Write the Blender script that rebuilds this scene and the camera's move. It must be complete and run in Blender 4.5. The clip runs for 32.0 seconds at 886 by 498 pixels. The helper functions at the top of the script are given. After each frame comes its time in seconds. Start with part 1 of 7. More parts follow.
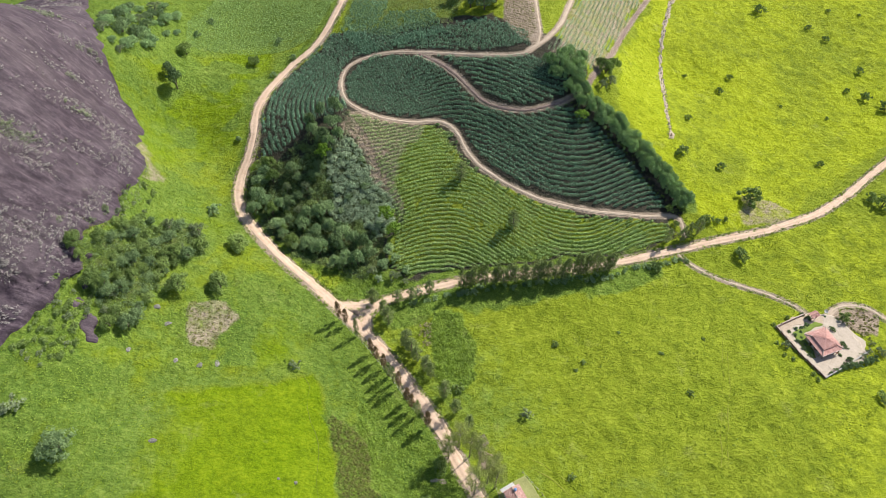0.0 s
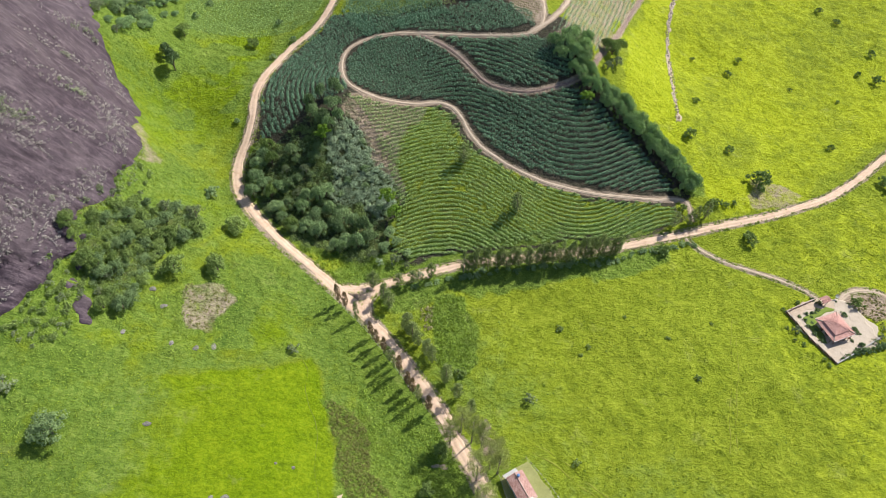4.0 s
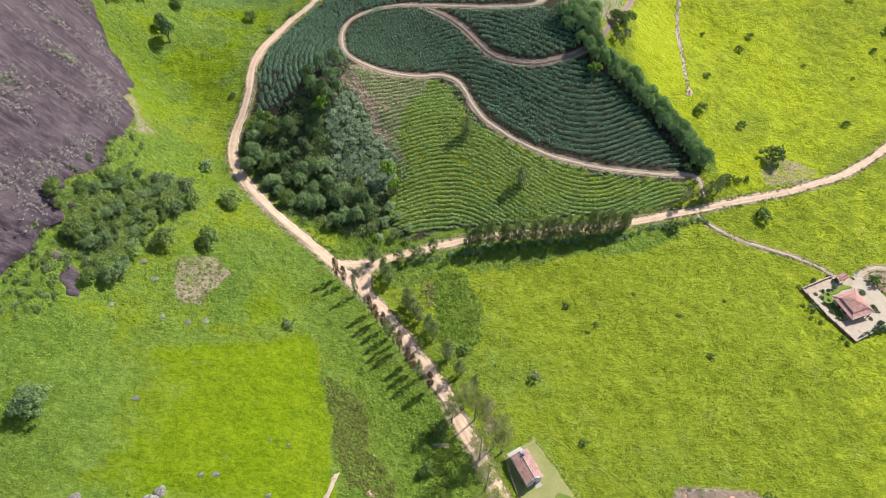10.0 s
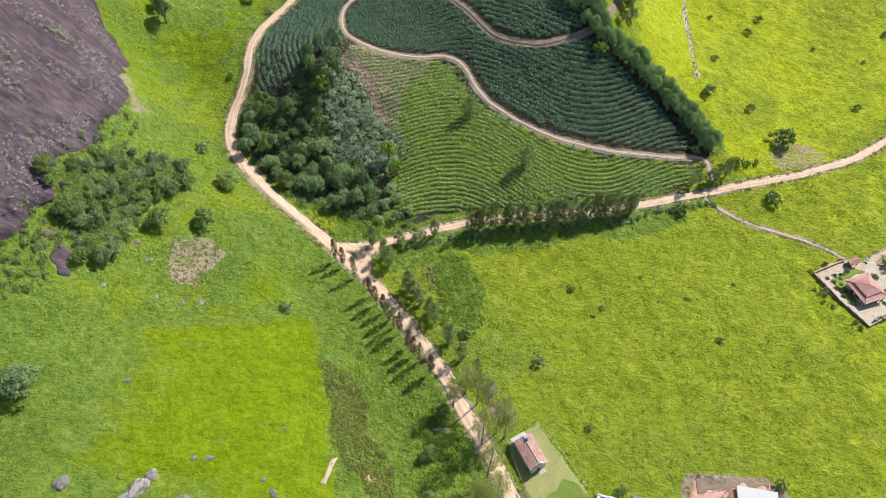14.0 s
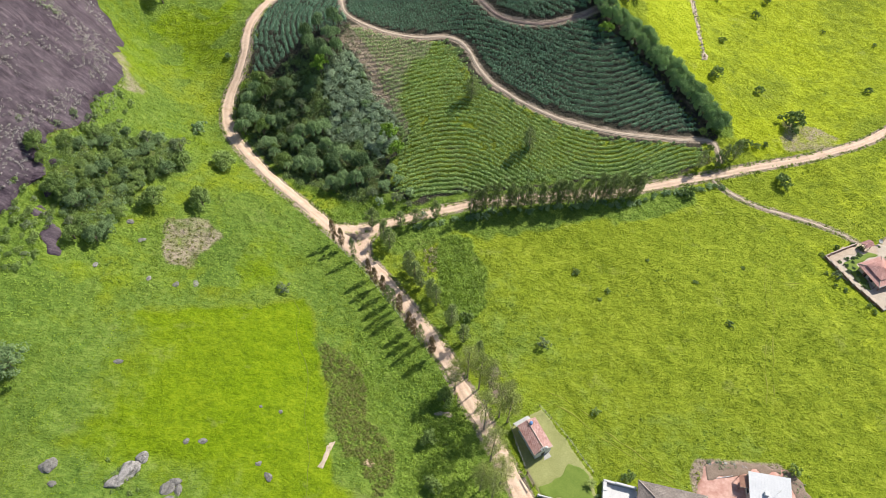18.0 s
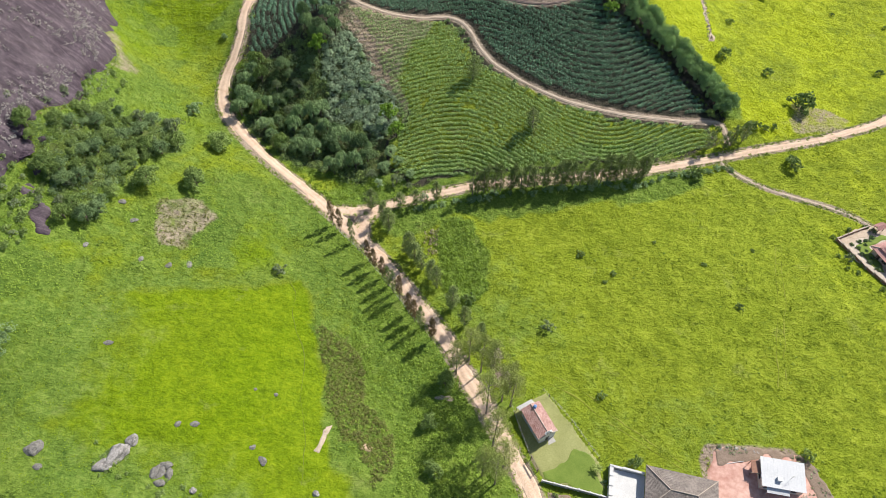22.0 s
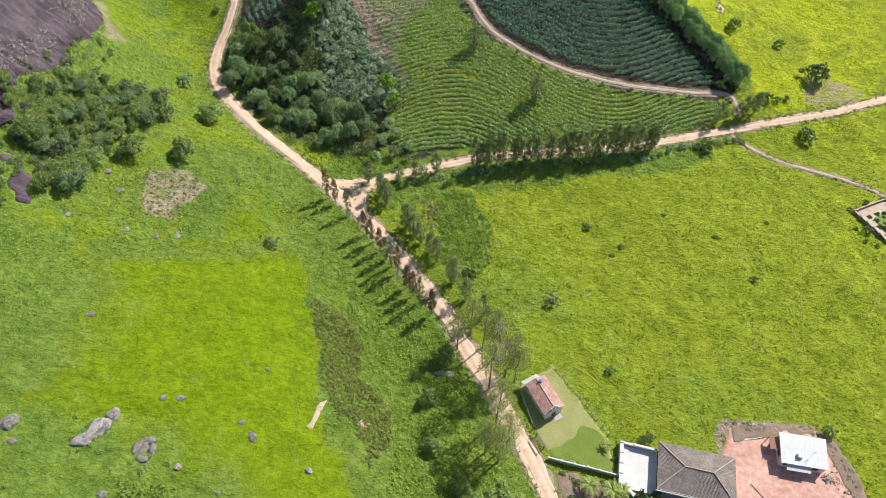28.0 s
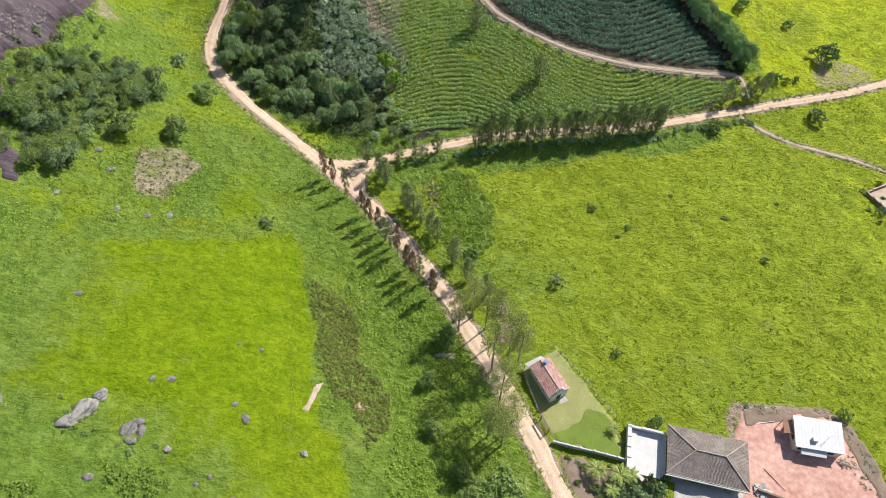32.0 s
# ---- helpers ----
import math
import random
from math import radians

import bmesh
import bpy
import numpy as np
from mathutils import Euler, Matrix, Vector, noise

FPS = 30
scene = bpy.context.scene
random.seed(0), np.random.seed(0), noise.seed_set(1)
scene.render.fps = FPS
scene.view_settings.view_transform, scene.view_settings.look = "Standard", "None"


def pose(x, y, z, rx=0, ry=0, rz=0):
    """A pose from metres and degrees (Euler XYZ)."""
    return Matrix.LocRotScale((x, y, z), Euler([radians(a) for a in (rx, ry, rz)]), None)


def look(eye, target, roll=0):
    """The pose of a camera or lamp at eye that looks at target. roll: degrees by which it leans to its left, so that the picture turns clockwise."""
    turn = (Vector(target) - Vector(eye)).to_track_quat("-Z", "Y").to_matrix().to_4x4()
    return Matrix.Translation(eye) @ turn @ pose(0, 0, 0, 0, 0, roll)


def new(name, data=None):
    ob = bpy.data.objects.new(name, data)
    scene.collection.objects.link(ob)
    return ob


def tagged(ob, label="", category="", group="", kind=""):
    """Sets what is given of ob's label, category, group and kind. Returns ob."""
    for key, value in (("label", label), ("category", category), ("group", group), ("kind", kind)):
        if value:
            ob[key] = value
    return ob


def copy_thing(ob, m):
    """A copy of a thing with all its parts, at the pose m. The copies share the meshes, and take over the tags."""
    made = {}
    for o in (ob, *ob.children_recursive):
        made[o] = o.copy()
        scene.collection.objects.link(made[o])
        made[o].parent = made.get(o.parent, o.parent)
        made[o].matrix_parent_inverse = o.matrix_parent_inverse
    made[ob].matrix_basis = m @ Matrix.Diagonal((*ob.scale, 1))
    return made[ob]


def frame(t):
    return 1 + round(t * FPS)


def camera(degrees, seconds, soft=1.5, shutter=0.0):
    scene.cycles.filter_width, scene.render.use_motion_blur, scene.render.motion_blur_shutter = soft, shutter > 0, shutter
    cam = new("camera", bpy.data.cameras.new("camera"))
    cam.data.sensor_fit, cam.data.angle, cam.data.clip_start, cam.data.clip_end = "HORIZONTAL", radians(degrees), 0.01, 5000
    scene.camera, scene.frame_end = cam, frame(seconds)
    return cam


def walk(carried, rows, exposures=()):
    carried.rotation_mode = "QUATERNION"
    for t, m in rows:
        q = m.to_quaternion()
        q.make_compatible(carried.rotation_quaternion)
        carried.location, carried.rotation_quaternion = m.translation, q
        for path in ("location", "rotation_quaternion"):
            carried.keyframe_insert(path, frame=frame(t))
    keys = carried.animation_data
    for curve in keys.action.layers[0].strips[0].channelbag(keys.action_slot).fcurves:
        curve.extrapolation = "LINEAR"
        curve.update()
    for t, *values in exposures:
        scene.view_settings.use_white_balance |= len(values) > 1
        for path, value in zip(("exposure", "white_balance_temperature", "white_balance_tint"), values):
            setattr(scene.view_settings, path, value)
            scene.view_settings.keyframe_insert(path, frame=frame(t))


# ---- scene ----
cam = camera(68.1, 32.0, soft=0.7)
PATH = [
    (0, look((27.864, -118.598, 188.507), (25.303, -20.784, 61.914), 1.655)),
    (2, look((28.227, -118.757, 185.396), (25.203, -21.482, 58.398), 1.493)),
    (4, look((28.474, -119.053, 182.010), (25.137, -22.107, 54.768), 1.386)),
    (6, look((28.638, -119.432, 178.464), (25.071, -22.697, 51.069), 1.319)),
    (8, look((28.749, -119.858, 174.840), (24.990, -23.276, 47.333), 1.277)),
    (10, look((28.830, -120.304, 171.192), (24.888, -23.858, 43.588), 1.249)),
    (12, look((28.899, -120.756, 167.549), (24.772, -24.446, 39.850), 1.224)),
    (14, look((28.972, -121.210, 163.926), (24.652, -25.035, 36.130), 1.195)),
    (16, look((29.055, -121.663, 160.320), (24.543, -25.617, 32.434), 1.158)),
    (18, look((29.153, -122.120, 156.722), (24.459, -26.180, 28.763), 1.108)),
    (20, look((29.265, -122.587, 153.121), (24.410, -26.714, 25.118), 1.047)),
    (22, look((29.388, -123.066, 149.505), (24.402, -27.209, 21.495), 0.976)),
    (24, look((29.512, -123.559, 145.869), (24.433, -27.661, 17.894), 0.901)),
    (26, look((29.624, -124.061, 142.221), (24.487, -28.075, 14.313), 0.828)),
    (28, look((29.708, -124.558, 138.582), (24.539, -28.466, 10.756), 0.769)),
    (30, look((29.743, -125.027, 134.999), (24.542, -28.861, 7.230), 0.737)),
    (32, look((29.707, -125.433, 131.540), (24.433, -29.303, 3.747), 0.749)),
]
walk(cam, PATH)

# ---- light ----
SUN_AZ, SUN_EL = radians(46), radians(44)
world = bpy.data.worlds.new("sky")
scene.world = world
world.use_nodes = True
sky = world.node_tree.nodes.new("ShaderNodeTexSky")
sky.sky_type = "NISHITA"
sky.sun_disc = False
sky.sun_elevation, sky.sun_rotation = SUN_EL, SUN_AZ
world.node_tree.links.new(sky.outputs[0], world.node_tree.nodes["Background"].inputs[0])
world.node_tree.nodes["Background"].inputs[1].default_value = 0.1
sun = new("sun", bpy.data.lights.new("sun", "SUN"))
sun.data.energy, sun.data.angle, sun.data.color = 5.0, radians(0.55), (1.0, 0.95, 0.86)
sun.matrix_world = look((300 * math.sin(SUN_AZ) * math.cos(SUN_EL), 300 * math.cos(SUN_AZ) * math.cos(SUN_EL), 300 * math.sin(SUN_EL)), (0, 0, 0))
scene.view_settings.exposure = 0.18

# ---- lie of the land ----
# bumps of the ground: east, north, radius, height
BASE = 6.05
DOME = [
    (-140, 20, 70, 41.5), (-60, 30, 24, -8.2), (-140, 120, 48, 18.7), (-90, 70, 24, -15.8), (-150, -40, 24, 17.3),
    (-140, 60, 34, 25.8), (-70, -10, 24, -3.6), (-70, 130, 34, -5.2), (-60, -110, 24, 7.2), (-90, -60, 24, 2.9),
    (-110, 40, 24, 15.5), (-110, 0, 24, 15.4), (-130, 10, 24, 10.1), (-120, 90, 24, 7.4), (-60, 50, 24, -6.2),
    (-120, -40, 48, 8.1),
]
HILLS = [
    (40, 140, 70, 19.8), (-50, -90, 48, 9.7), (170, 90, 70, -9.2), (-20, 70, 24, 7.8), (0, -10, 34, -6.1),
    (120, 20, 34, -5.4), (70, 100, 34, 10.4), (240, 140, 70, -7.8), (60, -10, 34, -5.4), (190, 0, 48, -6.9),
    (10, -50, 24, -4.9), (120, 130, 24, -4.6), (-20, 30, 24, -7.7), (0, -110, 24, 2.5), (70, 180, 48, 4.1),
    (120, -70, 70, -4.1), (80, 30, 24, -3.2), (50, -70, 24, -1.7), (30, 20, 24, -3.0), (30, 80, 24, -2.1),
]


def height(x, y):
    """Ground level, without the small relief."""
    x, y = np.asarray(x, float), np.asarray(y, float)
    z = np.full(np.broadcast(x, y).shape, BASE)
    for a, b, s, h in DOME + HILLS:
        z = z + h * np.exp(-((x - a) ** 2 + (y - b) ** 2) / s**2)
    return z



def lattice(ix, iy, seed):
    n = (ix * 374761393 + iy * 668265263 + seed * 974634777) & 0x7FFFFFFF
    n = ((n ^ (n >> 13)) * 1274126177) & 0x7FFFFFFF
    return ((n ^ (n >> 16)) & 0xFFFF) / 65535.0


def vnoise(x, y, size, seed=0):
    """Smooth noise between 0 and 1 with features of that size."""
    x, y = np.asarray(x, float) / size, np.asarray(y, float) / size
    ix, iy = np.floor(x).astype(np.int64), np.floor(y).astype(np.int64)
    fx, fy = x - ix, y - iy
    fx, fy = fx * fx * (3 - 2 * fx), fy * fy * (3 - 2 * fy)
    a, b = lattice(ix, iy, seed), lattice(ix + 1, iy, seed)
    c, d = lattice(ix, iy + 1, seed), lattice(ix + 1, iy + 1, seed)
    return (a * (1 - fx) + b * fx) * (1 - fy) + (c * (1 - fx) + d * fx) * fy


def smooth(a, b, v):
    t = np.clip((v - a) / (b - a), 0, 1)
    return t * t * (3 - 2 * t)


def spline(points, step=1.0):
    """A smooth line through points, at even steps."""
    p = np.array(points, float)
    p = np.vstack([2 * p[0] - p[1], p, 2 * p[-1] - p[-2]])
    out = []
    for k in range(1, len(p) - 2):
        n = max(2, int(np.linalg.norm(p[k + 1] - p[k]) / step))
        for u in np.arange(n) / n:
            a, b, c, d = p[k - 1 : k + 3]
            out.append(0.5 * (2 * b + (c - a) * u + (2 * a - 5 * b + 4 * c - d) * u * u + (3 * b - a - 3 * c + d) * u**3))
    out.append(p[-2])
    return np.array(out)


def to_line(x, y, line):
    """Distance from places to a line of points."""
    best = np.full(np.shape(x), 1e9)
    for (ax, ay), (bx, by) in zip(line[:-1], line[1:]):
        dx, dy = bx - ax, by - ay
        u = np.clip(((x - ax) * dx + (y - ay) * dy) / (dx * dx + dy * dy + 1e-9), 0, 1)
        best = np.minimum(best, (x - ax - u * dx) ** 2 + (y - ay - u * dy) ** 2)
    return np.sqrt(best)


def inside(x, y, poly):
    x, y = np.asarray(x, float), np.asarray(y, float)
    r = np.zeros(np.shape(x), bool)
    for (ax, ay), (bx, by) in zip(poly, poly[1:] + poly[:1]):
        if ay != by:
            r ^= ((ay > y) != (by > y)) & (x < (bx - ax) * (y - ay) / (by - ay) + ax)
    return r


def depth_in(x, y, poly):
    """How far places lie within an outline; negative outside."""
    d = to_line(x, y, poly + poly[:1])
    return np.where(inside(x, y, poly), d, -d)


# ---- plan ----
MAIN_ROAD = [(-28.5, 186), (-30.9, 165.1), (-32.5, 153.8), (-35.6, 139.2), (-40.3, 128), (-46.4, 118.7), (-51.2, 106), (-53.9, 94.6), (-54.6, 84.3),
             (-53.1, 71.9), (-53.5, 61.6), (-54.9, 54.3), (-54.7, 46.9), (-52.1, 39.3), (-46.4, 31.4), (-39.5, 23.7), (-32, 16.6), (-24, 10.3),
             (-17.3, 5.1), (-10.7, -0.3), (-5.5, -4.6), (-1.3, -8.0), (4.6, -13.8), (11.3, -21.4), (17.3, -28.9), (23, -36.1), (27.6, -42.8), (31.8, -51.1),
             (36.4, -58.3), (38.9, -62.9), (41.3, -67.3), (43.6, -71.6), (45.8, -75.6), (47.9, -80.2), (50, -84.5), (53, -92), (60, -112)]
EAST_ROAD = [(-10.5, 0.6), (-4.2, 0.8), (5.1, 3.6), (12.6, 6.7), (24.1, 10.9), (33.8, 13.9), (47.6, 16), (63.6, 18.8), (80.2, 23.2), (95.1, 27.9), (110.5, 33.2), (121.9, 37.5),
             (133.3, 41.3), (144.9, 44.9), (157.2, 50.3), (170.3, 56.9), (185.3, 68.1), (197, 78.6), (207.4, 87.6), (240, 116), (300, 160)]
LINK_ROAD = [(5.1, 3.6), (1.0, -0.5), (-0.2, -3.5), (0.6, -8.0), (2.2, -11.0)]
DRIVE = [(110.5, 33.2), (111.1, 30.1), (117.6, 25.1), (125.1, 21.6), (132.6, 18.9), (141.6, 15.3), (148.3, 11.3), (152.4, 7.6)]
FAR_DRIVE = [(158.8, 8.4), (161.8, 11.4), (166.6, 13.2), (171.8, 13.3), (176, 11.2), (181, 6), (190, -4)]
HILL_TRACK = [(114, 40), (112.8, 46.5), (108, 47.4), (101.1, 46), (90.1, 45.4), (79.3, 45), (68.5, 45.5), (57.8, 47.2), (47.2, 51.7), (40.8, 56), (35.4, 60.4), (30.8, 66.8),
              (27.7, 73.3), (23.8, 78), (18.1, 79.9), (10.3, 78.4), (2.6, 77.7), (-5.1, 78.2), (-13.2, 81.6), (-18.9, 88.9), (-22.2, 101.1), (-21, 110.8),
              (-14.2, 115.8), (-3.3, 117.1), (8.9, 115), (23.2, 111.7), (37.1, 108.5), (49.5, 106.4), (56.3, 109.1), (58.9, 118.3), (58.8, 131.8), (58.3, 152)]
LOOP_TRACK = [(9, 113.9), (17.6, 108.1), (24.9, 101.5), (30.9, 94.3), (36.7, 87.8), (43.4, 84), (53.1, 81.6), (61.8, 83.1), (68.4, 85.6), (76, 92), (81, 101), (87, 113), (91.4, 122.4), (98.7, 141.4),
              (106.3, 157.9), (118, 182)]
FORK_TRACK = [(53, 107), (61, 114.6), (67.8, 127.5), (73.1, 145.4), (77, 160)]
ROADS = [spline(line) for line in (MAIN_ROAD, EAST_ROAD, LINK_ROAD, DRIVE, FAR_DRIVE, HILL_TRACK, LOOP_TRACK, FORK_TRACK)]
WIDTHS = [3.9, 2.85, 2.8, 1.25, 1.7, 1.1, 1.1, 1.5]

ROCK = [(-170, 175), (-136.2, 131.1), (-114.1, 91.9), (-107.7, 82.9), (-101.2, 73.9), (-94.9, 65.9), (-87.8, 53.3), (-82.8, 38.8), (-81, 30.7), (-81.7, 21.7),
        (-81.6, 14.7), (-84.8, 3.9), (-85.6, -2.8), (-84, -10.6), (-86, -18.5), (-89.4, -25), (-94.5, -34.5), (-110, -60), (-190, -70), (-210, 60)]
ROCK_TONGUE = [(-83.0, -18.5), (-82.0, -15.8), (-79.5, -16.8), (-76.7, -19.5), (-74.8, -22.8), (-75.1, -25.8), (-73.5, -29.0), (-75.9, -29.2), (-78.5, -26.2), (-80.1, -22.6), (-82.1, -20.4)]
CORN = [(6.5, 16.5), (7, 37.5), (-7.3, 67), (-15.6, 77.2), (-5, 75.5), (2.8, 75.4), (18.5, 77.2), (24.6, 73.9), (28.4, 65.6), (33.4, 58), (45.8, 49.5), (57, 44.8), (68.4, 43.2), (94.5, 43), (107.8, 44.2),
        (107.7, 36.9), (84.5, 28.2), (47.6, 20.8), (27.7, 17), (14.1, 13.5)]
COFFEE_SOUTH = [(-17.5, 87.5), (-20.2, 102.9), (-15.1, 112.6), (-3.1, 114.6), (9, 112), (20.3, 103.8), (27.6, 94.6), (34.6, 86), (42.7, 81.7), (53, 79.3), (66, 82.5), (72, 82), (81, 78), (92, 70), (101.5, 59.5), (108.5, 49.5),
                (90.2, 47.8), (68.5, 48.0), (58.6, 49.7), (48, 54.4), (38.2, 62), (32.8, 69), (29, 77.5), (22.7, 81.5), (11.2, 81), (0.4, 80.1), (-8, 81)]
COFFEE_NORTH = [(16.2, 112), (37.2, 106.6), (56.5, 104.8), (66, 99), (72, 92.5), (67, 86.8), (55.3, 83.6), (44.4, 86.2), (36.4, 92), (26.5, 104)]
COFFEE_WEST = [(-47, 60), (-51.2, 76), (-51.4, 90), (-48.4, 104), (-40, 122), (-31.5, 136.5), (-17.7, 134.4), (-6.5, 120), (-15.8, 118), (-23.2, 111), (-24, 101), (-20.6, 89), (-16, 83.6), (-20, 77), (-29.3, 74), (-37.1, 64)]
COFFEE_TOP = [(-1.1, 119.4), (-4.1, 125.5), (17.7, 127.7), (36.8, 131.7), (53.1, 120), (55, 111), (37.1, 110.5), (13.6, 115.6)]
FIELD_TOP = [(-29, 140), (-27.1, 168), (30, 160), (22.4, 130.4), (-4.4, 128.7), (-20, 134.5)]
FIELD_FAR_WEST = [(-93.1, 121.5), (-51.9, 131), (-41.9, 138.6), (-33, 175), (-90, 178), (-98.7, 139.7)]
FALLOW = [(43.9, 128.8), (45, 160), (57, 160), (57.4, 120), (54.1, 113.6)]
FALLOW_EAST = [(73, 107.4), (61.4, 109.6), (66.5, 118.6), (75.2, 143.6), (80, 165), (114.7, 182), (104, 156), (90.8, 126), (79, 102)]
WOOD = [(-45.8, 60.5), (-36.3, 62.9), (-28, 73.3), (-18.5, 72), (-8, 57), (3.8, 41), (6.2, 28.7), (5, 15.5), (-3.4, 10.6), (-12, 13.8), (-27, 18.6), (-43, 31.4), (-51, 44), (-51.5, 53)]
WEST_WOOD = [(-85.6, -3), (-79.5, 7), (-76.5, 14), (-71.5, 19.6), (-62.5, 24), (-57, 16), (-63.6, 1.3), (-67, -17.2), (-72.1, -22), (-76, -17.9), (-82, -9.1)]
TOP_WOOD = [(-124, 116), (-107.4, 151.9), (-97.4, 131.9), (-101.9, 102), (-108, 90)]
LIME_WEST = [(-78, -120), (-64, -84), (-59, -62), (-57.2, -44), (-47.4, -38.7), (-29.4, -34.5), (-11.5, -27.5), (-5.7, -37.4), (-3.5, -51), (0, -64), (8, -84), (14, -120)]
LIME_EAST = [(87, 91), (92, 122), (100, 140), (119, 178), (134, 230), (400, 230), (400, 150), (220, 104), (190, 78), (160, 56), (128, 45), (117, 52), (109, 66), (97, 80)]
LIME_STRIP = [(89, 94), (96, 125), (108, 153), (124, 185), (132, 189), (122, 160), (118.5, 140), (114, 87), (102, 86)]
SCRUB_STRIP = [(-7, -37.3), (-3.3, -37.1), (2.5, -41.8), (5, -47.2), (6.3, -53.6), (10.2, -64.1), (14.5, -70), (16.4, -76), (12.9, -81.5), (6.6, -74), (3.7, -66), (-0.2, -59.7), (-2.4, -52.1), (-3.4, -45.7)]
REED = [(19.4, -6.9), (21.4, -1.5), (30.5, -0.4), (37.4, -7.7), (39.9, -17.7), (37.7, -25.7), (33.2, -29.7), (25.5, -26.3), (21.7, -16.9)]
BARE_WEST = [(-54.8, -7.1), (-44.5, -4.9), (-39.2, -10.8), (-42, -17), (-44, -24), (-49.7, -25.1)]
BARE_EDGE = [(-90.3, 57), (-87.2, 57.6), (-78.2, 43.2), (-75.6, 36.4), (-78.9, 34), (-82, 39.9), (-85, 45.9)]
BARE_EAST = [(137, 54), (141, 62), (152, 62), (160, 57), (150, 50), (140, 47)]
WEEDY_SLOPE = [(-92, -40), (-88, -72), (-66, -62), (-64, -44), (-48, -36), (-30, -32), (-12, -26), (-8, -12), (-20, 2), (-38, 18), (-50, 32), (-57, 46), (-57, 64), (-59, 92), (-52, 118), (-70, 122), (-96, 118), (-104, 96), (-92, 74), (-80, 46), (-76, 20), (-60, 0), (-78, -16)]
SLOPE_LIME = [(-109.5, 86.8), (-101, 101.9), (-74.6, 129.8), (-55.2, 135.8), (-60.9, 95.6), (-58.7, 70), (-56.8, 49.3), (-56.6, 22.3), (-67.3, 28.8), (-81.3, 38), (-90, 54.8), (-103.1, 73.4)]
GROVE_FLOOR = [(2, -34), (10, -32), (22, -44), (32, -60), (40, -78), (42, -100), (14, -100), (18, -78), (12, -62), (6, -50)]
HILL_ALL = [(-44, 58), (-53, 72), (-53.5, 92), (-48, 112), (-34, 136), (-10, 136), (40, 134), (56, 122), (70, 113), (78, 93), (88, 84), (102, 70.5), (113, 54), (109, 45), (108, 36), (50, 20), (14, 12), (6, 16), (6.5, 38), (-10, 60)]
DRY_CORN = [(-16, 79), (-4, 76.6), (12, 76), (8, 64), (5, 52), (7, 42), (6, 34), (1.5, 46), (-5, 55), (-12, 63), (-18, 71)]
HILL_EAST = [(66, 84), (75, 90), (80, 88.5), (88, 83), (95, 77), (102, 70.5), (108, 64), (114, 55), (112, 48), (100, 48), (104, 54), (95, 66), (80, 76)]
DRY_PLOT = [(160.4, 10.4), (165.3, 13.2), (172.0, 12.4), (177.0, 6.4), (175.0, -0.3), (168.3, 0.3), (164.6, 2.6), (162.0, 6.2)]
HEDGE = [(71, 90.5), (76.5, 86), (83.4, 81.5), (90.4, 77.2), (97.2, 72), (103.8, 66), (110, 60), (114.5, 52)]
HOUSE_PLOT = [(138.5, 2.1), (150.8, 8.6), (159.9, 7.3), (168.3, -1.1), (167.2, -5.5), (148.3, -17.6), (143, -8.9)]
CHAPEL_LAWN = [(51.3, -54.1), (57, -61.5), (62.9, -70.1), (64, -78.6), (49.8, -75.5), (46.8, -70.1), (43.2, -59.6)]
RED_YARD = [(89.6, -65.2), (100, -64.4), (109.4, -65.6), (112.6, -72), (114, -80), (116, -96), (84, -96), (86.6, -72)]


# ---- materials ----
def shader(name):
    m = bpy.data.materials.new(name)
    m.use_nodes = True
    nt = m.node_tree
    return m, nt, nt.nodes["Principled BSDF"]


def node(nt, kind, **inputs):
    n = nt.nodes.new("ShaderNode" + kind)
    for key, v in inputs.items():
        sock = n.inputs[key]
        if hasattr(v, "is_linked"):
            nt.links.new(v, sock)
        else:
            sock.default_value = v
    return n


def noise_out(nt, scale, detail=4.0, rough=0.6):
    pos = node(nt, "NewGeometry").outputs["Position"]
    return node(nt, "TexNoise", Vector=pos, Scale=scale, Detail=detail, Roughness=rough).outputs["Fac"]


def ramp(nt, fac, *stops):
    r = node(nt, "ValToRGB", Fac=fac)
    e = r.color_ramp.elements
    while len(e) < len(stops):
        e.new(0.5)
    for el, (p, c) in zip(e, stops):
        el.position, el.color = p, (*c, 1)
    return r.outputs["Color"]


def mix(nt, fac, a, b, blend="MIX"):
    n = nt.nodes.new("ShaderNodeMix")
    n.data_type, n.blend_type = "RGBA", blend
    for sock, v in ((n.inputs[0], fac), (n.inputs[6], a), (n.inputs[7], b)):
        if hasattr(v, "is_linked"):
            nt.links.new(v, sock)
        else:
            sock.default_value = (*v, 1) if isinstance(v, tuple) else v
    return n.outputs[2]


def maths(nt, op, a, b=0.0, c=0.0):
    n = nt.nodes.new("ShaderNodeMath")
    n.operation = op
    for sock, v in zip(n.inputs, (a, b, c)):
        if hasattr(v, "is_linked"):
            nt.links.new(v, sock)
        else:
            sock.default_value = v
    return n.outputs[0]


def attribute(nt, name):
    n = nt.nodes.new("ShaderNodeAttribute")
    n.attribute_name = name
    return n.outputs["Fac"]


def bump(nt, bsdf, h, strength, distance):
    nt.links.new(node(nt, "Bump", Height=h, Strength=strength, Distance=distance).outputs[0], bsdf.inputs["Normal"])


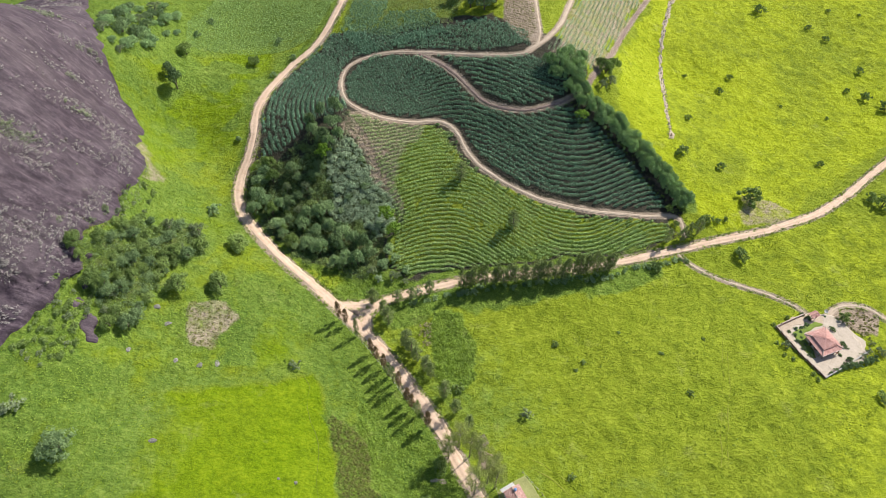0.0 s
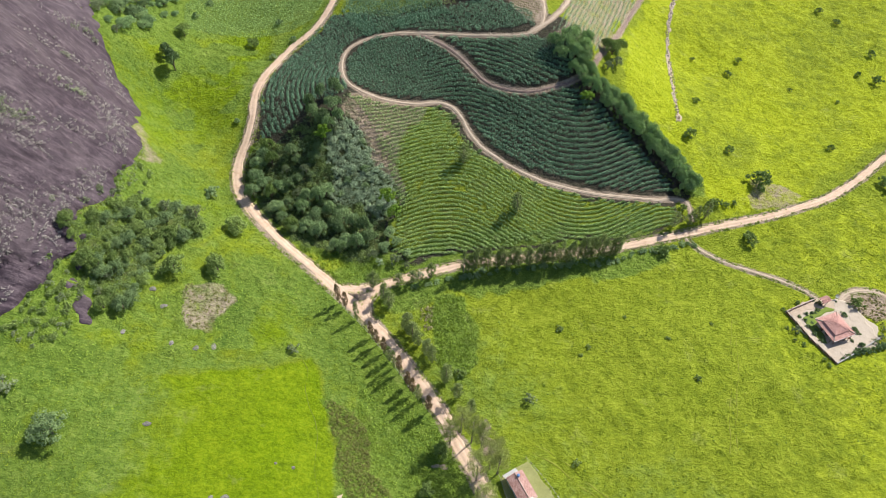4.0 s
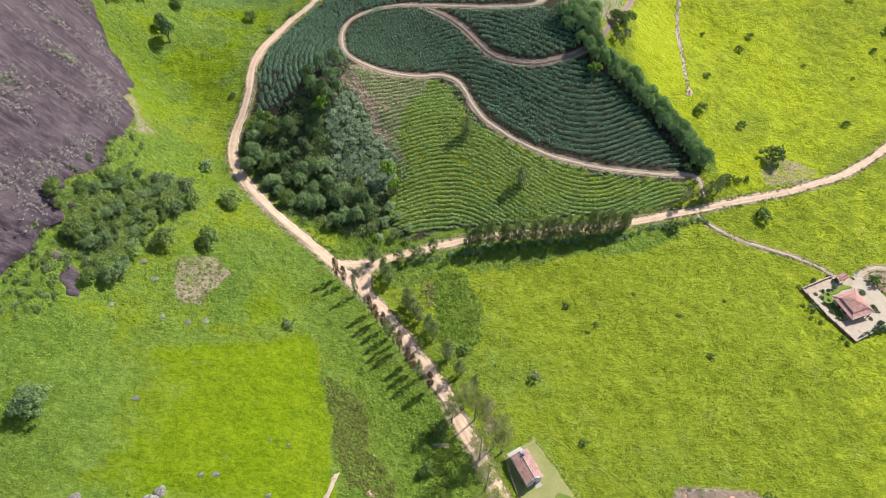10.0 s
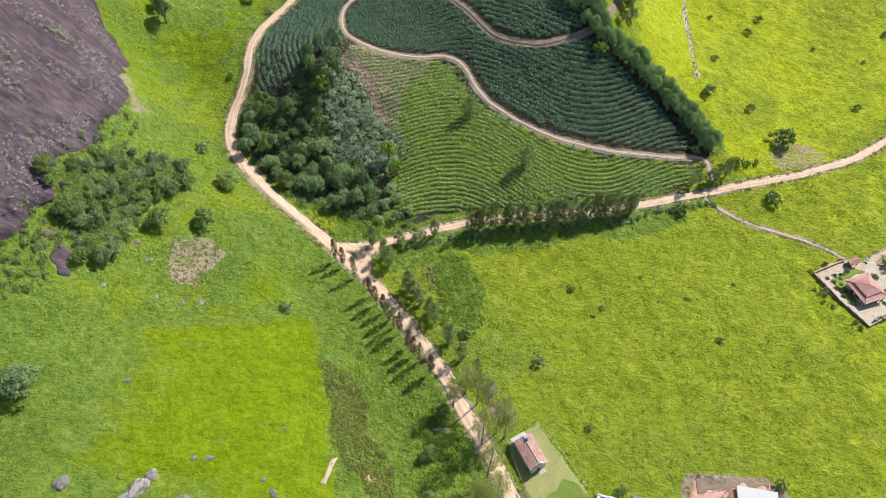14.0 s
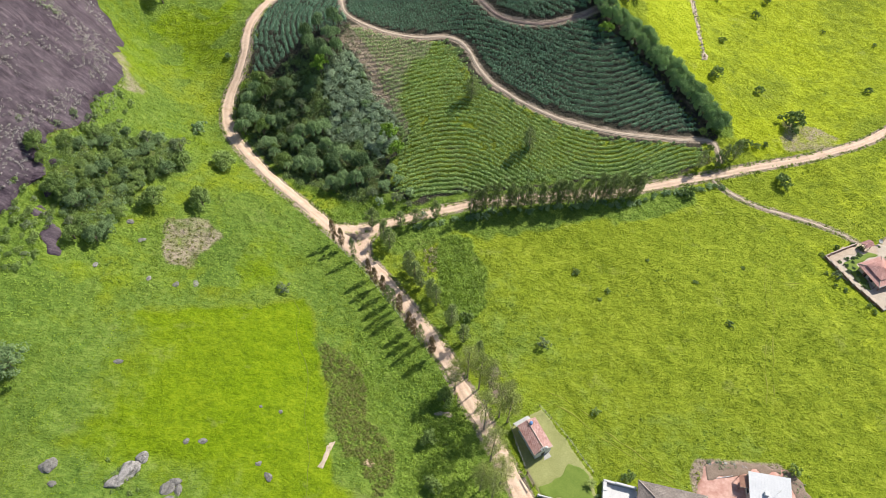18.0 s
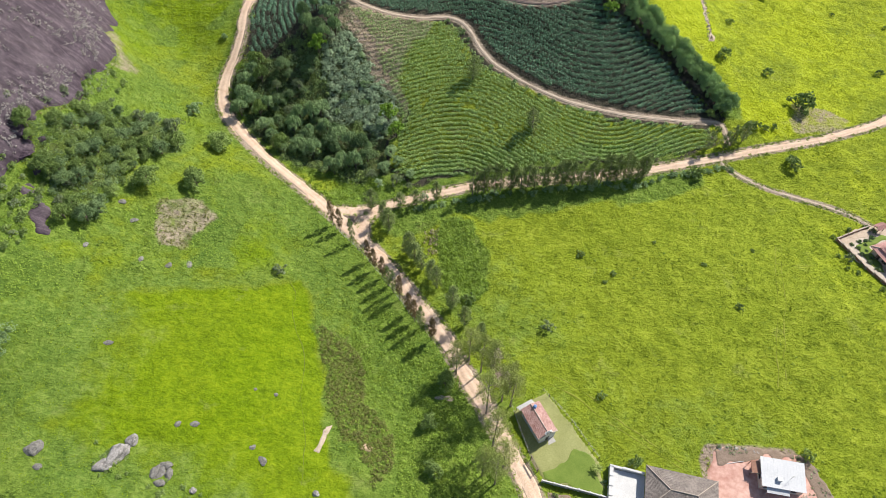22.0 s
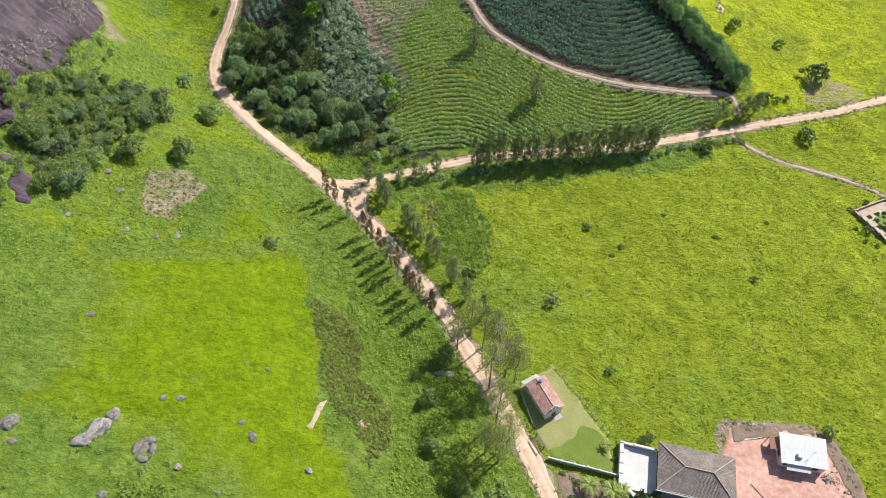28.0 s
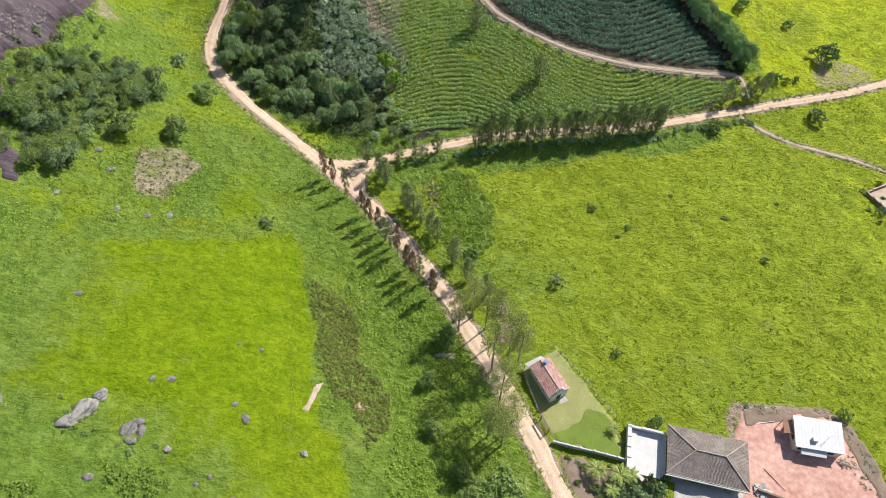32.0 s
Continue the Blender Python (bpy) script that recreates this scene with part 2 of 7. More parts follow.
def set_up(nt, bsdf, color, rough=0.8, spec=0.3):
    sock = bsdf.inputs["Base Color"]
    if hasattr(color, "is_linked"):
        nt.links.new(color, sock)
    else:
        sock.default_value = (*color, 1)
    bsdf.inputs["Roughness"].default_value = rough
    bsdf.inputs["Specular IOR Level"].default_value = spec


def plain(name, a, b, scale=1.5, rough=0.8, relief=0.3, size=0.03, fine=8.0, spec=0.3):
    """A surface that wanders between two colours at two scales, with fine relief."""
    m, nt, bsdf = shader(name)
    big, small = noise_out(nt, scale), noise_out(nt, scale * fine, 6)
    f = maths(nt, "MULTIPLY_ADD", small, 0.55, maths(nt, "MULTIPLY", big, 0.45))
    set_up(nt, bsdf, ramp(nt, f, (0.33, a), (0.67, b)), rough, spec)
    bump(nt, bsdf, small, relief, size)
    return m


def leaf(name, dark, light, gloss=0.6, glow=0.16):
    """Leaves: each one a little different, with light coming through."""
    m, nt, bsdf = shader(name)
    isle = node(nt, "NewGeometry").outputs["Random Per Island"]
    one = node(nt, "ObjectInfo").outputs["Random"]
    f = maths(nt, "MULTIPLY_ADD", isle, 0.45, maths(nt, "MULTIPLY_ADD", one, 0.28, maths(nt, "MULTIPLY", noise_out(nt, 0.35, 3), 0.4)))
    color = ramp(nt, f, (0.15, dark), (0.85, light))
    set_up(nt, bsdf, color, gloss, 0.18)
    thin = node(nt, "BsdfTranslucent", Color=mix(nt, glow, (0.0, 0.0, 0.0), color))
    both = node(nt, "AddShader")
    nt.links.new(bsdf.outputs[0], both.inputs[0])
    nt.links.new(thin.outputs[0], both.inputs[1])
    nt.links.new(both.outputs[0], nt.nodes["Material Output"].inputs["Surface"])
    return m


def grass_material():
    m, nt, bsdf = shader("grass")
    place = node(nt, "NewGeometry").outputs["Position"]
    broad, mid, fine = noise_out(nt, 0.035, 5, 0.65), noise_out(nt, 0.22, 5, 0.7), noise_out(nt, 2.0, 6, 0.75)
    along = node(nt, "Mapping", Vector=place)
    along.inputs["Rotation"].default_value, along.inputs["Scale"].default_value = (0, 0, radians(-14)), (0.75, 1.0, 1.0)
    swell = node(nt, "TexNoise", Vector=along.outputs[0], Scale=0.85, Detail=4.0, Roughness=0.68, Distortion=0.3).outputs["Fac"]
    tread = node(nt, "TexNoise", Vector=along.outputs[0], Scale=0.26, Detail=2.0, Roughness=0.5, Distortion=0.3).outputs["Fac"]
    f = maths(nt, "MULTIPLY_ADD", fine, 0.28, maths(nt, "MULTIPLY_ADD", mid, 0.32, maths(nt, "MULTIPLY", swell, 0.4)))
    meadow = ramp(nt, f, (0.39, (0.125, 0.18, 0.011)), (0.5, (0.218, 0.28, 0.016)), (0.61, (0.315, 0.375, 0.036)))
    lime = ramp(nt, f, (0.39, (0.088, 0.152, 0.002)), (0.5, (0.154, 0.24, 0.003)), (0.61, (0.245, 0.33, 0.008)))
    gold = ramp(nt, f, (0.39, (0.235, 0.305, 0.006)), (0.5, (0.345, 0.41, 0.01)), (0.61, (0.45, 0.5, 0.032)))
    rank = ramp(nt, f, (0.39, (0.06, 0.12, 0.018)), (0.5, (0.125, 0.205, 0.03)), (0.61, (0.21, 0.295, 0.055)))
    soil = ramp(nt, f, (0.32, (0.2, 0.145, 0.105)), (0.5, (0.34, 0.265, 0.2)), (0.68, (0.48, 0.4, 0.32)))
    # brown row soil, darkened to carry the shade between the plants
    soil_shade = ramp(nt, f, (0.32, (0.03, 0.029, 0.022)), (0.5, (0.055, 0.05, 0.036)), (0.68, (0.11, 0.093, 0.066)))
    wob = maths(nt, "SUBTRACT", mid, 0.5)

    def mask(name, reach):
        v = maths(nt, "MULTIPLY_ADD", wob, reach, attribute(nt, name))
        s = node(nt, "MapRange", Value=v)
        s.interpolation_type = "SMOOTHSTEP"
        s.inputs["From Min"].default_value, s.inputs["From Max"].default_value = 0.22, 0.78
        return s.outputs[0]

    c = mix(nt, mask("lime", 0.9), meadow, lime)
    c = mix(nt, mask("gold", 1.0), c, gold)
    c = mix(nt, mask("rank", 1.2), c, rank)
    patch = node(nt, "MapRange", Value=broad)
    patch.inputs["From Min"].default_value, patch.inputs["From Max"].default_value = 0.35, 0.65
    c = mix(nt, maths(nt, "MULTIPLY", patch.outputs[0], 0.25), c, mix(nt, 0.5, c, (0.34, 0.36, 0.04)))
    pale = node(nt, "MapRange", Value=noise_out(nt, 0.085, 4, 0.75))
    pale.inputs["From Min"].default_value, pale.inputs["From Max"].default_value = 0.6, 0.72
    c = mix(nt, maths(nt, "MULTIPLY", pale.outputs[0], 0.3), c, (0.33, 0.34, 0.12))
    c = mix(nt, mask("soil_shade", 0.6), c, soil_shade)
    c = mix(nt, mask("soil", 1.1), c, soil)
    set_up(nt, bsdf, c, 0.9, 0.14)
    relief = maths(nt, "MULTIPLY_ADD", fine, 0.35, maths(nt, "MULTIPLY_ADD", tread, 0.8, swell))
    bump(nt, bsdf, relief, 1.0, 0.72)
    return m


M_GRASS = grass_material()
M_DIRT = plain("pale dirt", (0.52, 0.345, 0.235), (0.78, 0.6, 0.46), 0.35, 0.9, 0.5, 0.05)
M_TRACK = plain("track dirt", (0.38, 0.29, 0.215), (0.6, 0.49, 0.385), 0.5, 0.9, 0.5, 0.05)
M_BARK = plain("bark", (0.10, 0.075, 0.055), (0.24, 0.19, 0.15), 2.0, 0.9, 0.6, 0.03)
M_PALE_BARK = plain("pale bark", (0.24, 0.19, 0.15), (0.42, 0.36, 0.30), 2.0, 0.8, 0.4, 0.02)
M_LEAF_DARK = leaf("dark leaves", (0.055, 0.105, 0.045), (0.21, 0.295, 0.12), 0.6, 0.2)
M_LEAF_MID = leaf("green leaves", (0.1, 0.18, 0.08), (0.325, 0.43, 0.19), 0.6, 0.25)
M_LEAF_BRIGHT = leaf("bright leaves", (0.1, 0.2, 0.02), (0.26, 0.4, 0.05))
M_LEAF_GREY = leaf("grey green leaves", (0.1, 0.14, 0.07), (0.26, 0.31, 0.16))
M_LEAF_GUM = leaf("gum leaves", (0.08, 0.12, 0.035), (0.25, 0.31, 0.1))
M_LEAF_OLD = leaf("old gum leaves", (0.115, 0.145, 0.032), (0.33, 0.37, 0.11), 0.6, 0.3)
M_PALM = leaf("palm leaves", (0.1, 0.14, 0.03), (0.33, 0.4, 0.1))
M_LEAF_GUM_RED = leaf("reddish gum leaves", (0.12, 0.085, 0.04), (0.27, 0.19, 0.10))
M_LEAF_HEDGE = leaf("hedge leaves", (0.1, 0.185, 0.078), (0.34, 0.46, 0.2), 0.6, 0.34)
M_LEAF_THICKET = leaf("thicket leaves", (0.068, 0.12, 0.034), (0.27, 0.36, 0.1), 0.6, 0.2)
M_HEDGE_ROW = leaf("young crop leaves", (0.13, 0.22, 0.06), (0.36, 0.48, 0.15))
M_VINE = leaf("vine leaves", (0.16, 0.235, 0.135), (0.48, 0.58, 0.37), 0.6, 0.2)
M_COFFEE = leaf("coffee leaves", (0.05, 0.135, 0.08), (0.26, 0.45, 0.27), 0.5, 0.12)
M_CORN = leaf("corn leaves", (0.15, 0.265, 0.07), (0.46, 0.62, 0.235))
M_REED = leaf("reed leaves", (0.1, 0.185, 0.014), (0.23, 0.335, 0.035))
M_DRY = leaf("dry scrub", (0.085, 0.1, 0.026), (0.235, 0.235, 0.065))
M_STRAW = leaf("dry crop leaves", (0.17, 0.15, 0.08), (0.4, 0.35, 0.21))
M_TRACK_DARK = plain("dark reddish track", (0.17, 0.115, 0.1), (0.36, 0.27, 0.23), 0.5, 0.9, 0.5, 0.05)


# ---- builders ----
def grid_mesh(name, verts, faces, material, smooth_faces=False):
    me = bpy.data.meshes.new(name)
    me.from_pydata(np.asarray(verts, float).tolist(), [], faces if isinstance(faces, list) else faces.tolist())
    if smooth_faces:
        me.polygons.foreach_set("use_smooth", np.ones(len(me.polygons), bool))
    me.materials.append(material)
    me.update()
    return me


def quads(nx, ny):
    """Faces of a grid of nx by ny points."""
    a = (np.arange(ny - 1)[:, None] * nx + np.arange(nx - 1)).ravel()
    return np.stack([a, a + 1, a + nx + 1, a + nx], 1)


def part(name, bm, material, parent=None, label="", at=None):
    me = bpy.data.meshes.new(name)
    bm.to_mesh(me)
    bm.free()
    me.materials.append(material)
    ob = new(name, me)
    if parent:
        ob.parent = parent
    if at is not None:
        ob.matrix_basis = at
    if label:
        ob["label"] = label
    return ob


def mesh_part(name, me, parent=None, label=""):
    ob = new(name, me)
    if parent:
        ob.parent = parent
    if label:
        ob["label"] = label
    return ob


def add_box(bm, x0, y0, z0, x1, y1, z1):
    v = [bm.verts.new(p) for p in ((x0, y0, z0), (x1, y0, z0), (x1, y1, z0), (x0, y1, z0), (x0, y0, z1), (x1, y0, z1), (x1, y1, z1), (x0, y1, z1))]
    for f in ((3, 2, 1, 0), (4, 5, 6, 7), (0, 1, 5, 4), (1, 2, 6, 5), (2, 3, 7, 6), (3, 0, 4, 7)):
        bm.faces.new([v[k] for k in f])
    return bm


def box(x0, y0, z0, x1, y1, z1, edge=0.0):
    bm = add_box(bmesh.new(), x0, y0, z0, x1, y1, z1)
    if edge:
        bmesh.ops.bevel(bm, geom=bm.edges[:], offset=edge, segments=1, affect="EDGES")
    return bm


def solid(points, faces):
    bm = bmesh.new()
    v = [bm.verts.new(p) for p in points]
    for f in faces:
        bm.faces.new([v[k] for k in f])
    return bm


def slab(top, thick):
    """A flat piece with thickness under the given top corners."""
    n = len(top)
    pts = list(top) + [(x, y, z - thick) for x, y, z in top]
    return solid(pts, [list(range(n)), list(range(2 * n - 1, n - 1, -1))] + [[(k + 1) % n, k, n + k, n + (k + 1) % n] for k in range(n)])


def tube(bm, line, radii, sides=6):
    """A tapered tube along a line of points."""
    line = [Vector(p) for p in line]
    rings = []
    for k, p in enumerate(line):
        way = (line[min(k + 1, len(line) - 1)] - line[max(k - 1, 0)]).normalized()
        side = way.orthogonal().normalized()
        up = way.cross(side)
        rings.append([bm.verts.new(p + radii[k] * (math.cos(a) * side + math.sin(a) * up)) for a in (2 * math.pi * s / sides for s in range(sides))])
    for a, b in zip(rings[:-1], rings[1:]):
        for s in range(sides):
            bm.faces.new((a[s], a[(s + 1) % sides], b[(s + 1) % sides], b[s]))
    bm.faces.new(rings[0][::-1])
    bm.faces.new(rings[-1])
    return bm


# ---- ground ----
def stretched(a, b, step, reach, n=26):
    inner = np.arange(a, b + step / 2, step)
    grow = step * (reach / step) ** (np.arange(1, n + 1) / n)
    return np.concatenate([(a - grow)[::-1], inner, inner[-1] + grow])


def all_roads(x, y):
    """Distance outside the nearest road's edge."""
    d = np.full(np.shape(x), 1e9)
    for line, w in zip(ROADS, WIDTHS):
        d = np.minimum(d, to_line(x, y, line[::3].tolist() + [line[-1].tolist()]) - w / 2)
    return d


def warp(x, y):
    """Places shifted a little to and fro, so that edges of growth run unevenly."""
    return (x + 5.0 * (vnoise(x, y, 13, 71) - 0.5) + 3.0 * (vnoise(x, y, 4, 72) - 0.5), y + 5.0 * (vnoise(x, y, 13, 73) - 0.5) + 3.0 * (vnoise(x, y, 4, 74) - 0.5))


def rank_of(x, y):
    """How rank the growth is: woods' edges, wet hollow, gully, verges, the weedy slope."""
    x, y = warp(x, y)
    rank = np.maximum(smooth(-2, 2, depth_in(x, y, REED)), smooth(-2, 1, depth_in(x, y, SCRUB_STRIP)))
    for wood in (WOOD, WEST_WOOD, TOP_WOOD):
        rank = np.maximum(rank, smooth(-5, 1, depth_in(x, y, wood)))
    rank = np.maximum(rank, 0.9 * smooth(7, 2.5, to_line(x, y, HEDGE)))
    rank = np.maximum(rank, 0.8 * smooth(9, 5, to_line(x, y, [(a - 1, b + 5) for a, b in EAST_ROAD[1:10]])))
    rank = np.maximum(rank, 0.85 * smooth(8, 4, to_line(x, y, [(a + 2, b - 5) for a, b in EAST_ROAD[2:10]])))
    slope = smooth(-2, 6, depth_in(x, y, WEEDY_SLOPE))
    rank = np.maximum(rank, slope * (0.15 + 0.8 * smooth(0.4, 0.66, 0.55 * vnoise(x, y, 12, 75) + 0.45 * vnoise(x, y, 5, 79))))
    return np.maximum(rank, 0.5 * smooth(-3, 2, depth_in(x, y, GROVE_FLOOR)))


ROAD_Y = np.array([p[1] for p in MAIN_ROAD][::-1])
ROAD_X = np.array([p[0] for p in MAIN_ROAD][::-1])


def lush_of(x, y):
    """Greener, wetter grass: west of the main road, and round the houses in the south."""
    west = smooth(2, -4, x - np.interp(y, ROAD_Y, ROAD_X))
    spots = 0.5 * vnoise(x, y, 16, 76) + 0.3 * vnoise(x, y, 6, 77) + 0.2 * vnoise(x, y, 2.5, 78)
    south = smooth(-28, -62, y) * smooth(35, 48, x) * smooth(128, 96, x)
    near = smooth(62, 6, np.abs(x - np.interp(y, ROAD_Y, ROAD_X) - 10)) * smooth(8, -4, y) * 0.62
    return np.clip(west * (0.3 + 1.05 * spots) + np.maximum(0.5 * south, near) * (0.3 + 0.9 * spots), 0, 0.95)


LEVELS = []


def build_ground():
    xs, ys = stretched(-165, 262, 0.85, 3600), stretched(-104, 212, 0.85, 3600)
    X, Y = np.meshgrid(xs, ys)
    near = (X > -220) & (X < 320) & (Y > -150) & (Y < 270)
    road = np.full(X.shape, 50.0)
    road[near] = all_roads(X[near], Y[near])
    verge = smooth(0.2, 2.0, road)
    rocky = np.maximum(smooth(-2, 2, depth_in(X, Y, ROCK)), smooth(-1, 1, depth_in(X, Y, ROCK_TONGUE)))
    tame = 1 - 0.85 * smooth(-1, 1, np.maximum(np.maximum(depth_in(X, Y, CHAPEL_LAWN), depth_in(X, Y, HOUSE_PLOT)), depth_in(X, Y, RED_YARD)))
    lumps = 0.7 * (vnoise(X, Y, 9, 1) - 0.5) + 0.38 * (vnoise(X, Y, 3.4, 2) - 0.5) + 0.42 * (vnoise(X, Y, 1.9, 3) - 0.5)
    Z = height(X, Y) + lumps * verge * tame * (1 - 0.7 * rocky) - 1.2 * smooth(-3, 1.5, depth_in(X, Y, ROCK)) - 2.2 * smooth(3, 8, depth_in(X, Y, ROCK)) - 0.04 * (1 - verge)
    LEVELS.append((xs, ys, Z))
    nx, ny = len(xs), len(ys)
    me = grid_mesh("ground", np.stack([X.ravel(), Y.ravel(), Z.ravel()], 1), quads(nx, ny), M_GRASS, True)

    def put(name, v):
        me.attributes.new(name, "FLOAT", "POINT").data.foreach_set("value", v.astype(np.float32).ravel())

    X, Y = warp(X, Y)
    big = vnoise(X, Y, 26, 7) * 0.6 + vnoise(X, Y, 9, 8) * 0.4
    lime = np.maximum(smooth(-2, 2, depth_in(X, Y, LIME_WEST)), smooth(-2, 2, depth_in(X, Y, LIME_STRIP)))
    slope = smooth(-4, 5, depth_in(X, Y, SLOPE_LIME)) * (0.05 + 0.8 * vnoise(X, Y, 17, 14))
    slope = np.maximum(slope, smooth(-2, 8, depth_in(X, Y, WEEDY_SLOPE)) * (0.5 * vnoise(X, Y, 13, 15) + 0.2 * vnoise(X, Y, 4, 16)))
    dim = np.maximum(smooth(-62, -92, Y) * smooth(12, -36, X), 0.8 * smooth(-30, -58, X) * smooth(-34, -52, Y)) * (0.6 + 0.7 * vnoise(X, Y, 7, 17))
    fresh = np.clip(np.maximum(lime, slope) * (1 - 0.7 * dim), 0, 1)
    put("lime", np.clip(fresh + 0.22 * smooth(0.45, 0.75, big), 0, 1))
    east = smooth(-2, 3, depth_in(X, Y, LIME_EAST)) * (0.3 + 0.55 * big) + 0.46 * smooth(85, 160, X) * smooth(66, 54, Y) * smooth(-0.3, 0.5, big - 0.1)
    strip = smooth(-2, 2, depth_in(X, Y, LIME_STRIP))
    put("gold", np.clip(east * (1 - strip) + 0.85 * strip, 0, 1))
    wild = np.meshgrid(xs, ys)
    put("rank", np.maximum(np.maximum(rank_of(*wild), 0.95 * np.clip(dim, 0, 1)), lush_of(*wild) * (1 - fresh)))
    soil = np.maximum(0.9 * smooth(1.6, 0.1, road), smooth(-1, 1, depth_in(X, Y, BARE_WEST)) * 0.55)
    for bare, much in ((BARE_EDGE, 0.5), (BARE_EAST, 0.55), (FALLOW, 0.85), (FALLOW_EAST, 0.58), (DRY_PLOT, 0.85), (RED_YARD, 1.0)):
        soil = np.maximum(soil, much * smooth(-1, 1, depth_in(X, Y, bare)))
    # row soil, with shade from bushes and hedge put into its colour
    soil_shade = np.zeros(X.shape)
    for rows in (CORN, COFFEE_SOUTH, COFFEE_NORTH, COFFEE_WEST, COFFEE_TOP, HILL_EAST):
        soil_shade = np.maximum(soil_shade, smooth(-2.5, 0, depth_in(X, Y, rows)))
    soil_shade = np.maximum(soil_shade, 0.85 * smooth(-1, 1, depth_in(X, Y, HILL_ALL)))
    # the same shade-darkened ground colour, laid beneath the woodland trees
    soil_shade = np.maximum(soil_shade, 0.62 * smooth(-1, 1, depth_in(X, Y, WOOD)))
    soil_shade = np.maximum(soil_shade, 0.52 * smooth(-1, 1, depth_in(X, Y, FIELD_TOP)))
    soil_shade = np.maximum(soil_shade, 0.55 * smooth(-1.5, 1.5, depth_in(X, Y, SCRUB_STRIP)) * 0.5)
    soil_shade = np.maximum(soil_shade, 0.5 * smooth(-1.5, 1.5, depth_in(X, Y, WEST_WOOD)))
    put("soil_shade", soil_shade * (0.92 - 0.52 * inside(X, Y, CORN)))
    for rows, much in ((CORN, 0.16), (DRY_CORN, 0.8), (HILL_EAST, 0.3)):
        soil = np.maximum(soil, much * smooth(-1, 1, depth_in(X, Y, rows)))
    put("soil", soil)
    return tagged(mesh_part("ground", me), "rolling green pasture ground with bare soil patches", "ground", kind="structure")


ground = build_ground()


def ground_z(x, y):
    """Level of the ground as it was built."""
    xs, ys, Z = LEVELS[0]
    x, y = np.asarray(x, float), np.asarray(y, float)
    i, j = np.clip(np.searchsorted(xs, x) - 1, 0, len(xs) - 2), np.clip(np.searchsorted(ys, y) - 1, 0, len(ys) - 2)
    u, v = (x - xs[i]) / (xs[i + 1] - xs[i]), (y - ys[j]) / (ys[j + 1] - ys[j])
    return (Z[j, i] * (1 - u) + Z[j, i + 1] * u) * (1 - v) + (Z[j + 1, i] * (1 - u) + Z[j + 1, i + 1] * u) * v


def gz(x, y):
    return float(ground_z(x, y))


def road_strip(name, line, width, material, label, rut=0.09):
    """A dirt road: a crowned strip with wheel ruts and ragged, sunken edges."""
    n = len(line)
    way = np.gradient(line, axis=0)
    way /= np.linalg.norm(way, axis=1)[:, None] + 1e-9
    side = np.stack([way[:, 1], -way[:, 0]], 1)
    u = np.array([-1.18, -1.0, -0.82, -0.56, -0.4, -0.2, 0, 0.2, 0.4, 0.56, 0.82, 1.0, 1.18])
    prof = np.array([-0.45, 0.0, 0.07, -0.2 * rut, 0.02, 0.09, 0.11, 0.09, 0.02, -0.2 * rut, 0.07, 0.0, -0.45]) + 0.0
    wob = 1 + 0.3 * (vnoise(line[:, 0], line[:, 1], 6, 21) - 0.5)[:, None] + 0.35 * (vnoise(line[:, 0][:, None] + 40 * u, line[:, 1][:, None], 2.1, 22) - 0.5) * (np.abs(u) > 0.9)
    P = line[:, None, :] + side[:, None, :] * (u * width / 2 * wob)[:, :, None]
    Z = height(line[:, 0], line[:, 1])[:, None] * 0.3 + height(P[:, :, 0], P[:, :, 1]) * 0.7 + prof
    Z += 0.05 * (vnoise(P[:, :, 0], P[:, :, 1], 1.3, 23) - 0.5)
    me = grid_mesh(name, np.concatenate([P, Z[:, :, None]], 2).reshape(-1, 3), quads(len(u), n), material, True)
    return tagged(mesh_part(name, me), label, "road", kind="structure")


for (name, label, mat), line, w in zip(
    (("main_road", "pale orange unpaved dirt road with wheel ruts", M_DIRT), ("east_road", "pale sandy dirt road along the crop field", M_DIRT),
     ("link_road", "short worn dirt link between two roads", M_DIRT), ("driveway", "narrow greyish dirt driveway to the farmhouse", M_TRACK),
     ("far_driveway", "sandy track behind the farmhouse garden", M_TRACK), ("hill_track", "winding narrow dirt track between plantations", M_TRACK),
     ("loop_track", "dark curved dirt track through coffee rows", M_TRACK_DARK), ("fork_track", "forked pale dirt track over the hill", M_TRACK)), ROADS, WIDTHS):
    road_strip(name, line, w, mat, label)


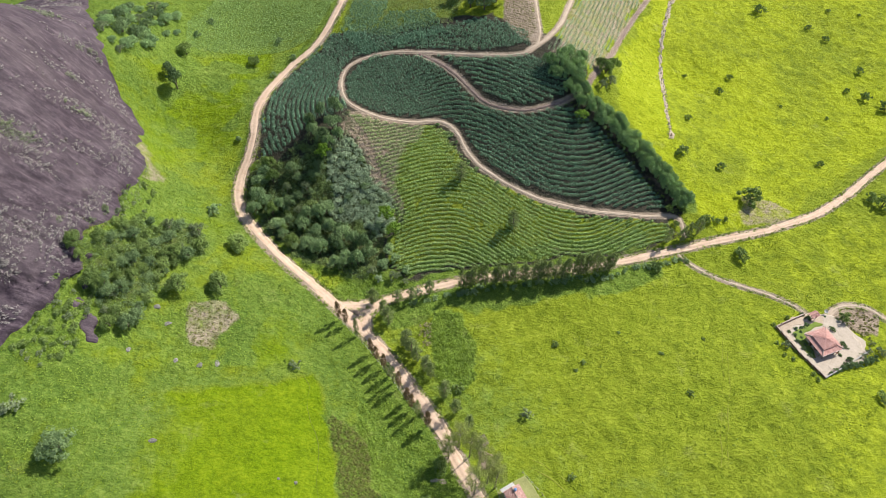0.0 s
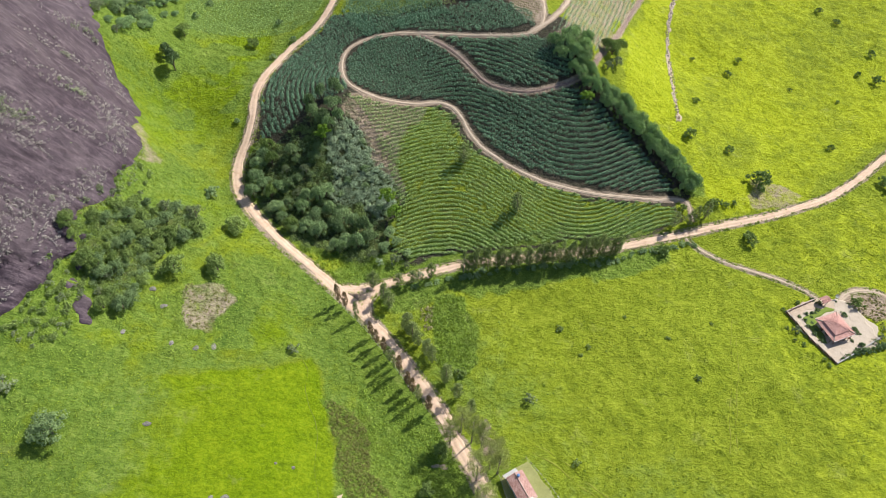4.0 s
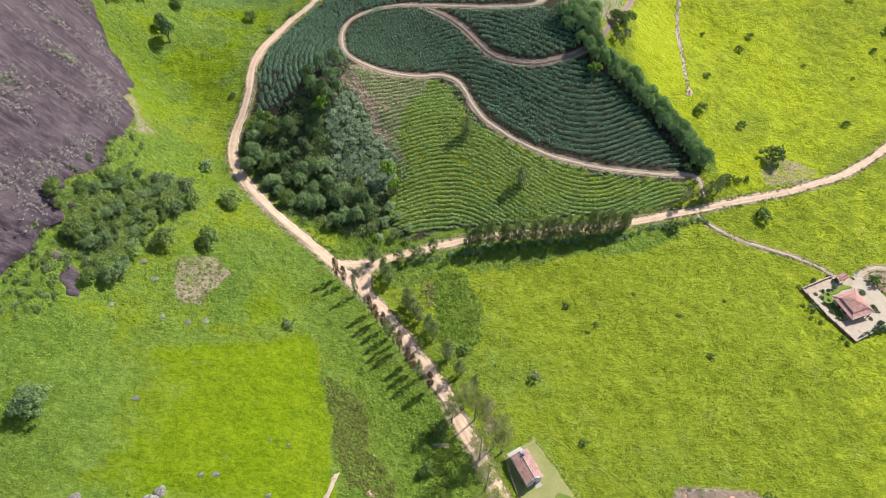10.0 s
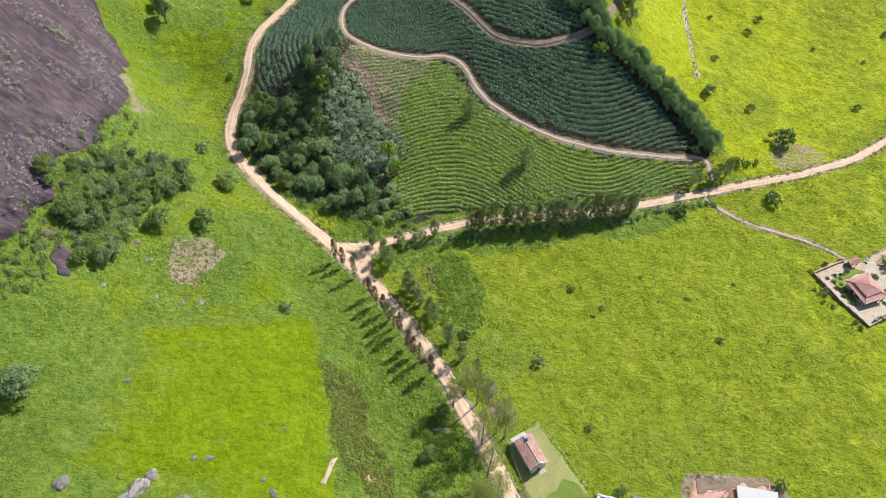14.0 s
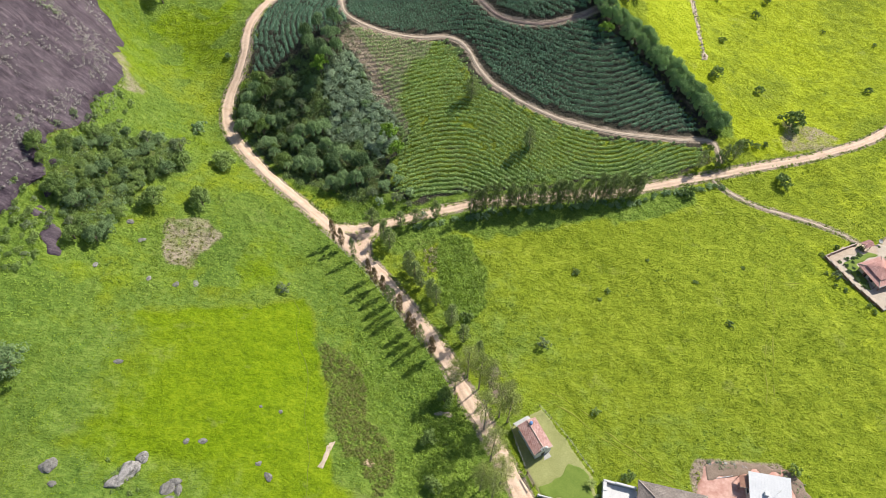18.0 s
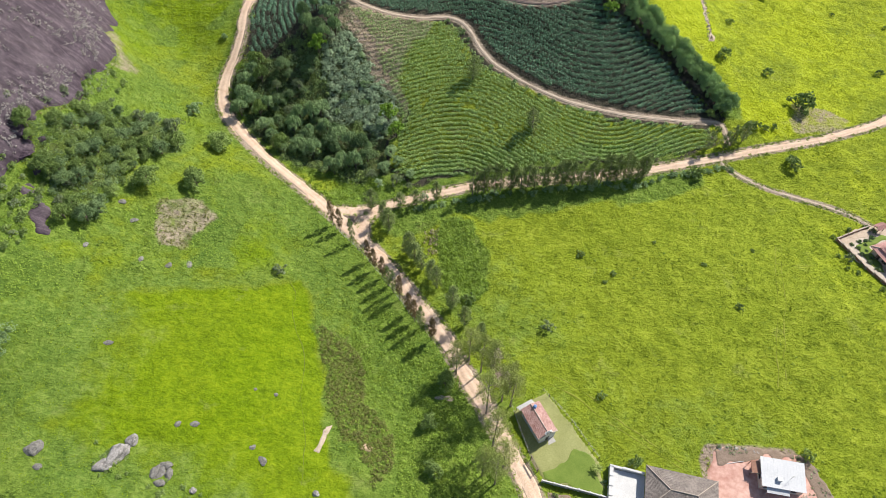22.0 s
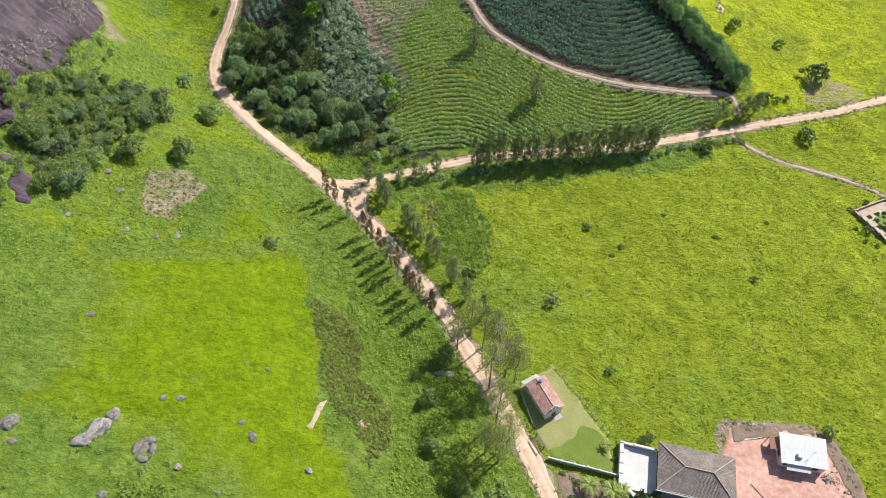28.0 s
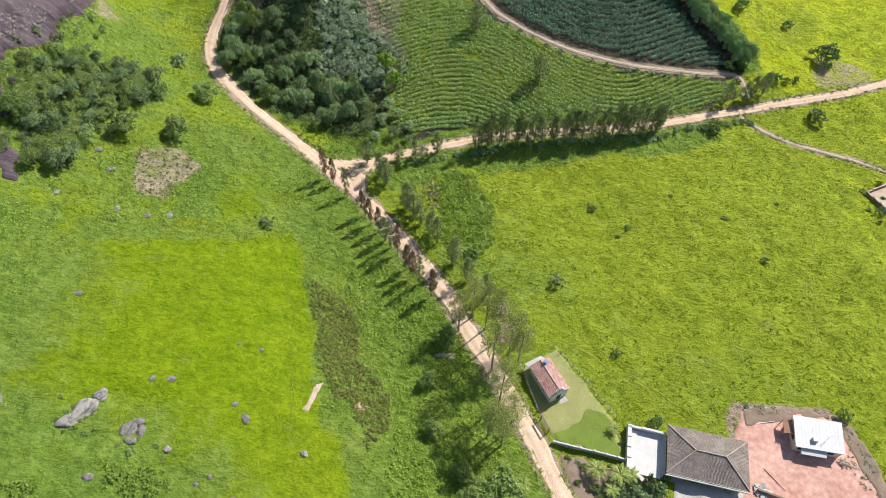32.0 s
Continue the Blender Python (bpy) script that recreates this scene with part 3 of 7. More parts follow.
# ---- granite dome ----
def rock_material():
    m, nt, bsdf = shader("granite")
    pos = node(nt, "NewGeometry").outputs["Position"]
    turn = node(nt, "Mapping", Vector=pos)
    turn.inputs["Rotation"].default_value, turn.inputs["Scale"].default_value = (0, 0, radians(35)), (0.03, 0.35, 0.12)
    streak = node(nt, "TexNoise", Vector=turn.outputs[0], Scale=2.2, Detail=6.0, Roughness=0.65).outputs["Fac"]
    big, fine = noise_out(nt, 0.09, 5), noise_out(nt, 1.6, 7, 0.7)
    c = ramp(nt, maths(nt, "MULTIPLY_ADD", streak, 0.65, maths(nt, "MULTIPLY", fine, 0.35)), (0.34, (0.026, 0.017, 0.024)), (0.5, (0.062, 0.041, 0.057)), (0.68, (0.19, 0.143, 0.165)))
    c = mix(nt, node(nt, "MapRange", Value=big, **{"From Min": 0.45, "From Max": 0.7}).outputs[0], c, mix(nt, 0.55, c, (0.15, 0.115, 0.13)))
    set_up(nt, bsdf, c, 0.7, 0.35)
    bump(nt, bsdf, maths(nt, "MULTIPLY_ADD", fine, 0.5, streak), 0.7, 0.3)
    return m


M_ROCK = rock_material()
M_STONE = plain("boulder stone", (0.03, 0.027, 0.027), (0.55, 0.51, 0.48), 0.8, 0.85, 0.7, 0.06)


def rock_relief(X, Y):
    u = X * math.cos(0.6) + Y * math.sin(0.6)
    v = -X * math.sin(0.6) + Y * math.cos(0.6)
    return 0.7 * (vnoise(u / 3, v, 4.5, 31) - 0.5) + 0.5 * (vnoise(X, Y, 2.1, 32) - 0.5) + 1.6 * (vnoise(X, Y, 14, 33) - 0.5) - 1.2 * smooth(0.045, 0.0, np.abs(vnoise(X, Y, 12, 34) - 0.5)) - 1.0 * smooth(0.035, 0.0, np.abs(vnoise(u / 3.5, v, 7, 37) - 0.5))


def rock_z(X, Y, d, lift):
    return height(X, Y) + lift + rock_relief(X, Y) * smooth(-1, 4, d)


def rock_sheet(name, poly, x0, x1, y0, y1, step, lift, label, rag=1.0):
    X, Y = np.meshgrid(np.arange(x0, x1, step), np.arange(y0, y1, step))
    d = depth_in(X, Y, poly) + rag * (6.0 * (vnoise(X, Y, 7, 35) - 0.5) + 4.0 * (vnoise(X, Y, 2.5, 36) - 0.5))
    Z = rock_z(X, Y, d, lift) - 2.6 * smooth(0.6, -1.6, d)
    keep = (d > -3).ravel()
    f = quads(X.shape[1], X.shape[0])
    f = f[keep[f].all(1)]
    used, inv = np.unique(f, return_inverse=True)
    v = np.stack([X.ravel(), Y.ravel(), Z.ravel()], 1)[used]
    me = grid_mesh(name, v, inv.reshape(-1, 4), M_ROCK, True)
    return tagged(mesh_part(name, me), label, "rock", kind="structure")


rock_sheet("granite_dome", ROCK, -205, -70, -72, 178, 0.65, 0.5, "bare dark purplish granite dome with streaks", 0.75)
rock_sheet("granite_tongue", ROCK_TONGUE, -92, -62, -44, -8, 0.6, 0.3, "smooth bare granite slab running down into grass", 0.55)


# ---- plants ----
def leaf_quads(centres, sizes, rng, upward=0.5, aspect=0.6, out=None):
    """One small bent leaf blade for each centre, facing about outwards and up."""
    n = len(centres)
    d = rng.normal(size=(n, 3))
    d /= np.linalg.norm(d, axis=1)[:, None]
    if out is not None:
        d = 0.6 * d + 0.75 * out / (np.linalg.norm(out, axis=1)[:, None] + 1e-9)
    d[:, 2] = np.abs(d[:, 2]) * (1 - upward) + upward
    d /= np.linalg.norm(d, axis=1)[:, None]
    a = np.cross(d, rng.normal(size=(n, 3)))
    a /= np.linalg.norm(a, axis=1)[:, None] + 1e-9
    b = np.cross(d, a)
    s = np.asarray(sizes)[:, None] * 0.5
    p = np.stack([centres - a * s, centres + b * s * aspect + d * s * 0.25, centres + a * s, centres - b * s * aspect + d * s * 0.25], 1)
    return p.reshape(-1, 3), np.arange(4 * n).reshape(-1, 4)


def leaf_mesh(name, centres, sizes, material, rng, upward=0.4, aspect=0.6, out=None):
    v, f = leaf_quads(np.asarray(centres), sizes, rng, upward, aspect, out)
    return grid_mesh(name, v, f, material)


def ball_points(n, rng, shell=0.45):
    p = rng.normal(size=(n, 3))
    p /= np.linalg.norm(p, axis=1)[:, None]
    return p * (shell + (1 - shell) * rng.random(n)[:, None] ** 0.5)


def crown_points(rng, clumps, leaves, radius, tall, base):
    """Leaf places in many uneven clumps that make up a lobed crown."""
    out, ways, heads = [], [], []
    lobes, turn = int(rng.integers(2, 5)), rng.uniform(0, 6.28)
    for k in range(clumps):
        a, q = 2.4 * k + rng.uniform(-0.6, 0.6), math.sqrt((k + 0.5) / clumps)
        reach = radius * (0.74 + 0.2 * math.sin(lobes * a + turn)) * q
        c = np.array([math.cos(a) * reach, math.sin(a) * reach, base + tall * (0.16 + 0.6 * math.sqrt(1 - 0.9 * q * q) * rng.uniform(0.72, 1.12))])
        r = radius * rng.uniform(0.12, 0.29)
        heads.append(c)
        way = ball_points(leaves, rng, 0.5)
        ways.append(way)
        out.append(c + way * np.array([r, r, r * 0.75]))
    return np.concatenate(out), np.concatenate(ways), heads


def broad_tree(name, rng, radius, tall, leaf_mat, bark, leaves=62, clumps=52, size=0.35, low=0.22, aspect=0.75):
    ob = new(name)
    base = tall * low
    pts, ways, heads = crown_points(rng, clumps, leaves, radius, tall * 0.8, base)
    bm = bmesh.new()
    r0 = 0.05 * radius + 0.06
    top = Vector((rng.uniform(-0.2, 0.2), rng.uniform(-0.2, 0.2), tall * 0.55))
    tube(bm, [(0, 0, -0.5), (0.05, 0.02, tall * 0.18), tuple(top)], [r0 * 1.3, r0, r0 * 0.5])
    for c in heads[::5]:
        tube(bm, [(0, 0, tall * 0.16), tuple((Vector(c) * 0.55 + top * 0.2)), tuple(c)], [r0 * 0.6, r0 * 0.4, r0 * 0.12], 5)
    part("trunk", bm, bark, ob)
    mesh_part("crown", leaf_mesh("crown", pts, rng.uniform(0.6, 1.3, len(pts)) * size, leaf_mat, rng, 0.2, aspect, ways), ob)
    return ob


def gum_tree(name, rng, tall, spread, leaf_mat, leaves=26, clumps=22, size=0.42, bare=0.35):
    ob = new(name)
    bm = bmesh.new()
    lean = rng.uniform(-0.04, 0.04, 2) * tall
    stem = [(0, 0, -0.5), (lean[0] * 0.3, lean[1] * 0.3, tall * 0.4), (lean[0] * 0.7, lean[1] * 0.7, tall * 0.75), (lean[0], lean[1], tall * 0.98)]
    r0 = 0.011 * tall + 0.03
    tube(bm, stem, [r0 * 1.2, r0 * 0.8, r0 * 0.45, r0 * 0.1])
    out = []
    for k in range(clumps):
        h = tall * (bare + (1 - bare) * (k + 0.5) / clumps)
        a = 2.4 * k + rng.uniform(-0.5, 0.5)
        reach = spread * math.sin(math.pi * min(1, 0.12 + 0.86 * (k + 0.5) / clumps)) * rng.uniform(0.5, 1.1)
        base = Vector((lean[0] * h / tall, lean[1] * h / tall, h - reach * 0.5))
        tip = base + Vector((math.cos(a) * reach, math.sin(a) * reach, reach * 0.6))
        tube(bm, [tuple(base), tuple(tip)], [r0 * 0.22, r0 * 0.06], 4)
        out.append(np.array(tip) + ball_points(leaves, rng, 0.2) * np.array([0.75, 0.75, 0.85]) * (0.4 + spread * 0.28))
    part("trunk", bm, M_PALE_BARK, ob)
    pts = np.concatenate(out)
    mesh_part("crown", leaf_mesh("crown", pts, rng.uniform(0.6, 1.3, len(pts)) * size, leaf_mat, rng, 0.3, 0.45), ob)
    return ob


def shrub(name, rng, radius, tall, leaf_mat, leaves=42, clumps=18, size=0.3):
    ob = new(name)
    pts, ways, heads = crown_points(rng, clumps, leaves, radius, tall, 0.0)
    pts[:, 2] = np.maximum(pts[:, 2], 0.05)
    bm = bmesh.new()
    for c in heads[::4]:
        tube(bm, [(0, 0, -0.3), tuple(Vector(c) * 0.5), tuple(c)], [0.07, 0.05, 0.02], 4)
    part("stem", bm, M_BARK, ob)
    mesh_part("foliage", leaf_mesh("foliage", pts, rng.uniform(0.6, 1.3, len(pts)) * size, leaf_mat, rng, 0.2, 0.75, ways), ob)
    return ob


rng = np.random.default_rng(5)


class Kind:
    """Grown samples of one kind of plant; the first ones stand themselves, the others are copies."""

    def __init__(self, grow, count, radius, tall):
        self.made = [grow() for _ in range(count)]
        self.free, self.radius, self.tall, self.n = list(self.made), radius, tall, 0

    def stand(self, x, y, r, h, label, category, group="", sink=0.1):
        self.n += 1
        turn = Matrix.Translation((x, y, gz(x, y) - sink)) @ Matrix.Rotation(float(rng.uniform(0, 6.28)), 4, "Z")
        scale = (r / self.radius, r / self.radius, h / self.tall)
        if self.free:
            ob = self.free.pop(0)
        else:
            ob = copy_thing(self.made[self.n % len(self.made)], Matrix.Identity(4))
        ob.matrix_basis = turn @ Matrix.Diagonal((*scale, 1))
        return tagged(ob, label, category, group)

    def tidy(self):
        for ob in self.free:
            for o in (*ob.children_recursive, ob):
                bpy.data.objects.remove(o)


K_DARK = Kind(lambda: broad_tree("tree", rng, 4, 6.5, M_LEAF_DARK, M_BARK), 5, 4, 6.5)
K_MID = Kind(lambda: broad_tree("tree", rng, 4, 6.5, M_LEAF_MID, M_BARK), 4, 4, 6.5)
K_HEDGE = Kind(lambda: broad_tree("tree", rng, 4, 6.5, M_LEAF_HEDGE, M_BARK, size=0.52, low=0.06, aspect=0.36), 4, 4, 6.5)
K_THICKET = Kind(lambda: broad_tree("tree", rng, 4, 5, M_LEAF_THICKET, M_BARK), 5, 4, 5)
K_VINE = Kind(lambda: shrub("shrub", rng, 2, 2, M_VINE, 30), 4, 2, 2)
K_BRIGHT = Kind(lambda: broad_tree("tree", rng, 3.3, 7.5, M_LEAF_BRIGHT, M_BARK, 56, 30, 0.42), 2, 3.3, 7.5)
K_GREY = Kind(lambda: broad_tree("tree", rng, 4, 5, M_LEAF_GREY, M_PALE_BARK, 44, 34, 0.36), 2, 4, 5)
K_SHRUB = Kind(lambda: shrub("shrub", rng, 2, 2.2, M_LEAF_THICKET), 4, 2, 2.2)
K_GREYSHRUB = Kind(lambda: shrub("shrub", rng, 2, 2.4, M_LEAF_GREY, 24), 2, 2, 2.4)
K_MIDSHRUB = Kind(lambda: shrub("shrub", rng, 2, 2.2, M_LEAF_MID), 3, 2, 2.2)
K_DARKSHRUB = Kind(lambda: shrub("shrub", rng, 2, 2.2, M_LEAF_DARK, 60, 22), 3, 2, 2.2)
K_GUM = Kind(lambda: gum_tree("eucalyptus_tree", rng, 11, 1.5, M_LEAF_GUM, 52, 32, 0.36, 0.14), 5, 1.5, 11)
K_GUMRED = Kind(lambda: gum_tree("eucalyptus_tree", rng, 8, 1.2, M_LEAF_GUM_RED, 60, 24, 0.34, 0.25), 4, 1.2, 8)
K_TALL = Kind(lambda: gum_tree("eucalyptus_tree", rng, 19, 3.4, M_LEAF_OLD, 84, 36, 0.34, 0.45), 4, 3.4, 19)

PASTURE_BUSHES = [(143.0, 59.8, 4.4, 5.0), (134.5, 75.9, 2.0, 2.4), (117.8, 78.7, 2.6, 3.0), (125.3, 101.9, 1.5, 1.8), (179.5, 85.2, 1.6, 2.0), (144.2, 124.8, 1.6, 2.0), (150.6, 134.1, 1.5, 2.0),
                  (129.6, 132.5, 1.0, 1.2), (216.6, 148.7, 2.0, 2.4), (206.4, 134.6, 1.4, 2.0), (213.6, 130.2, 2.4, 3.0), (220.4, 123.7, 3.0, 4.0), (198.7, 176.4, 1.8, 2.0), (205.5, 169.3, 1.6, 2.0),
                  (175.3, 185.4, 3.0, 3.5), (212.4, 190.6, 1.2, 1.5), (191.7, 115.2, 1.0, 1.0), (193.1, 65.3, 2.4, 3.0), (196.2, 61.9, 3.0, 4.0), (227.9, 189.5, 1.0, 1.0), (171.8, 120.4, 1.0, 1.2)]
FIELD_BUSHES = [(133.7, 32.5, 3.4, 4.0), (100.9, 24.4, 3.2, 3.6), (62.9, -9.7, 1.6, 1.6), (103.5, -25.9, 1.5, 1.6), (52.1, -36.3, 2.2, 3.0), (96.8, -11.8, 1.0, 1.0), (71.4, -16.0, 1.1, 1.0),
                (69.0, -19.0, 0.9, 0.9), (64.6, -54.2, 1.5, 1.5), (164.2, -23.5, 2.6, 3.0), (31.7, -28.3, 2.2, 2.5), (84.1, -4.5, 0.8, 0.7), (112.2, -4.9, 0.9, 0.8), (70.7, -70.3, 2.0, 2.6), (110.4, -66.0, 1.9, 2.4)]
LEFT_TREES = [(-71.4, -60.7, 5.4, 7.0), (-88.5, 92.7, 3.6, 11.5), (-91.0, 114.7, 3.6, 6.0), (-64.6, 120.6, 3.2, 4.5), (-47.3, 19.3, 4.6, 5.0), (-47.7, -0.8, 4.2, 6.0), (-59.5, -4.2, 4.4, 6.0), (-91.6, 97.0, 2.6, 8.0)]
LEFT_SHRUBS = [(-59.2, 70.5, 1.6, 2.2), (-56.9, 137.6, 2.0, 3.0), (-60.5, 35.8, 3.4, 3.6), (-91.7, 131.7, 2.0, 3.0), (-89.6, 145.5, 2.5, 3.0), (-47.3, 123.3, 2.2, 3.0), (-53.5, 110.7, 2.0, 2.5)]
for x, y, r, h in PASTURE_BUSHES:
    K_SHRUB.stand(x, y, 1.25 * r, 1.35 * h, "dark green rounded bush standing alone in pasture", "bush", "bushes in the east pasture")
for x, y, r, h in FIELD_BUSHES:
    if (x, y) == (52.1, -36.3):
        K_GREYSHRUB.stand(x, y, r, h, "sparse grey-green shrub with pale twigs in the field", "bush")
    else:
        K_SHRUB.stand(x, y, r, h, "small dark green shrub in the grass field", "bush", "shrubs in the field")
for k, (x, y, r, h) in enumerate(LEFT_TREES):
    kind = K_DARK if k < 2 or k == 7 else K_THICKET
    kind.stand(x, y, r, h, "dark green spreading tree on the grassy slope", "tree", "trees on the west slope")
for x, y, r, h in LEFT_SHRUBS:
    K_MIDSHRUB.stand(x, y, r, h, "green leafy shrub on the grassy slope", "bush", "shrubs on the west slope")
for x, y, r, h in [(-19.4, -25.5, 2.4, 2.6), (-86.5, -51.3, 4, 2.5)]:
    K_GREYSHRUB.stand(x, y, r, h, "pale grey-green shrub with thin foliage", "bush")
for x, y, r, h in [(5.9, 30.2, 3.0, 7.0), (2.8, 35.6, 3.5, 9.0), (-22.1, 56.2, 3.2, 10.0), (74.5, 79.0, 2.8, 5.5)]:
    K_BRIGHT.stand(x, y, r, h, "bright yellow-green leafy tree", "tree", "bright trees")
for x, y, r, h in [(29.2, 53.3, 2.2, 9), (49.1, 34.8, 2.2, 9)]:
    K_GUM.stand(x, y, r, h, "thin hazy eucalyptus standing in the crop rows", "tree", "eucalyptus in the crop")


def scatter(poly, gap, count):
    """Places spread evenly over an outline, none closer than gap."""
    xs, ys = [p[0] for p in poly], [p[1] for p in poly]
    out = []
    for _ in range(count * 30):
        x, y = rng.uniform(min(xs), max(xs)), rng.uniform(min(ys), max(ys))
        if inside(x, y, poly) and all((x - a) ** 2 + (y - b) ** 2 > gap * gap for a, b in out):
            out.append((float(x), float(y)))
            if len(out) == count:
                break
    return out


WOOD_RIM = [(-44.8, 52.9), (-46.4, 49.4), (-41.3, 49.9), (-43.3, 40.6), (-46.3, 43.7), (-39.5, 36.8), (-36.7, 31.3), (-33.8, 27.4), (-30.1, 24.2), (-45.9, 36.9), (-37.1, 39.6), (-44.2, 56.1)]
WOOD_HEART = [(-26.1, 36.1), (-27.3, 31.2), (-22.2, 36.5), (-23.0, 28.7), (-20.1, 39.0), (-17.4, 32.7), (-13.1, 30.1), (-14.8, 25.4), (-20.0, 22.4), (-24.5, 24.1), (-8.8, 27.6), (-4.6, 25.1), (-10.0, 19.2), (-5.6, 18.0), (-13.3, 16.4), (-2.1, 20.7)]
WOOD_HEAD = [(-25.7, 74.9), (-20.9, 77.9), (-20.5, 68.7), (-27.3, 65.7), (-22.9, 63.7), (-17.3, 62.7), (-20.5, 59.7), (-28.9, 69.1)]
# low trees added in the gap; mostly dark leaves stand in for shadow there
WOOD_HOLLOW = [(-34.4, 53.3), (-31.5, 49.8), (-35.5, 46.1), (-33.9, 41.1), (-30.7, 43.5), (-28.0, 46.4), (-24.0, 53.1), (-25.8, 50.4), (-30.0, 38.0), (-33.0, 34.0)]
VINE_SLOPE = [(-17.8, 67.9), (-8.8, 60.1), (-3.2, 53.0), (2.6, 45.1), (5.5, 34.5), (1.0, 27.5), (-6.5, 35.3), (-17.3, 41.4), (-21.3, 52.0), (-20.9, 59.2)]
wood_label = "dense leafy woodland tree on the hillside"
for places, kinds, r0, r1, h0, h1 in ((WOOD_RIM, (K_MID, K_MID, K_THICKET), 2.3, 3.3, 5.5, 7.5), (WOOD_HEART, (K_MID, K_MID, K_MID, K_DARK), 2.5, 3.7, 6.0, 9.0),
                                     (WOOD_HEAD, (K_MID, K_DARK, K_MID), 2.4, 3.4, 7.0, 9.5), (WOOD_HOLLOW, (K_DARK, K_DARK, K_GREY), 1.9, 2.9, 3.5, 5.5)):
    for k, (x, y) in enumerate(places):
        r = float(rng.uniform(r0, r1))
        kinds[k % len(kinds)].stand(x, y, r, float(rng.uniform(h0, h1)), wood_label, "tree", "woodland trees on the hillside")
        a, r = float(rng.uniform(0, 6.28)), r * float(rng.uniform(0.5, 0.75))
        kinds[(k + 1) % len(kinds)].stand(x + 2.1 * math.cos(a), y + 2.1 * math.sin(a), r, float(rng.uniform(h0, h1)) * 0.7, wood_label, "tree", "woodland trees on the hillside")
for x, y in scatter(VINE_SLOPE, 2.4, 60):
    r = float(rng.uniform(1.2, 2.2))
    (K_VINE if rng.random() < 0.7 else K_MIDSHRUB if rng.random() < 0.6 else K_GREYSHRUB).stand(x, y, r, r * float(rng.uniform(0.6, 1.2)), "grey-green scrub hung with creepers on the wood's slope", "bush", "scrub at the wood's edge")
for x, y, r in ((3.5, 17.2, 2.4), (7.4, 19.6, 2.2), (11.6, 15.3, 2.0), (7.7, 12.4, 2.5), (0.0, 14.4, 2.1), (4.8, 22.9, 2.6), (11.6, 10.9, 1.6), (16.7, 7.7, 1.4), (2.4, 11.6, 1.8)):
    (K_GREY if r in (2.5, 1.6, 2.1) else K_VINE if r < 1.9 else K_MID).stand(x, y, r, r * 1.5, "leafy tree in the copse at the field corner", "tree", "copse at the field corner")
for x, y in scatter(WEST_WOOD, 2.6, 86):
    if vnoise(x, y, 8, 48) < 0.2:
        continue
    r = float(rng.uniform(1.4, 3.3))
    kind = K_GREY if rng.random() < 0.12 else K_DARK if rng.random() < 0.45 else K_THICKET
    kind.stand(x, y, r, r * float(rng.uniform(0.8, 1.9)), "bushy tree in the thicket below the rock", "tree", "thicket trees below the rock")
for k, (x, y) in enumerate([(-71.8, -19.0), (-68.1, -21.4), (-72.5, -22.8), (-66.6, -17.8), (-77.7, -12.0), (-75.4, -13.3), (-79.5, -11.5), (-72.9, -10.4)]):
    (K_DARK if k % 2 else K_THICKET).stand(x, y, float(rng.uniform(2.6, 3.5)), float(rng.uniform(4.5, 6.5)), "dense dark tree beside the bare granite slab", "tree", "thicket trees below the rock")
for x, y in scatter(TOP_WOOD, 3.4, 34):
    r = float(rng.uniform(2, 4.6))
    (K_DARK if rng.random() < 0.5 else K_HEDGE if rng.random() < 0.6 else K_GREY).stand(x, y, r, r * 1.2, "dark green tree in a grove beside the rock", "tree", "grove trees beside the rock")
for x, y in spline(HEDGE, 2.6):
    for off in (-1.4, 1.0):
        r = float(rng.uniform(2.5, 3.5))
        K_HEDGE.stand(float(x) + off + float(rng.uniform(-1, 1)), float(y) + off + float(rng.uniform(-1, 1)), r, float(rng.uniform(7.5, 10.0)), "tall green hedge tree beside the coffee rows", "tree", "hedge trees")


# ---- plantations and undergrowth ----
def fast_mesh(name, verts, corners, material):
    """A mesh of separate faces that share no corners; corners: 3 or 4."""
    n = len(verts)
    me = bpy.data.meshes.new(name)
    me.vertices.add(n)
    me.vertices.foreach_set("co", np.asarray(verts, np.float32).ravel())
    me.loops.add(n)
    me.loops.foreach_set("vertex_index", np.arange(n, dtype=np.int32))
    me.polygons.add(n // corners)
    me.polygons.foreach_set("loop_start", np.arange(0, n, corners, dtype=np.int32))
    me.materials.append(material)
    me.update(calc_edges=True)
    return me


def stuff(name, me, label, category):
    return tagged(mesh_part(name, me), label, category, kind="stuff")


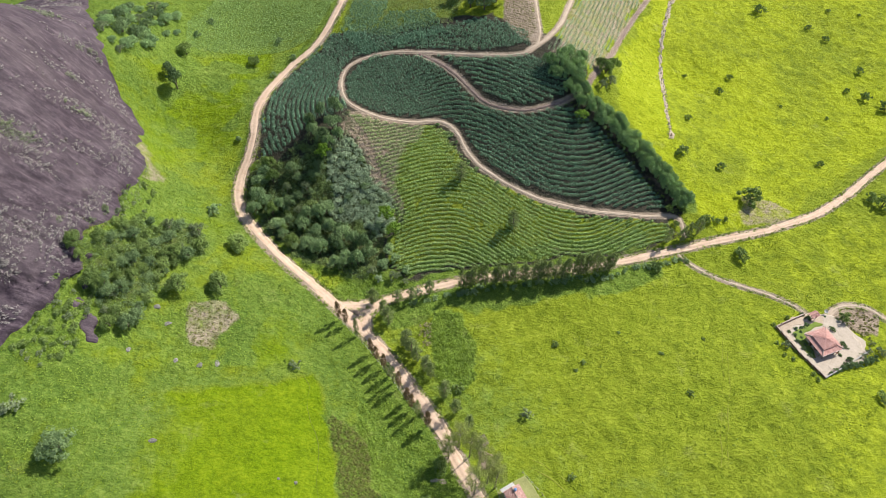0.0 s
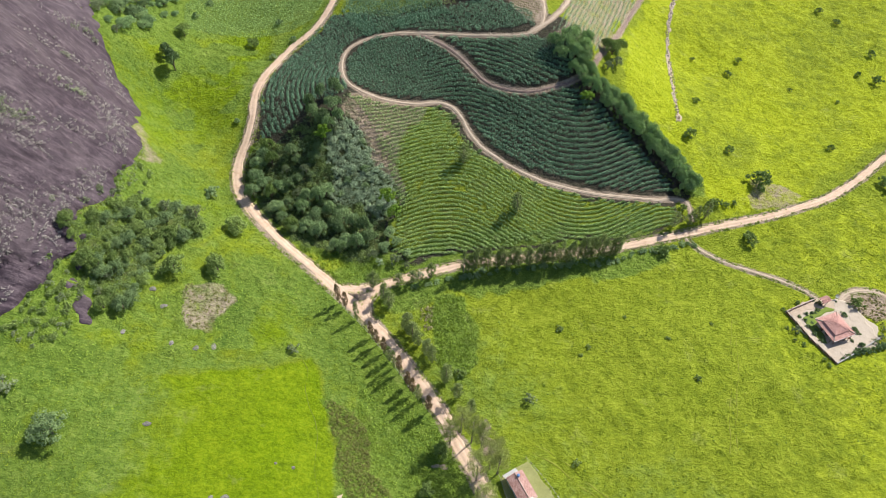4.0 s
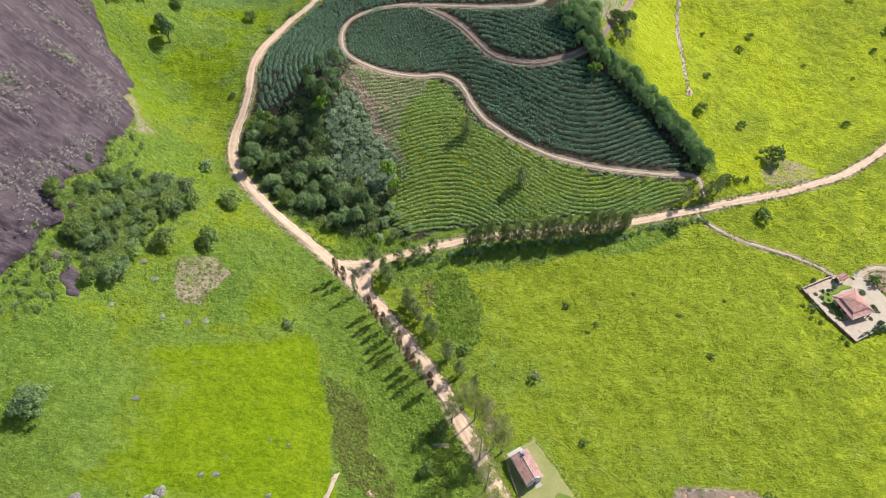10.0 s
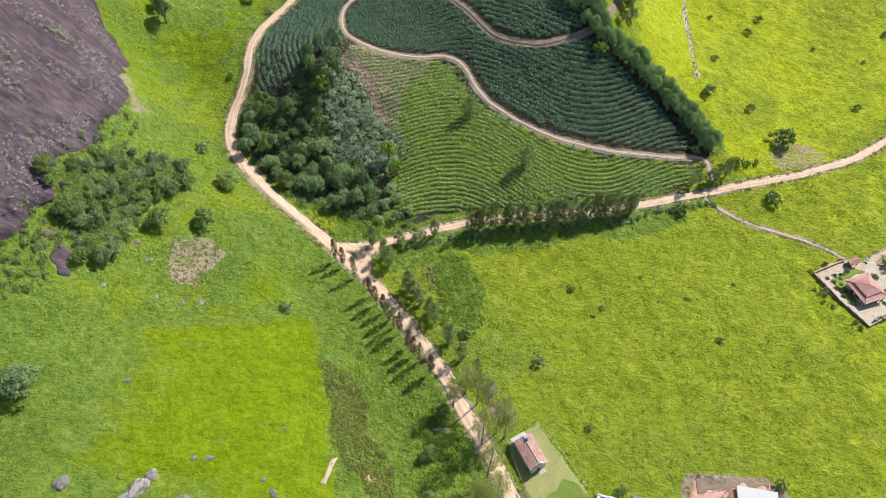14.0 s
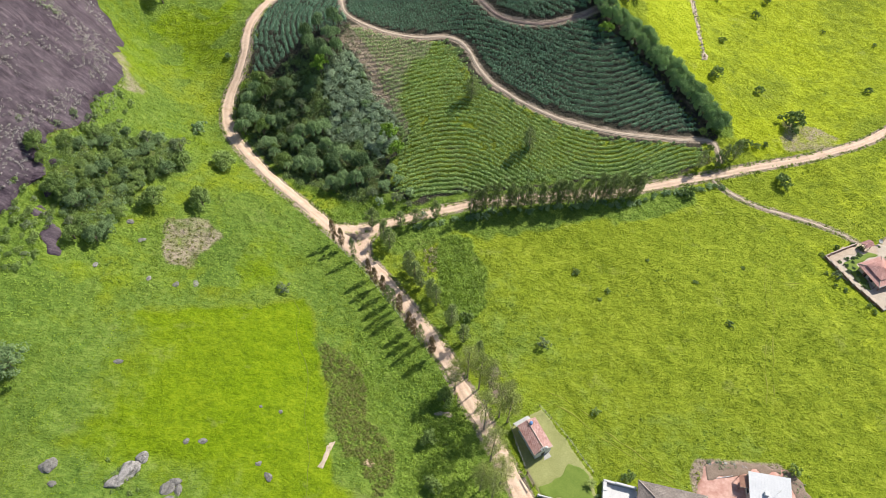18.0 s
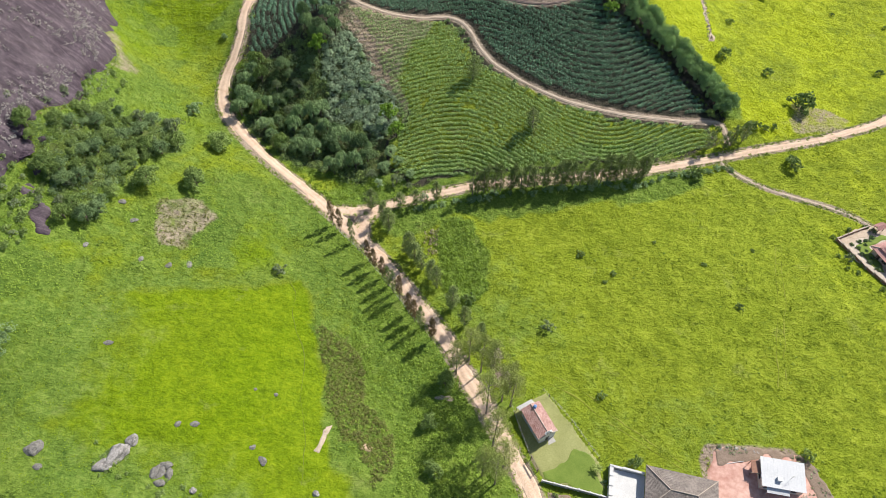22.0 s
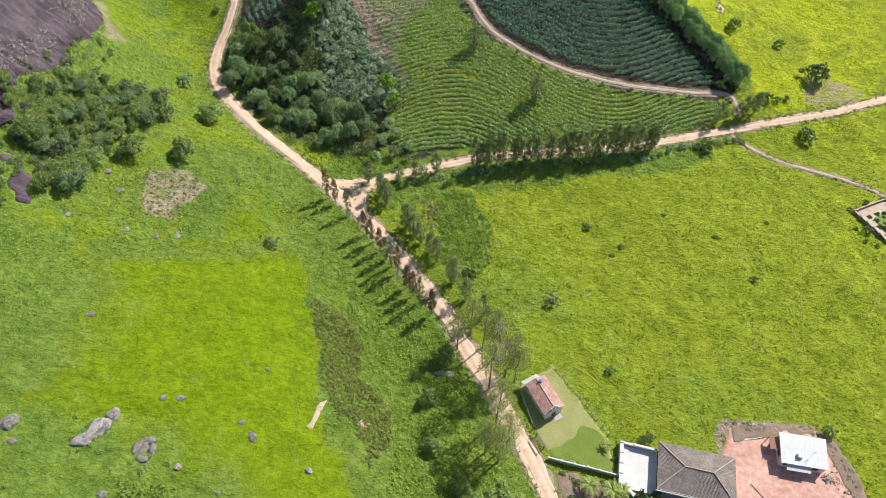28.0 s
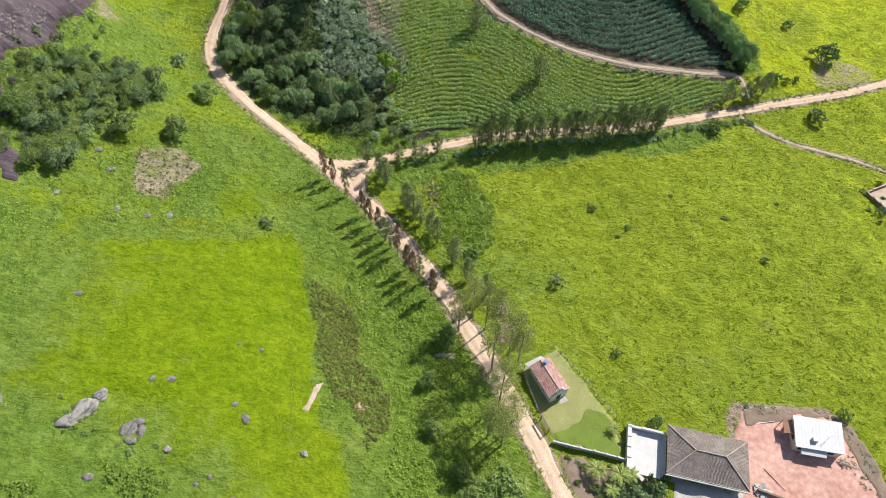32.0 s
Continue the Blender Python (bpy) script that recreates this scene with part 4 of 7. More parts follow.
def tufts(x, y, tall, wide, blades, rand, lift=0.0):
    """Splayed grass blades, one triangle each, round every place."""
    n = len(x)
    z = ground_z(x, y) + lift
    a = rand.uniform(0, 6.283, (n, blades))
    lean = rand.uniform(0.25, 1.0, (n, blades)) * np.asarray(wide)[:, None]
    h = rand.uniform(0.6, 1.1, (n, blades)) * np.asarray(tall)[:, None]
    w = 0.05 + 0.2 * np.asarray(wide)[:, None] * rand.uniform(0.5, 1, (n, blades))
    ca, sa = np.cos(a), np.sin(a)
    cx, cy, cz = x[:, None], y[:, None], z[:, None]
    p = np.empty((n, blades, 3, 3))
    p[:, :, 0] = np.stack([cx - sa * w + ca * lean * 0.1, cy + ca * w + sa * lean * 0.1, cz - 0.1 + 0 * a], 2)
    p[:, :, 1] = np.stack([cx + sa * w + ca * lean * 0.1, cy - ca * w + sa * lean * 0.1, cz - 0.1 + 0 * a], 2)
    tx, ty = cx + ca * lean, cy + sa * lean
    p[:, :, 2] = np.stack([tx, ty, ground_z(tx, ty) + lift + h], 2)
    return p.reshape(-1, 3)


def clumps(x, y, radius, tall, leaves, size, rand, upward=0.6, aspect=0.6, z=None, narrow=1.0):
    """Round leafy clumps of loose leaves on the ground."""
    n = len(x)
    d = rand.normal(size=(n, leaves, 3))
    d /= np.linalg.norm(d, axis=2)[:, :, None]
    d[:, :, 2] = np.abs(d[:, :, 2])
    d *= (0.45 + 0.55 * rand.random((n, leaves, 1)) ** 0.5)
    c = d * np.stack([radius, radius * narrow, tall], 1)[:, None, :]
    c += np.stack([x, y, ground_z(x, y) if z is None else z], 1)[:, None, :]
    c = c.reshape(-1, 3)
    v, _ = leaf_quads(c, rand.uniform(0.65, 1.3, len(c)) * size, rand, upward, aspect, d.reshape(-1, 3))
    return v


rand = np.random.default_rng(11)


def sag(x):
    """How crop rows bend round the spur and the hollow of the hill."""
    return np.where(x < 25, 7.0, np.where(x < 68, 9.0, 9.0)) * np.cos(math.pi * (np.clip(x, -18, 111) - 25) / 43) - np.where(x > 68, 0.06 * (x - 68), 0)


def row_places(poly, gap, step, shift=0.0, slope=0.0, jitter=0.2, bend=1.0):
    xs, ys = [p[0] for p in poly], [p[1] for p in poly]
    out = []
    for k in range(-200, 300):
        x = np.arange(min(xs), max(xs), step) + rand.uniform(0, step)
        y = k * gap + shift + bend * sag(x) + slope * x
        if y.max() < min(ys) or y.min() > max(ys):
            continue
        ok = inside(x, y, poly)
        out.append(np.stack([x[ok], y[ok]], 1))
    p = np.concatenate(out)
    return p + rand.normal(size=p.shape) * jitter


def ring_places(poly, cx, cy, gap, step):
    out = []
    for k in range(4, 40):
        r = k * gap
        a = np.arange(0, 2 * math.pi, step / r)
        x, y = cx + r * np.cos(a), cy + 1.15 * r * np.sin(a)
        ok = inside(x, y, poly)
        out.append(np.stack([x[ok], y[ok]], 1))
    p = np.concatenate(out)
    return p + rand.normal(size=p.shape) * 0.2


def thin_out(p, much, size, seed):
    """Leave gaps where plants have failed."""
    keep = vnoise(p[:, 0], p[:, 1], size, seed) + rand.uniform(-0.2, 0.2, len(p)) > much
    return p[keep & (all_roads(p[:, 0], p[:, 1]) > 0.5)]


def bush_rows(name, p, radius, tall, leaves, size, material, label, category, aspect=0.6, upward=0.55, narrow=1.0):
    r = radius * rand.uniform(0.75, 1.2, len(p)) * (0.8 + 0.4 * vnoise(p[:, 0], p[:, 1], 12, 44))
    h = tall * rand.uniform(0.75, 1.2, len(p)) * (0.8 + 0.4 * vnoise(p[:, 0], p[:, 1], 12, 45))
    v = clumps(p[:, 0], p[:, 1], r, h, leaves, size, rand, upward, aspect, None, narrow)
    return stuff(name, fast_mesh(name, v, 4, material), label, category)


coffee = "rows of dark glossy coffee bushes on the hillside"
bush_rows("coffee_rows", thin_out(row_places(COFFEE_SOUTH, 2.02, 1.05, jitter=0.1), -0.12, 6, 51), 0.85, 1.7, 60, 0.34, M_COFFEE, coffee, "coffee plantation", narrow=0.48, upward=0.15)
bush_rows("coffee_rows", thin_out(row_places(COFFEE_NORTH, 2.1, 1.05, jitter=0.1), -0.1, 6, 52), 0.85, 1.7, 58, 0.34, M_COFFEE, coffee, "coffee plantation", narrow=0.48, upward=0.15)
bush_rows("coffee_rows", thin_out(ring_places(COFFEE_WEST, -2, 92, 2.0, 1.05), 0.05, 7, 53), 0.85, 1.6, 56, 0.34, M_COFFEE, coffee, "coffee plantation")
bush_rows("coffee_rows", thin_out(row_places(COFFEE_TOP, 2.2, 1.1, slope=-0.5), -0.05, 6, 54), 0.9, 1.6, 58, 0.34, M_COFFEE, coffee, "coffee plantation", narrow=0.55, upward=0.15)
bush_rows("crop_rows", thin_out(row_places(CORN, 1.68, 0.62, jitter=0.12), 0.12, 7, 55), 0.58, 1.25, 26, 0.44, M_CORN, "contour rows of green corn-like crop with gaps", "crop field", 0.4, 0.35, 0.62)
bush_rows("dry_crop_rows", thin_out(row_places(DRY_CORN, 1.68, 0.7, jitter=0.2), 0.1, 5, 58), 0.5, 0.9, 14, 0.42, M_STRAW, "withered brown crop rows near the wood", "crop field", 0.35, 0.45, 0.7)
COFFEE_SADDLE = [(-13.6, 131.3), (-6.2, 146.1), (12, 142.4), (20.7, 124.9), (-1.1, 119.7), (-9.6, 111.6), (-16.9, 119)]
COFFEE_CREST = [(-27.6, 137.5), (-24.8, 162.7), (-7.2, 156.4), (-11.7, 134.8), (-16, 120.3)]
for saddle in (COFFEE_SADDLE, COFFEE_CREST):
    bush_rows("coffee_rows", thin_out(row_places(saddle, 2.1, 1.1, slope=0.5, jitter=0.15), 0.0, 6, 59), 0.85, 1.5, 44, 0.4, M_COFFEE, coffee, "coffee plantation", narrow=0.6, upward=0.15)
bush_rows("crop_rows", row_places(FIELD_TOP, 1.7, 0.7, slope=0.9, bend=0), 0.5, 0.9, 16, 0.42, M_HEDGE_ROW, "young green crop rows at the hilltop", "crop field", 0.35)
bush_rows("crop_rows", row_places(FIELD_FAR_WEST, 1.35, 0.65, slope=-0.35, bend=0), 0.5, 0.7, 13, 0.5, M_CORN, "pale green crop rows beyond the road", "crop field", 0.35)
bush_rows("fallow_rows", thin_out(row_places(FALLOW, 1.8, 0.45, slope=-0.5, bend=0, jitter=0.12), 0.12, 4, 56), 0.4, 0.4, 8, 0.36, M_DRY, "dry stubble in furrows on bare soil", "stubble")
bush_rows("fallow_rows", thin_out(row_places(FALLOW_EAST, 6.0, 0.16, slope=3.2, bend=0, jitter=0.12), 0.12, 4, 57), 0.6, 0.4, 13, 0.34, M_VINE, "sparse green regrowth in old furrows", "stubble")


def masks(x, y):
    """What grows at places: lime pasture, golden pasture, rank weeds, nothing."""
    wx, wy = warp(x, y)
    lime = np.maximum(depth_in(wx, wy, LIME_WEST), depth_in(wx, wy, LIME_STRIP)) > 0
    gold = (depth_in(wx, wy, LIME_EAST) > 0) & ~lime
    rank = rank_of(x, y) > 0.5
    none = all_roads(x, y) < 0.4
    for poly in (ROCK, ROCK_TONGUE, HOUSE_PLOT, CHAPEL_LAWN, RED_YARD, CORN, COFFEE_SOUTH, COFFEE_NORTH, COFFEE_WEST, COFFEE_TOP, FIELD_TOP, FIELD_FAR_WEST, FALLOW, FALLOW_EAST, DRY_PLOT, BARE_WEST, BARE_EDGE, WOOD, HILL_ALL):
        none |= inside(x, y, poly)
    return lime & ~none, gold & ~none, rank & ~none, ~lime & ~gold & ~rank & ~none, none


def sow(count):
    """Random places in the part of the land that is seen."""
    x, y = rand.uniform(-150, 250, count), rand.uniform(-100, 200, count)
    lo, hi = -80 - 0.42 * (y + 95), 122 + 0.72 * (y + 82)
    ok = (x > lo) & (x < hi)
    return x[ok], y[ok]


M_TUFT_LIME = leaf("lime grass blades", (0.11, 0.19, 0.003), (0.25, 0.34, 0.01), 0.8, 0.15)
M_TUFT_GOLD = leaf("golden grass blades", (0.25, 0.315, 0.01), (0.4, 0.455, 0.035), 0.8, 0.15)
M_TUFT_MEADOW = leaf("meadow grass blades", (0.15, 0.215, 0.012), (0.31, 0.38, 0.03), 0.8, 0.15)
M_TUFT_GREEN = leaf("green grass blades", (0.095, 0.165, 0.014), (0.21, 0.29, 0.032), 0.8, 0.15)
M_WEED = leaf("broad weeds", (0.115, 0.205, 0.022), (0.275, 0.38, 0.055), 0.8, 0.2)
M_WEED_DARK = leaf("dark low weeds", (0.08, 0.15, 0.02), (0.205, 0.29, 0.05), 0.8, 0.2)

gx, gy = sow(130000)
lime, gold, rank, meadow, none = masks(gx, gy)
green = lush_of(gx, gy) + rand.uniform(-0.15, 0.15, len(gx)) > 0.5
dense = 0.35 + 0.65 * vnoise(gx, gy, 4, 61) + rand.uniform(-0.35, 0.35, len(gx))
for name, pick, mat, tall, wide, label in (
    ("pasture_grass", lime, M_TUFT_LIME, 0.2, 0.42, "fine bright lime-green pasture grass"),
    ("pasture_grass", gold, M_TUFT_GOLD, 0.24, 0.42, "yellowish green tussocky pasture grass"),
    ("meadow_grass", meadow & (dense > 0.3) & ~green, M_TUFT_MEADOW, 0.28, 0.45, "olive green uneven meadow grass"),
    ("meadow_grass", meadow & (dense > 0.3) & green, M_TUFT_GREEN, 0.34, 0.45, "lush green uneven meadow grass"),
):
    x, y = gx[pick], gy[pick]
    s = rand.uniform(0.6, 1.25, len(x)) * (0.6 + 0.8 * vnoise(x, y, 3, 62))
    stuff(name, fast_mesh(name, tufts(x, y, 0.8 * tall * s, wide * s, 5, rand, 0.0), 3, mat), label, "grass")

# tussocks
hx, hy = sow(42000)
lime, gold, rank, meadow, none = masks(hx, hy)
green = lush_of(hx, hy) + rand.uniform(-0.15, 0.15, len(hx)) > 0.5
thick = vnoise(hx, hy, 14, 71) * 0.6 + vnoise(hx, hy, 5, 72) * 0.4 + rand.uniform(-0.3, 0.3, len(hx))
for pick, mat, big, label in (
    (meadow & (thick > 0.46) & ~green, M_TUFT_MEADOW, 1.0, "olive green rounded grass tussocks in the meadow"),
    (gold & (thick > 0.5), M_TUFT_GOLD, 0.9, "yellowish rounded grass tussocks in the pasture"),
    (meadow & (thick > 0.42) & green, M_TUFT_GREEN, 1.15, "fresh green grass tussocks in the damp meadow"),
):
    x, y = hx[pick], hy[pick]
    s = big * rand.uniform(0.22, 0.52, len(x)) * (0.7 + 0.6 * vnoise(x, y, 8, 73))
    stuff("grass_tussocks", fast_mesh("grass_tussocks", clumps(x, y, s * 1.15, s * 0.32, 10, 0.34, rand, 0.9, 0.7), 4, mat), label, "grass")

# low dark weeds that speckle the meadow and the pasture
wx_, wy_ = sow(15000)
lime, gold, rank, meadow, none = masks(wx_, wy_)
pick = meadow & (vnoise(wx_, wy_, 11, 63) * 0.6 + vnoise(wx_, wy_, 3, 64) * 0.4 > 0.6) & (rand.random(len(wx_)) < 0.25)
x, y = wx_[pick], wy_[pick]
s = rand.uniform(0.2, 0.5, len(x))
stuff("low_weeds", fast_mesh("low_weeds", clumps(x, y, s, s * 0.9, 9, 0.34, rand), 4, M_WEED_DARK), "small dark weed clumps speckling the meadow", "weeds")
pick = gold & (rand.random(len(wx_)) < 0.10)
x, y = wx_[pick], wy_[pick]
s = rand.uniform(0.2, 0.5, len(x))
stuff("low_weeds", fast_mesh("low_weeds", clumps(x, y, s, s * 0.9, 9, 0.3, rand), 4, M_WEED_DARK), "small dark weed clumps in golden pasture", "weeds")

# rank growth on slopes, verges and in the wet ground
ux, uy = sow(105000)
lime, gold, rank, meadow, none = masks(ux, uy)
v_, w_ = ux[rank], uy[rank]
hi = vnoise(v_, w_, 7, 65)
s = rand.uniform(0.35, 0.8, len(v_)) * (0.6 + 0.8 * hi)
light = vnoise(v_, w_, 9, 66) + rand.uniform(-0.2, 0.2, len(v_)) > 0.38
for pick, mat, label in ((light, M_WEED, "leafy green weeds and creepers on the slope"), (~light, M_WEED_DARK, "dark green rank undergrowth on the slope")):
    stuff("undergrowth", fast_mesh("undergrowth", clumps(v_[pick], w_[pick], s[pick] * 1.45, s[pick] * 0.7, 13, 0.34, rand, 0.82), 4, mat), label, "undergrowth")


def fill(poly, count, radius, tall, leaves, size, mat, name, label, category, aspect=0.6, upward=0.4):
    xs, ys = [p[0] for p in poly], [p[1] for p in poly]
    x, y = rand.uniform(min(xs), max(xs), count), rand.uniform(min(ys), max(ys), count)
    ok = inside(*warp(x, y), poly) & (all_roads(x, y) > 0.8)
    x, y = x[ok], y[ok]
    s = rand.uniform(0.6, 1.3, len(x))
    return stuff(name, fast_mesh(name, clumps(x, y, radius * s, tall * s, leaves, size, rand, upward, aspect), 4, mat), label, category)


fill(REED, 750, 0.5, 0.9, 14, 0.5, M_REED, "reed_bed", "green reeds in a wet hollow", "reeds", 0.25, 0.2)
fill(REED, 130, 0.6, 0.8, 14, 0.42, M_WEED_DARK, "reed_bed", "darker rushes in the wet hollow", "reeds", 0.4, 0.2)
fill([(15.9, -4.3), (20.5, -3), (22, -11.2), (17.1, -13.4)], 90, 0.5, 0.9, 16, 0.36, M_STRAW, "dry_weeds", "grey dry bushes beside the wet hollow", "weeds")
fill(SCRUB_STRIP, 3000, 0.55, 0.7, 20, 0.28, M_DRY, "dry_scrub", "brownish dry scrub along a gully", "scrub", upward=0.72)
fill(GROVE_FLOOR, 3600, 0.7, 0.5, 14, 0.36, M_WEED, "grove_undergrowth", "lush green undergrowth beneath roadside trees", "undergrowth", upward=0.72)
fill(SCRUB_STRIP, 900, 0.5, 0.6, 18, 0.28, M_WEED, "gully_bushes", "green bushes along the gully", "scrub", upward=0.72)
WOOD_LOW = [(-45.8, 60.5), (-36.3, 62.9), (-28, 73.3), (-21, 66), (-21.3, 52), (-17.3, 41.4), (-6.5, 35.3), (1, 27.5), (5, 15.5), (-3.4, 10.6), (-12, 13.8), (-27, 18.6), (-43, 31.4), (-51, 44), (-51.5, 53)]
fill(WOOD_LOW, 420, 1.8, 2.4, 90, 0.4, M_LEAF_THICKET, "wood_thicket", "low dark bushes crowding between the woodland trees", "undergrowth")
fill(WOOD_LOW, 2400, 0.9, 1.0, 16, 0.42, M_LEAF_DARK, "wood_undergrowth", "dark green scrub covering the woodland floor", "undergrowth")
fill([(-27.5, 19.4), (-19.3, 15.8), (-3.9, 14.5), (2.5, 7.7), (-9.9, 4.3), (-17.8, 7.9), (-28.6, 16.1)], 420, 0.7, 0.7, 16, 0.36, M_REED, "verge_growth", "bright green rank growth below the wood", "undergrowth")
fill(VINE_SLOPE, 2600, 0.8, 1.2, 18, 0.4, M_VINE, "wood_undergrowth", "pale green creepers covering the open slope", "undergrowth")
fill(WEST_WOOD, 190, 1.6, 1.9, 70, 0.38, M_LEAF_THICKET, "thicket_bushes", "low bushes crowding the thicket", "undergrowth")
fill(WEST_WOOD, 900, 0.9, 1.1, 16, 0.42, M_LEAF_DARK, "thicket_undergrowth", "dark bushes on the thicket floor", "undergrowth")
fill([(-17, 79), (-9, 70), (0, 56), (5.6, 44), (7.4, 36), (3, 36), (-6, 52), (-16, 68), (-22, 77)], 420, 0.7, 0.8, 14, 0.42, M_LEAF_GREY, "dry_weeds", "grey-green weeds between wood and crop", "weeds")
# weeds added to lighten the dark strip in the hedge's shadow
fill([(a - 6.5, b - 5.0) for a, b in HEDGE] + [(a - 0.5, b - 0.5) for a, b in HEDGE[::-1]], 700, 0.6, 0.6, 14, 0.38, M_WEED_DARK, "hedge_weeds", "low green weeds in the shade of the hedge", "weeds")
fill(BARE_WEST, 300, 0.4, 0.35, 10, 0.32, M_DRY, "dry_weeds", "grey-green weeds on bare ground", "weeds")


# ---- roadside trees ----
def beside(line, off, first, last, gap):
    """Places along a road, off metres to its left, between two shares of its length."""
    p = spline(line, 0.5)
    way = np.gradient(p, axis=0)
    way /= np.linalg.norm(way, axis=1)[:, None]
    run = np.concatenate([[0], np.cumsum(np.linalg.norm(np.diff(p, axis=0), axis=1))])
    out = []
    for s in np.arange(first, last, gap):
        k = int(np.searchsorted(run, s))
        if k < len(p):
            out.append((float(p[k, 0] - way[k, 1] * off), float(p[k, 1] + way[k, 0] * off)))
    return out


for x, y in beside(EAST_ROAD, -2.5, 42, 100, 2.0):
    h = float(rng.uniform(8.5, 12.5))
    K_GUM.stand(x + float(rng.uniform(-0.7, 0.7)), y + float(rng.uniform(-0.8, 0.3)), float(rng.uniform(1.3, 1.9)), h, "slender young eucalyptus beside the dirt road", "tree", "eucalyptus along the east road")
for x, y in ((9.8, 3.4), (14.5, 5.0), (20.5, 7.4), (106, 35.5), (114.5, 38.6), (118.5, 40.6), (112, 37)):
    K_GUM.stand(x, y, 1.5, float(rng.uniform(6.5, 9)), "slender young eucalyptus beside the dirt road", "tree", "eucalyptus along the east road")
for k, (x, y) in enumerate(((-8.6, -5.6), (-6.4, -7.4), (-2.2, -11.0), (3.2, -16.8), (5.2, -19.6), (9.6, -24.6), (13.0, -28.4), (15.8, -32.8), (19.4, -37.0), (22.6, -40.6), (7.6, -22.0), (11.2, -26.8), (17.6, -35.2))):
    kind = K_GUM if k % 3 == 2 else K_GUMRED
    kind.stand(x, y, float(rng.uniform(0.85, 1.15)), float(rng.uniform(8.5, 11)), "slim eucalyptus with green foliage at the road edge" if k % 3 == 2 else "slim eucalyptus with reddish-brown foliage at the road edge", "tree", "eucalyptus along the main road")
for x, y in ((1.4, 2.2), (5.4, -2.0), (7.6, -5.4), (13.8, -13.2), (16.0, -15.6), (18.2, -18.6), (20.8, -21.6), (22.8, -24.4), (27.2, -30.8), (30.8, -36.0), (34.8, -41.6)):
    K_GUM.stand(x, y, float(rng.uniform(1.4, 2.0)), float(rng.uniform(7.5, 10)), "bushy green eucalyptus beside the main road", "tree", "eucalyptus along the main road")
for x, y, h in ((32.4, -46.6, 15), (35.4, -49.8, 18), (38.0, -53.0, 20), (40.6, -57.4, 17), (37.0, -60.6, 21), (29.4, -50.4, 14), (42.2, -54.4, 14), (38.6, -68.6, 20),
                (42.6, -58.6, 14), (41.0, -73.8, 16), (39.2, -77.4, 17), (36.4, -75.6, 15)):
    K_TALL.stand(x, y, 1.9 + 0.055 * h, h, "tall old eucalyptus with bare pale trunk", "tree", "tall eucalyptus grove by the road")
for x, y, r, h in ((27.0, -53.6, 2.9, 5.5), (23.6, -64.5, 2.4, 3.8), (39.2, -87.0, 5.0, 6.0), (34.6, -89.0, 4.0, 5.0), (32.0, -84.5, 2.6, 4), (25.5, -76.0, 2.4, 3.4)):
    K_THICKET.stand(x, y, r, h, "dense dark tree in the roadside grove", "tree", "grove trees by the road")
for x, y in beside(EAST_ROAD, -4.2, 24, 128, 2.4):
    K_MIDSHRUB.stand(x + float(rng.uniform(-1, 1)), y + float(rng.uniform(-1.5, 0.8)), float(rng.uniform(1.0, 1.9)), float(rng.uniform(0.9, 1.7)), "leafy green shrub on the road verge", "bush", "shrubs on the road verge")
for x, y, r, h in ((62.1, 99.3, 3.6, 8), (67.8, 102.9, 4.2, 9), (74.8, 103.6, 3.6, 8.5), (69.8, 95.2, 3.8, 8.5), (73.6, 94.6, 3.2, 8), (64.6, 95.0, 3.4, 7.5), (73.3, 98.6, 3.8, 9), (70.4, 106.6, 3.0, 7), (66.4, 98.4, 3.6, 9)):
    K_HEDGE.stand(x, y, r, h, "tall feathery green thicket tree between the tracks", "tree", "thicket between the tracks")
for x, y, r, h in ((86.3, 104.5, 3.8, 6.5), (89.6, 109.0, 3.2, 6), (83.9, 106.4, 2.8, 5)):
    K_THICKET.stand(x, y, r, h, "olive-green tree at the corner of the lime pasture", "tree", "trees at the pasture corner")
for x, y, r, h in ((87.8, 99.4, 3.0, 4), (83.6, 95.4, 2.4, 4)):
    K_GREY.stand(x, y, r, h, "pale blue-green bushy tree at the pasture corner", "tree", "trees at the pasture corner")
for x, y, r, h in ((30, 140, 5, 9), (36, 137, 5, 9), (41, 143, 5.5, 10), (25, 148, 5, 9), (36, 148, 5, 9)):
    K_DARK.stand(x, y, r, h, "large dark tree on the hilltop", "tree", "hilltop trees")
for x, y, r, h in ((108.6, 49.4, 2.2, 3.6), (112.5, 52.0, 2.4, 4), (121.6, 46.4, 2.6, 3.6), (124.4, 47.4, 2.2, 3), (127.5, 47.2, 1.8, 2.4), (110.6, 43.5, 1.8, 2.6), (131, 48.6, 1.4, 1.8)):
    K_SHRUB.stand(x, y, r, h, "dark bush where the hill track meets the road", "bush", "bushes at the track mouth")
for x, y in thin_out(np.array(beside(HILL_TRACK, 2.2, 22, 118, 4.6)), 0.25, 5, 70):
    K_MIDSHRUB.stand(float(x), float(y), float(rng.uniform(0.7, 1.2)), float(rng.uniform(1, 2)), "small bush at the edge of the hill track", "bush", "bushes along the hill track")


# ---- grass creeping over the road edges ----
edge_x, edge_y, edge_s = [], [], []
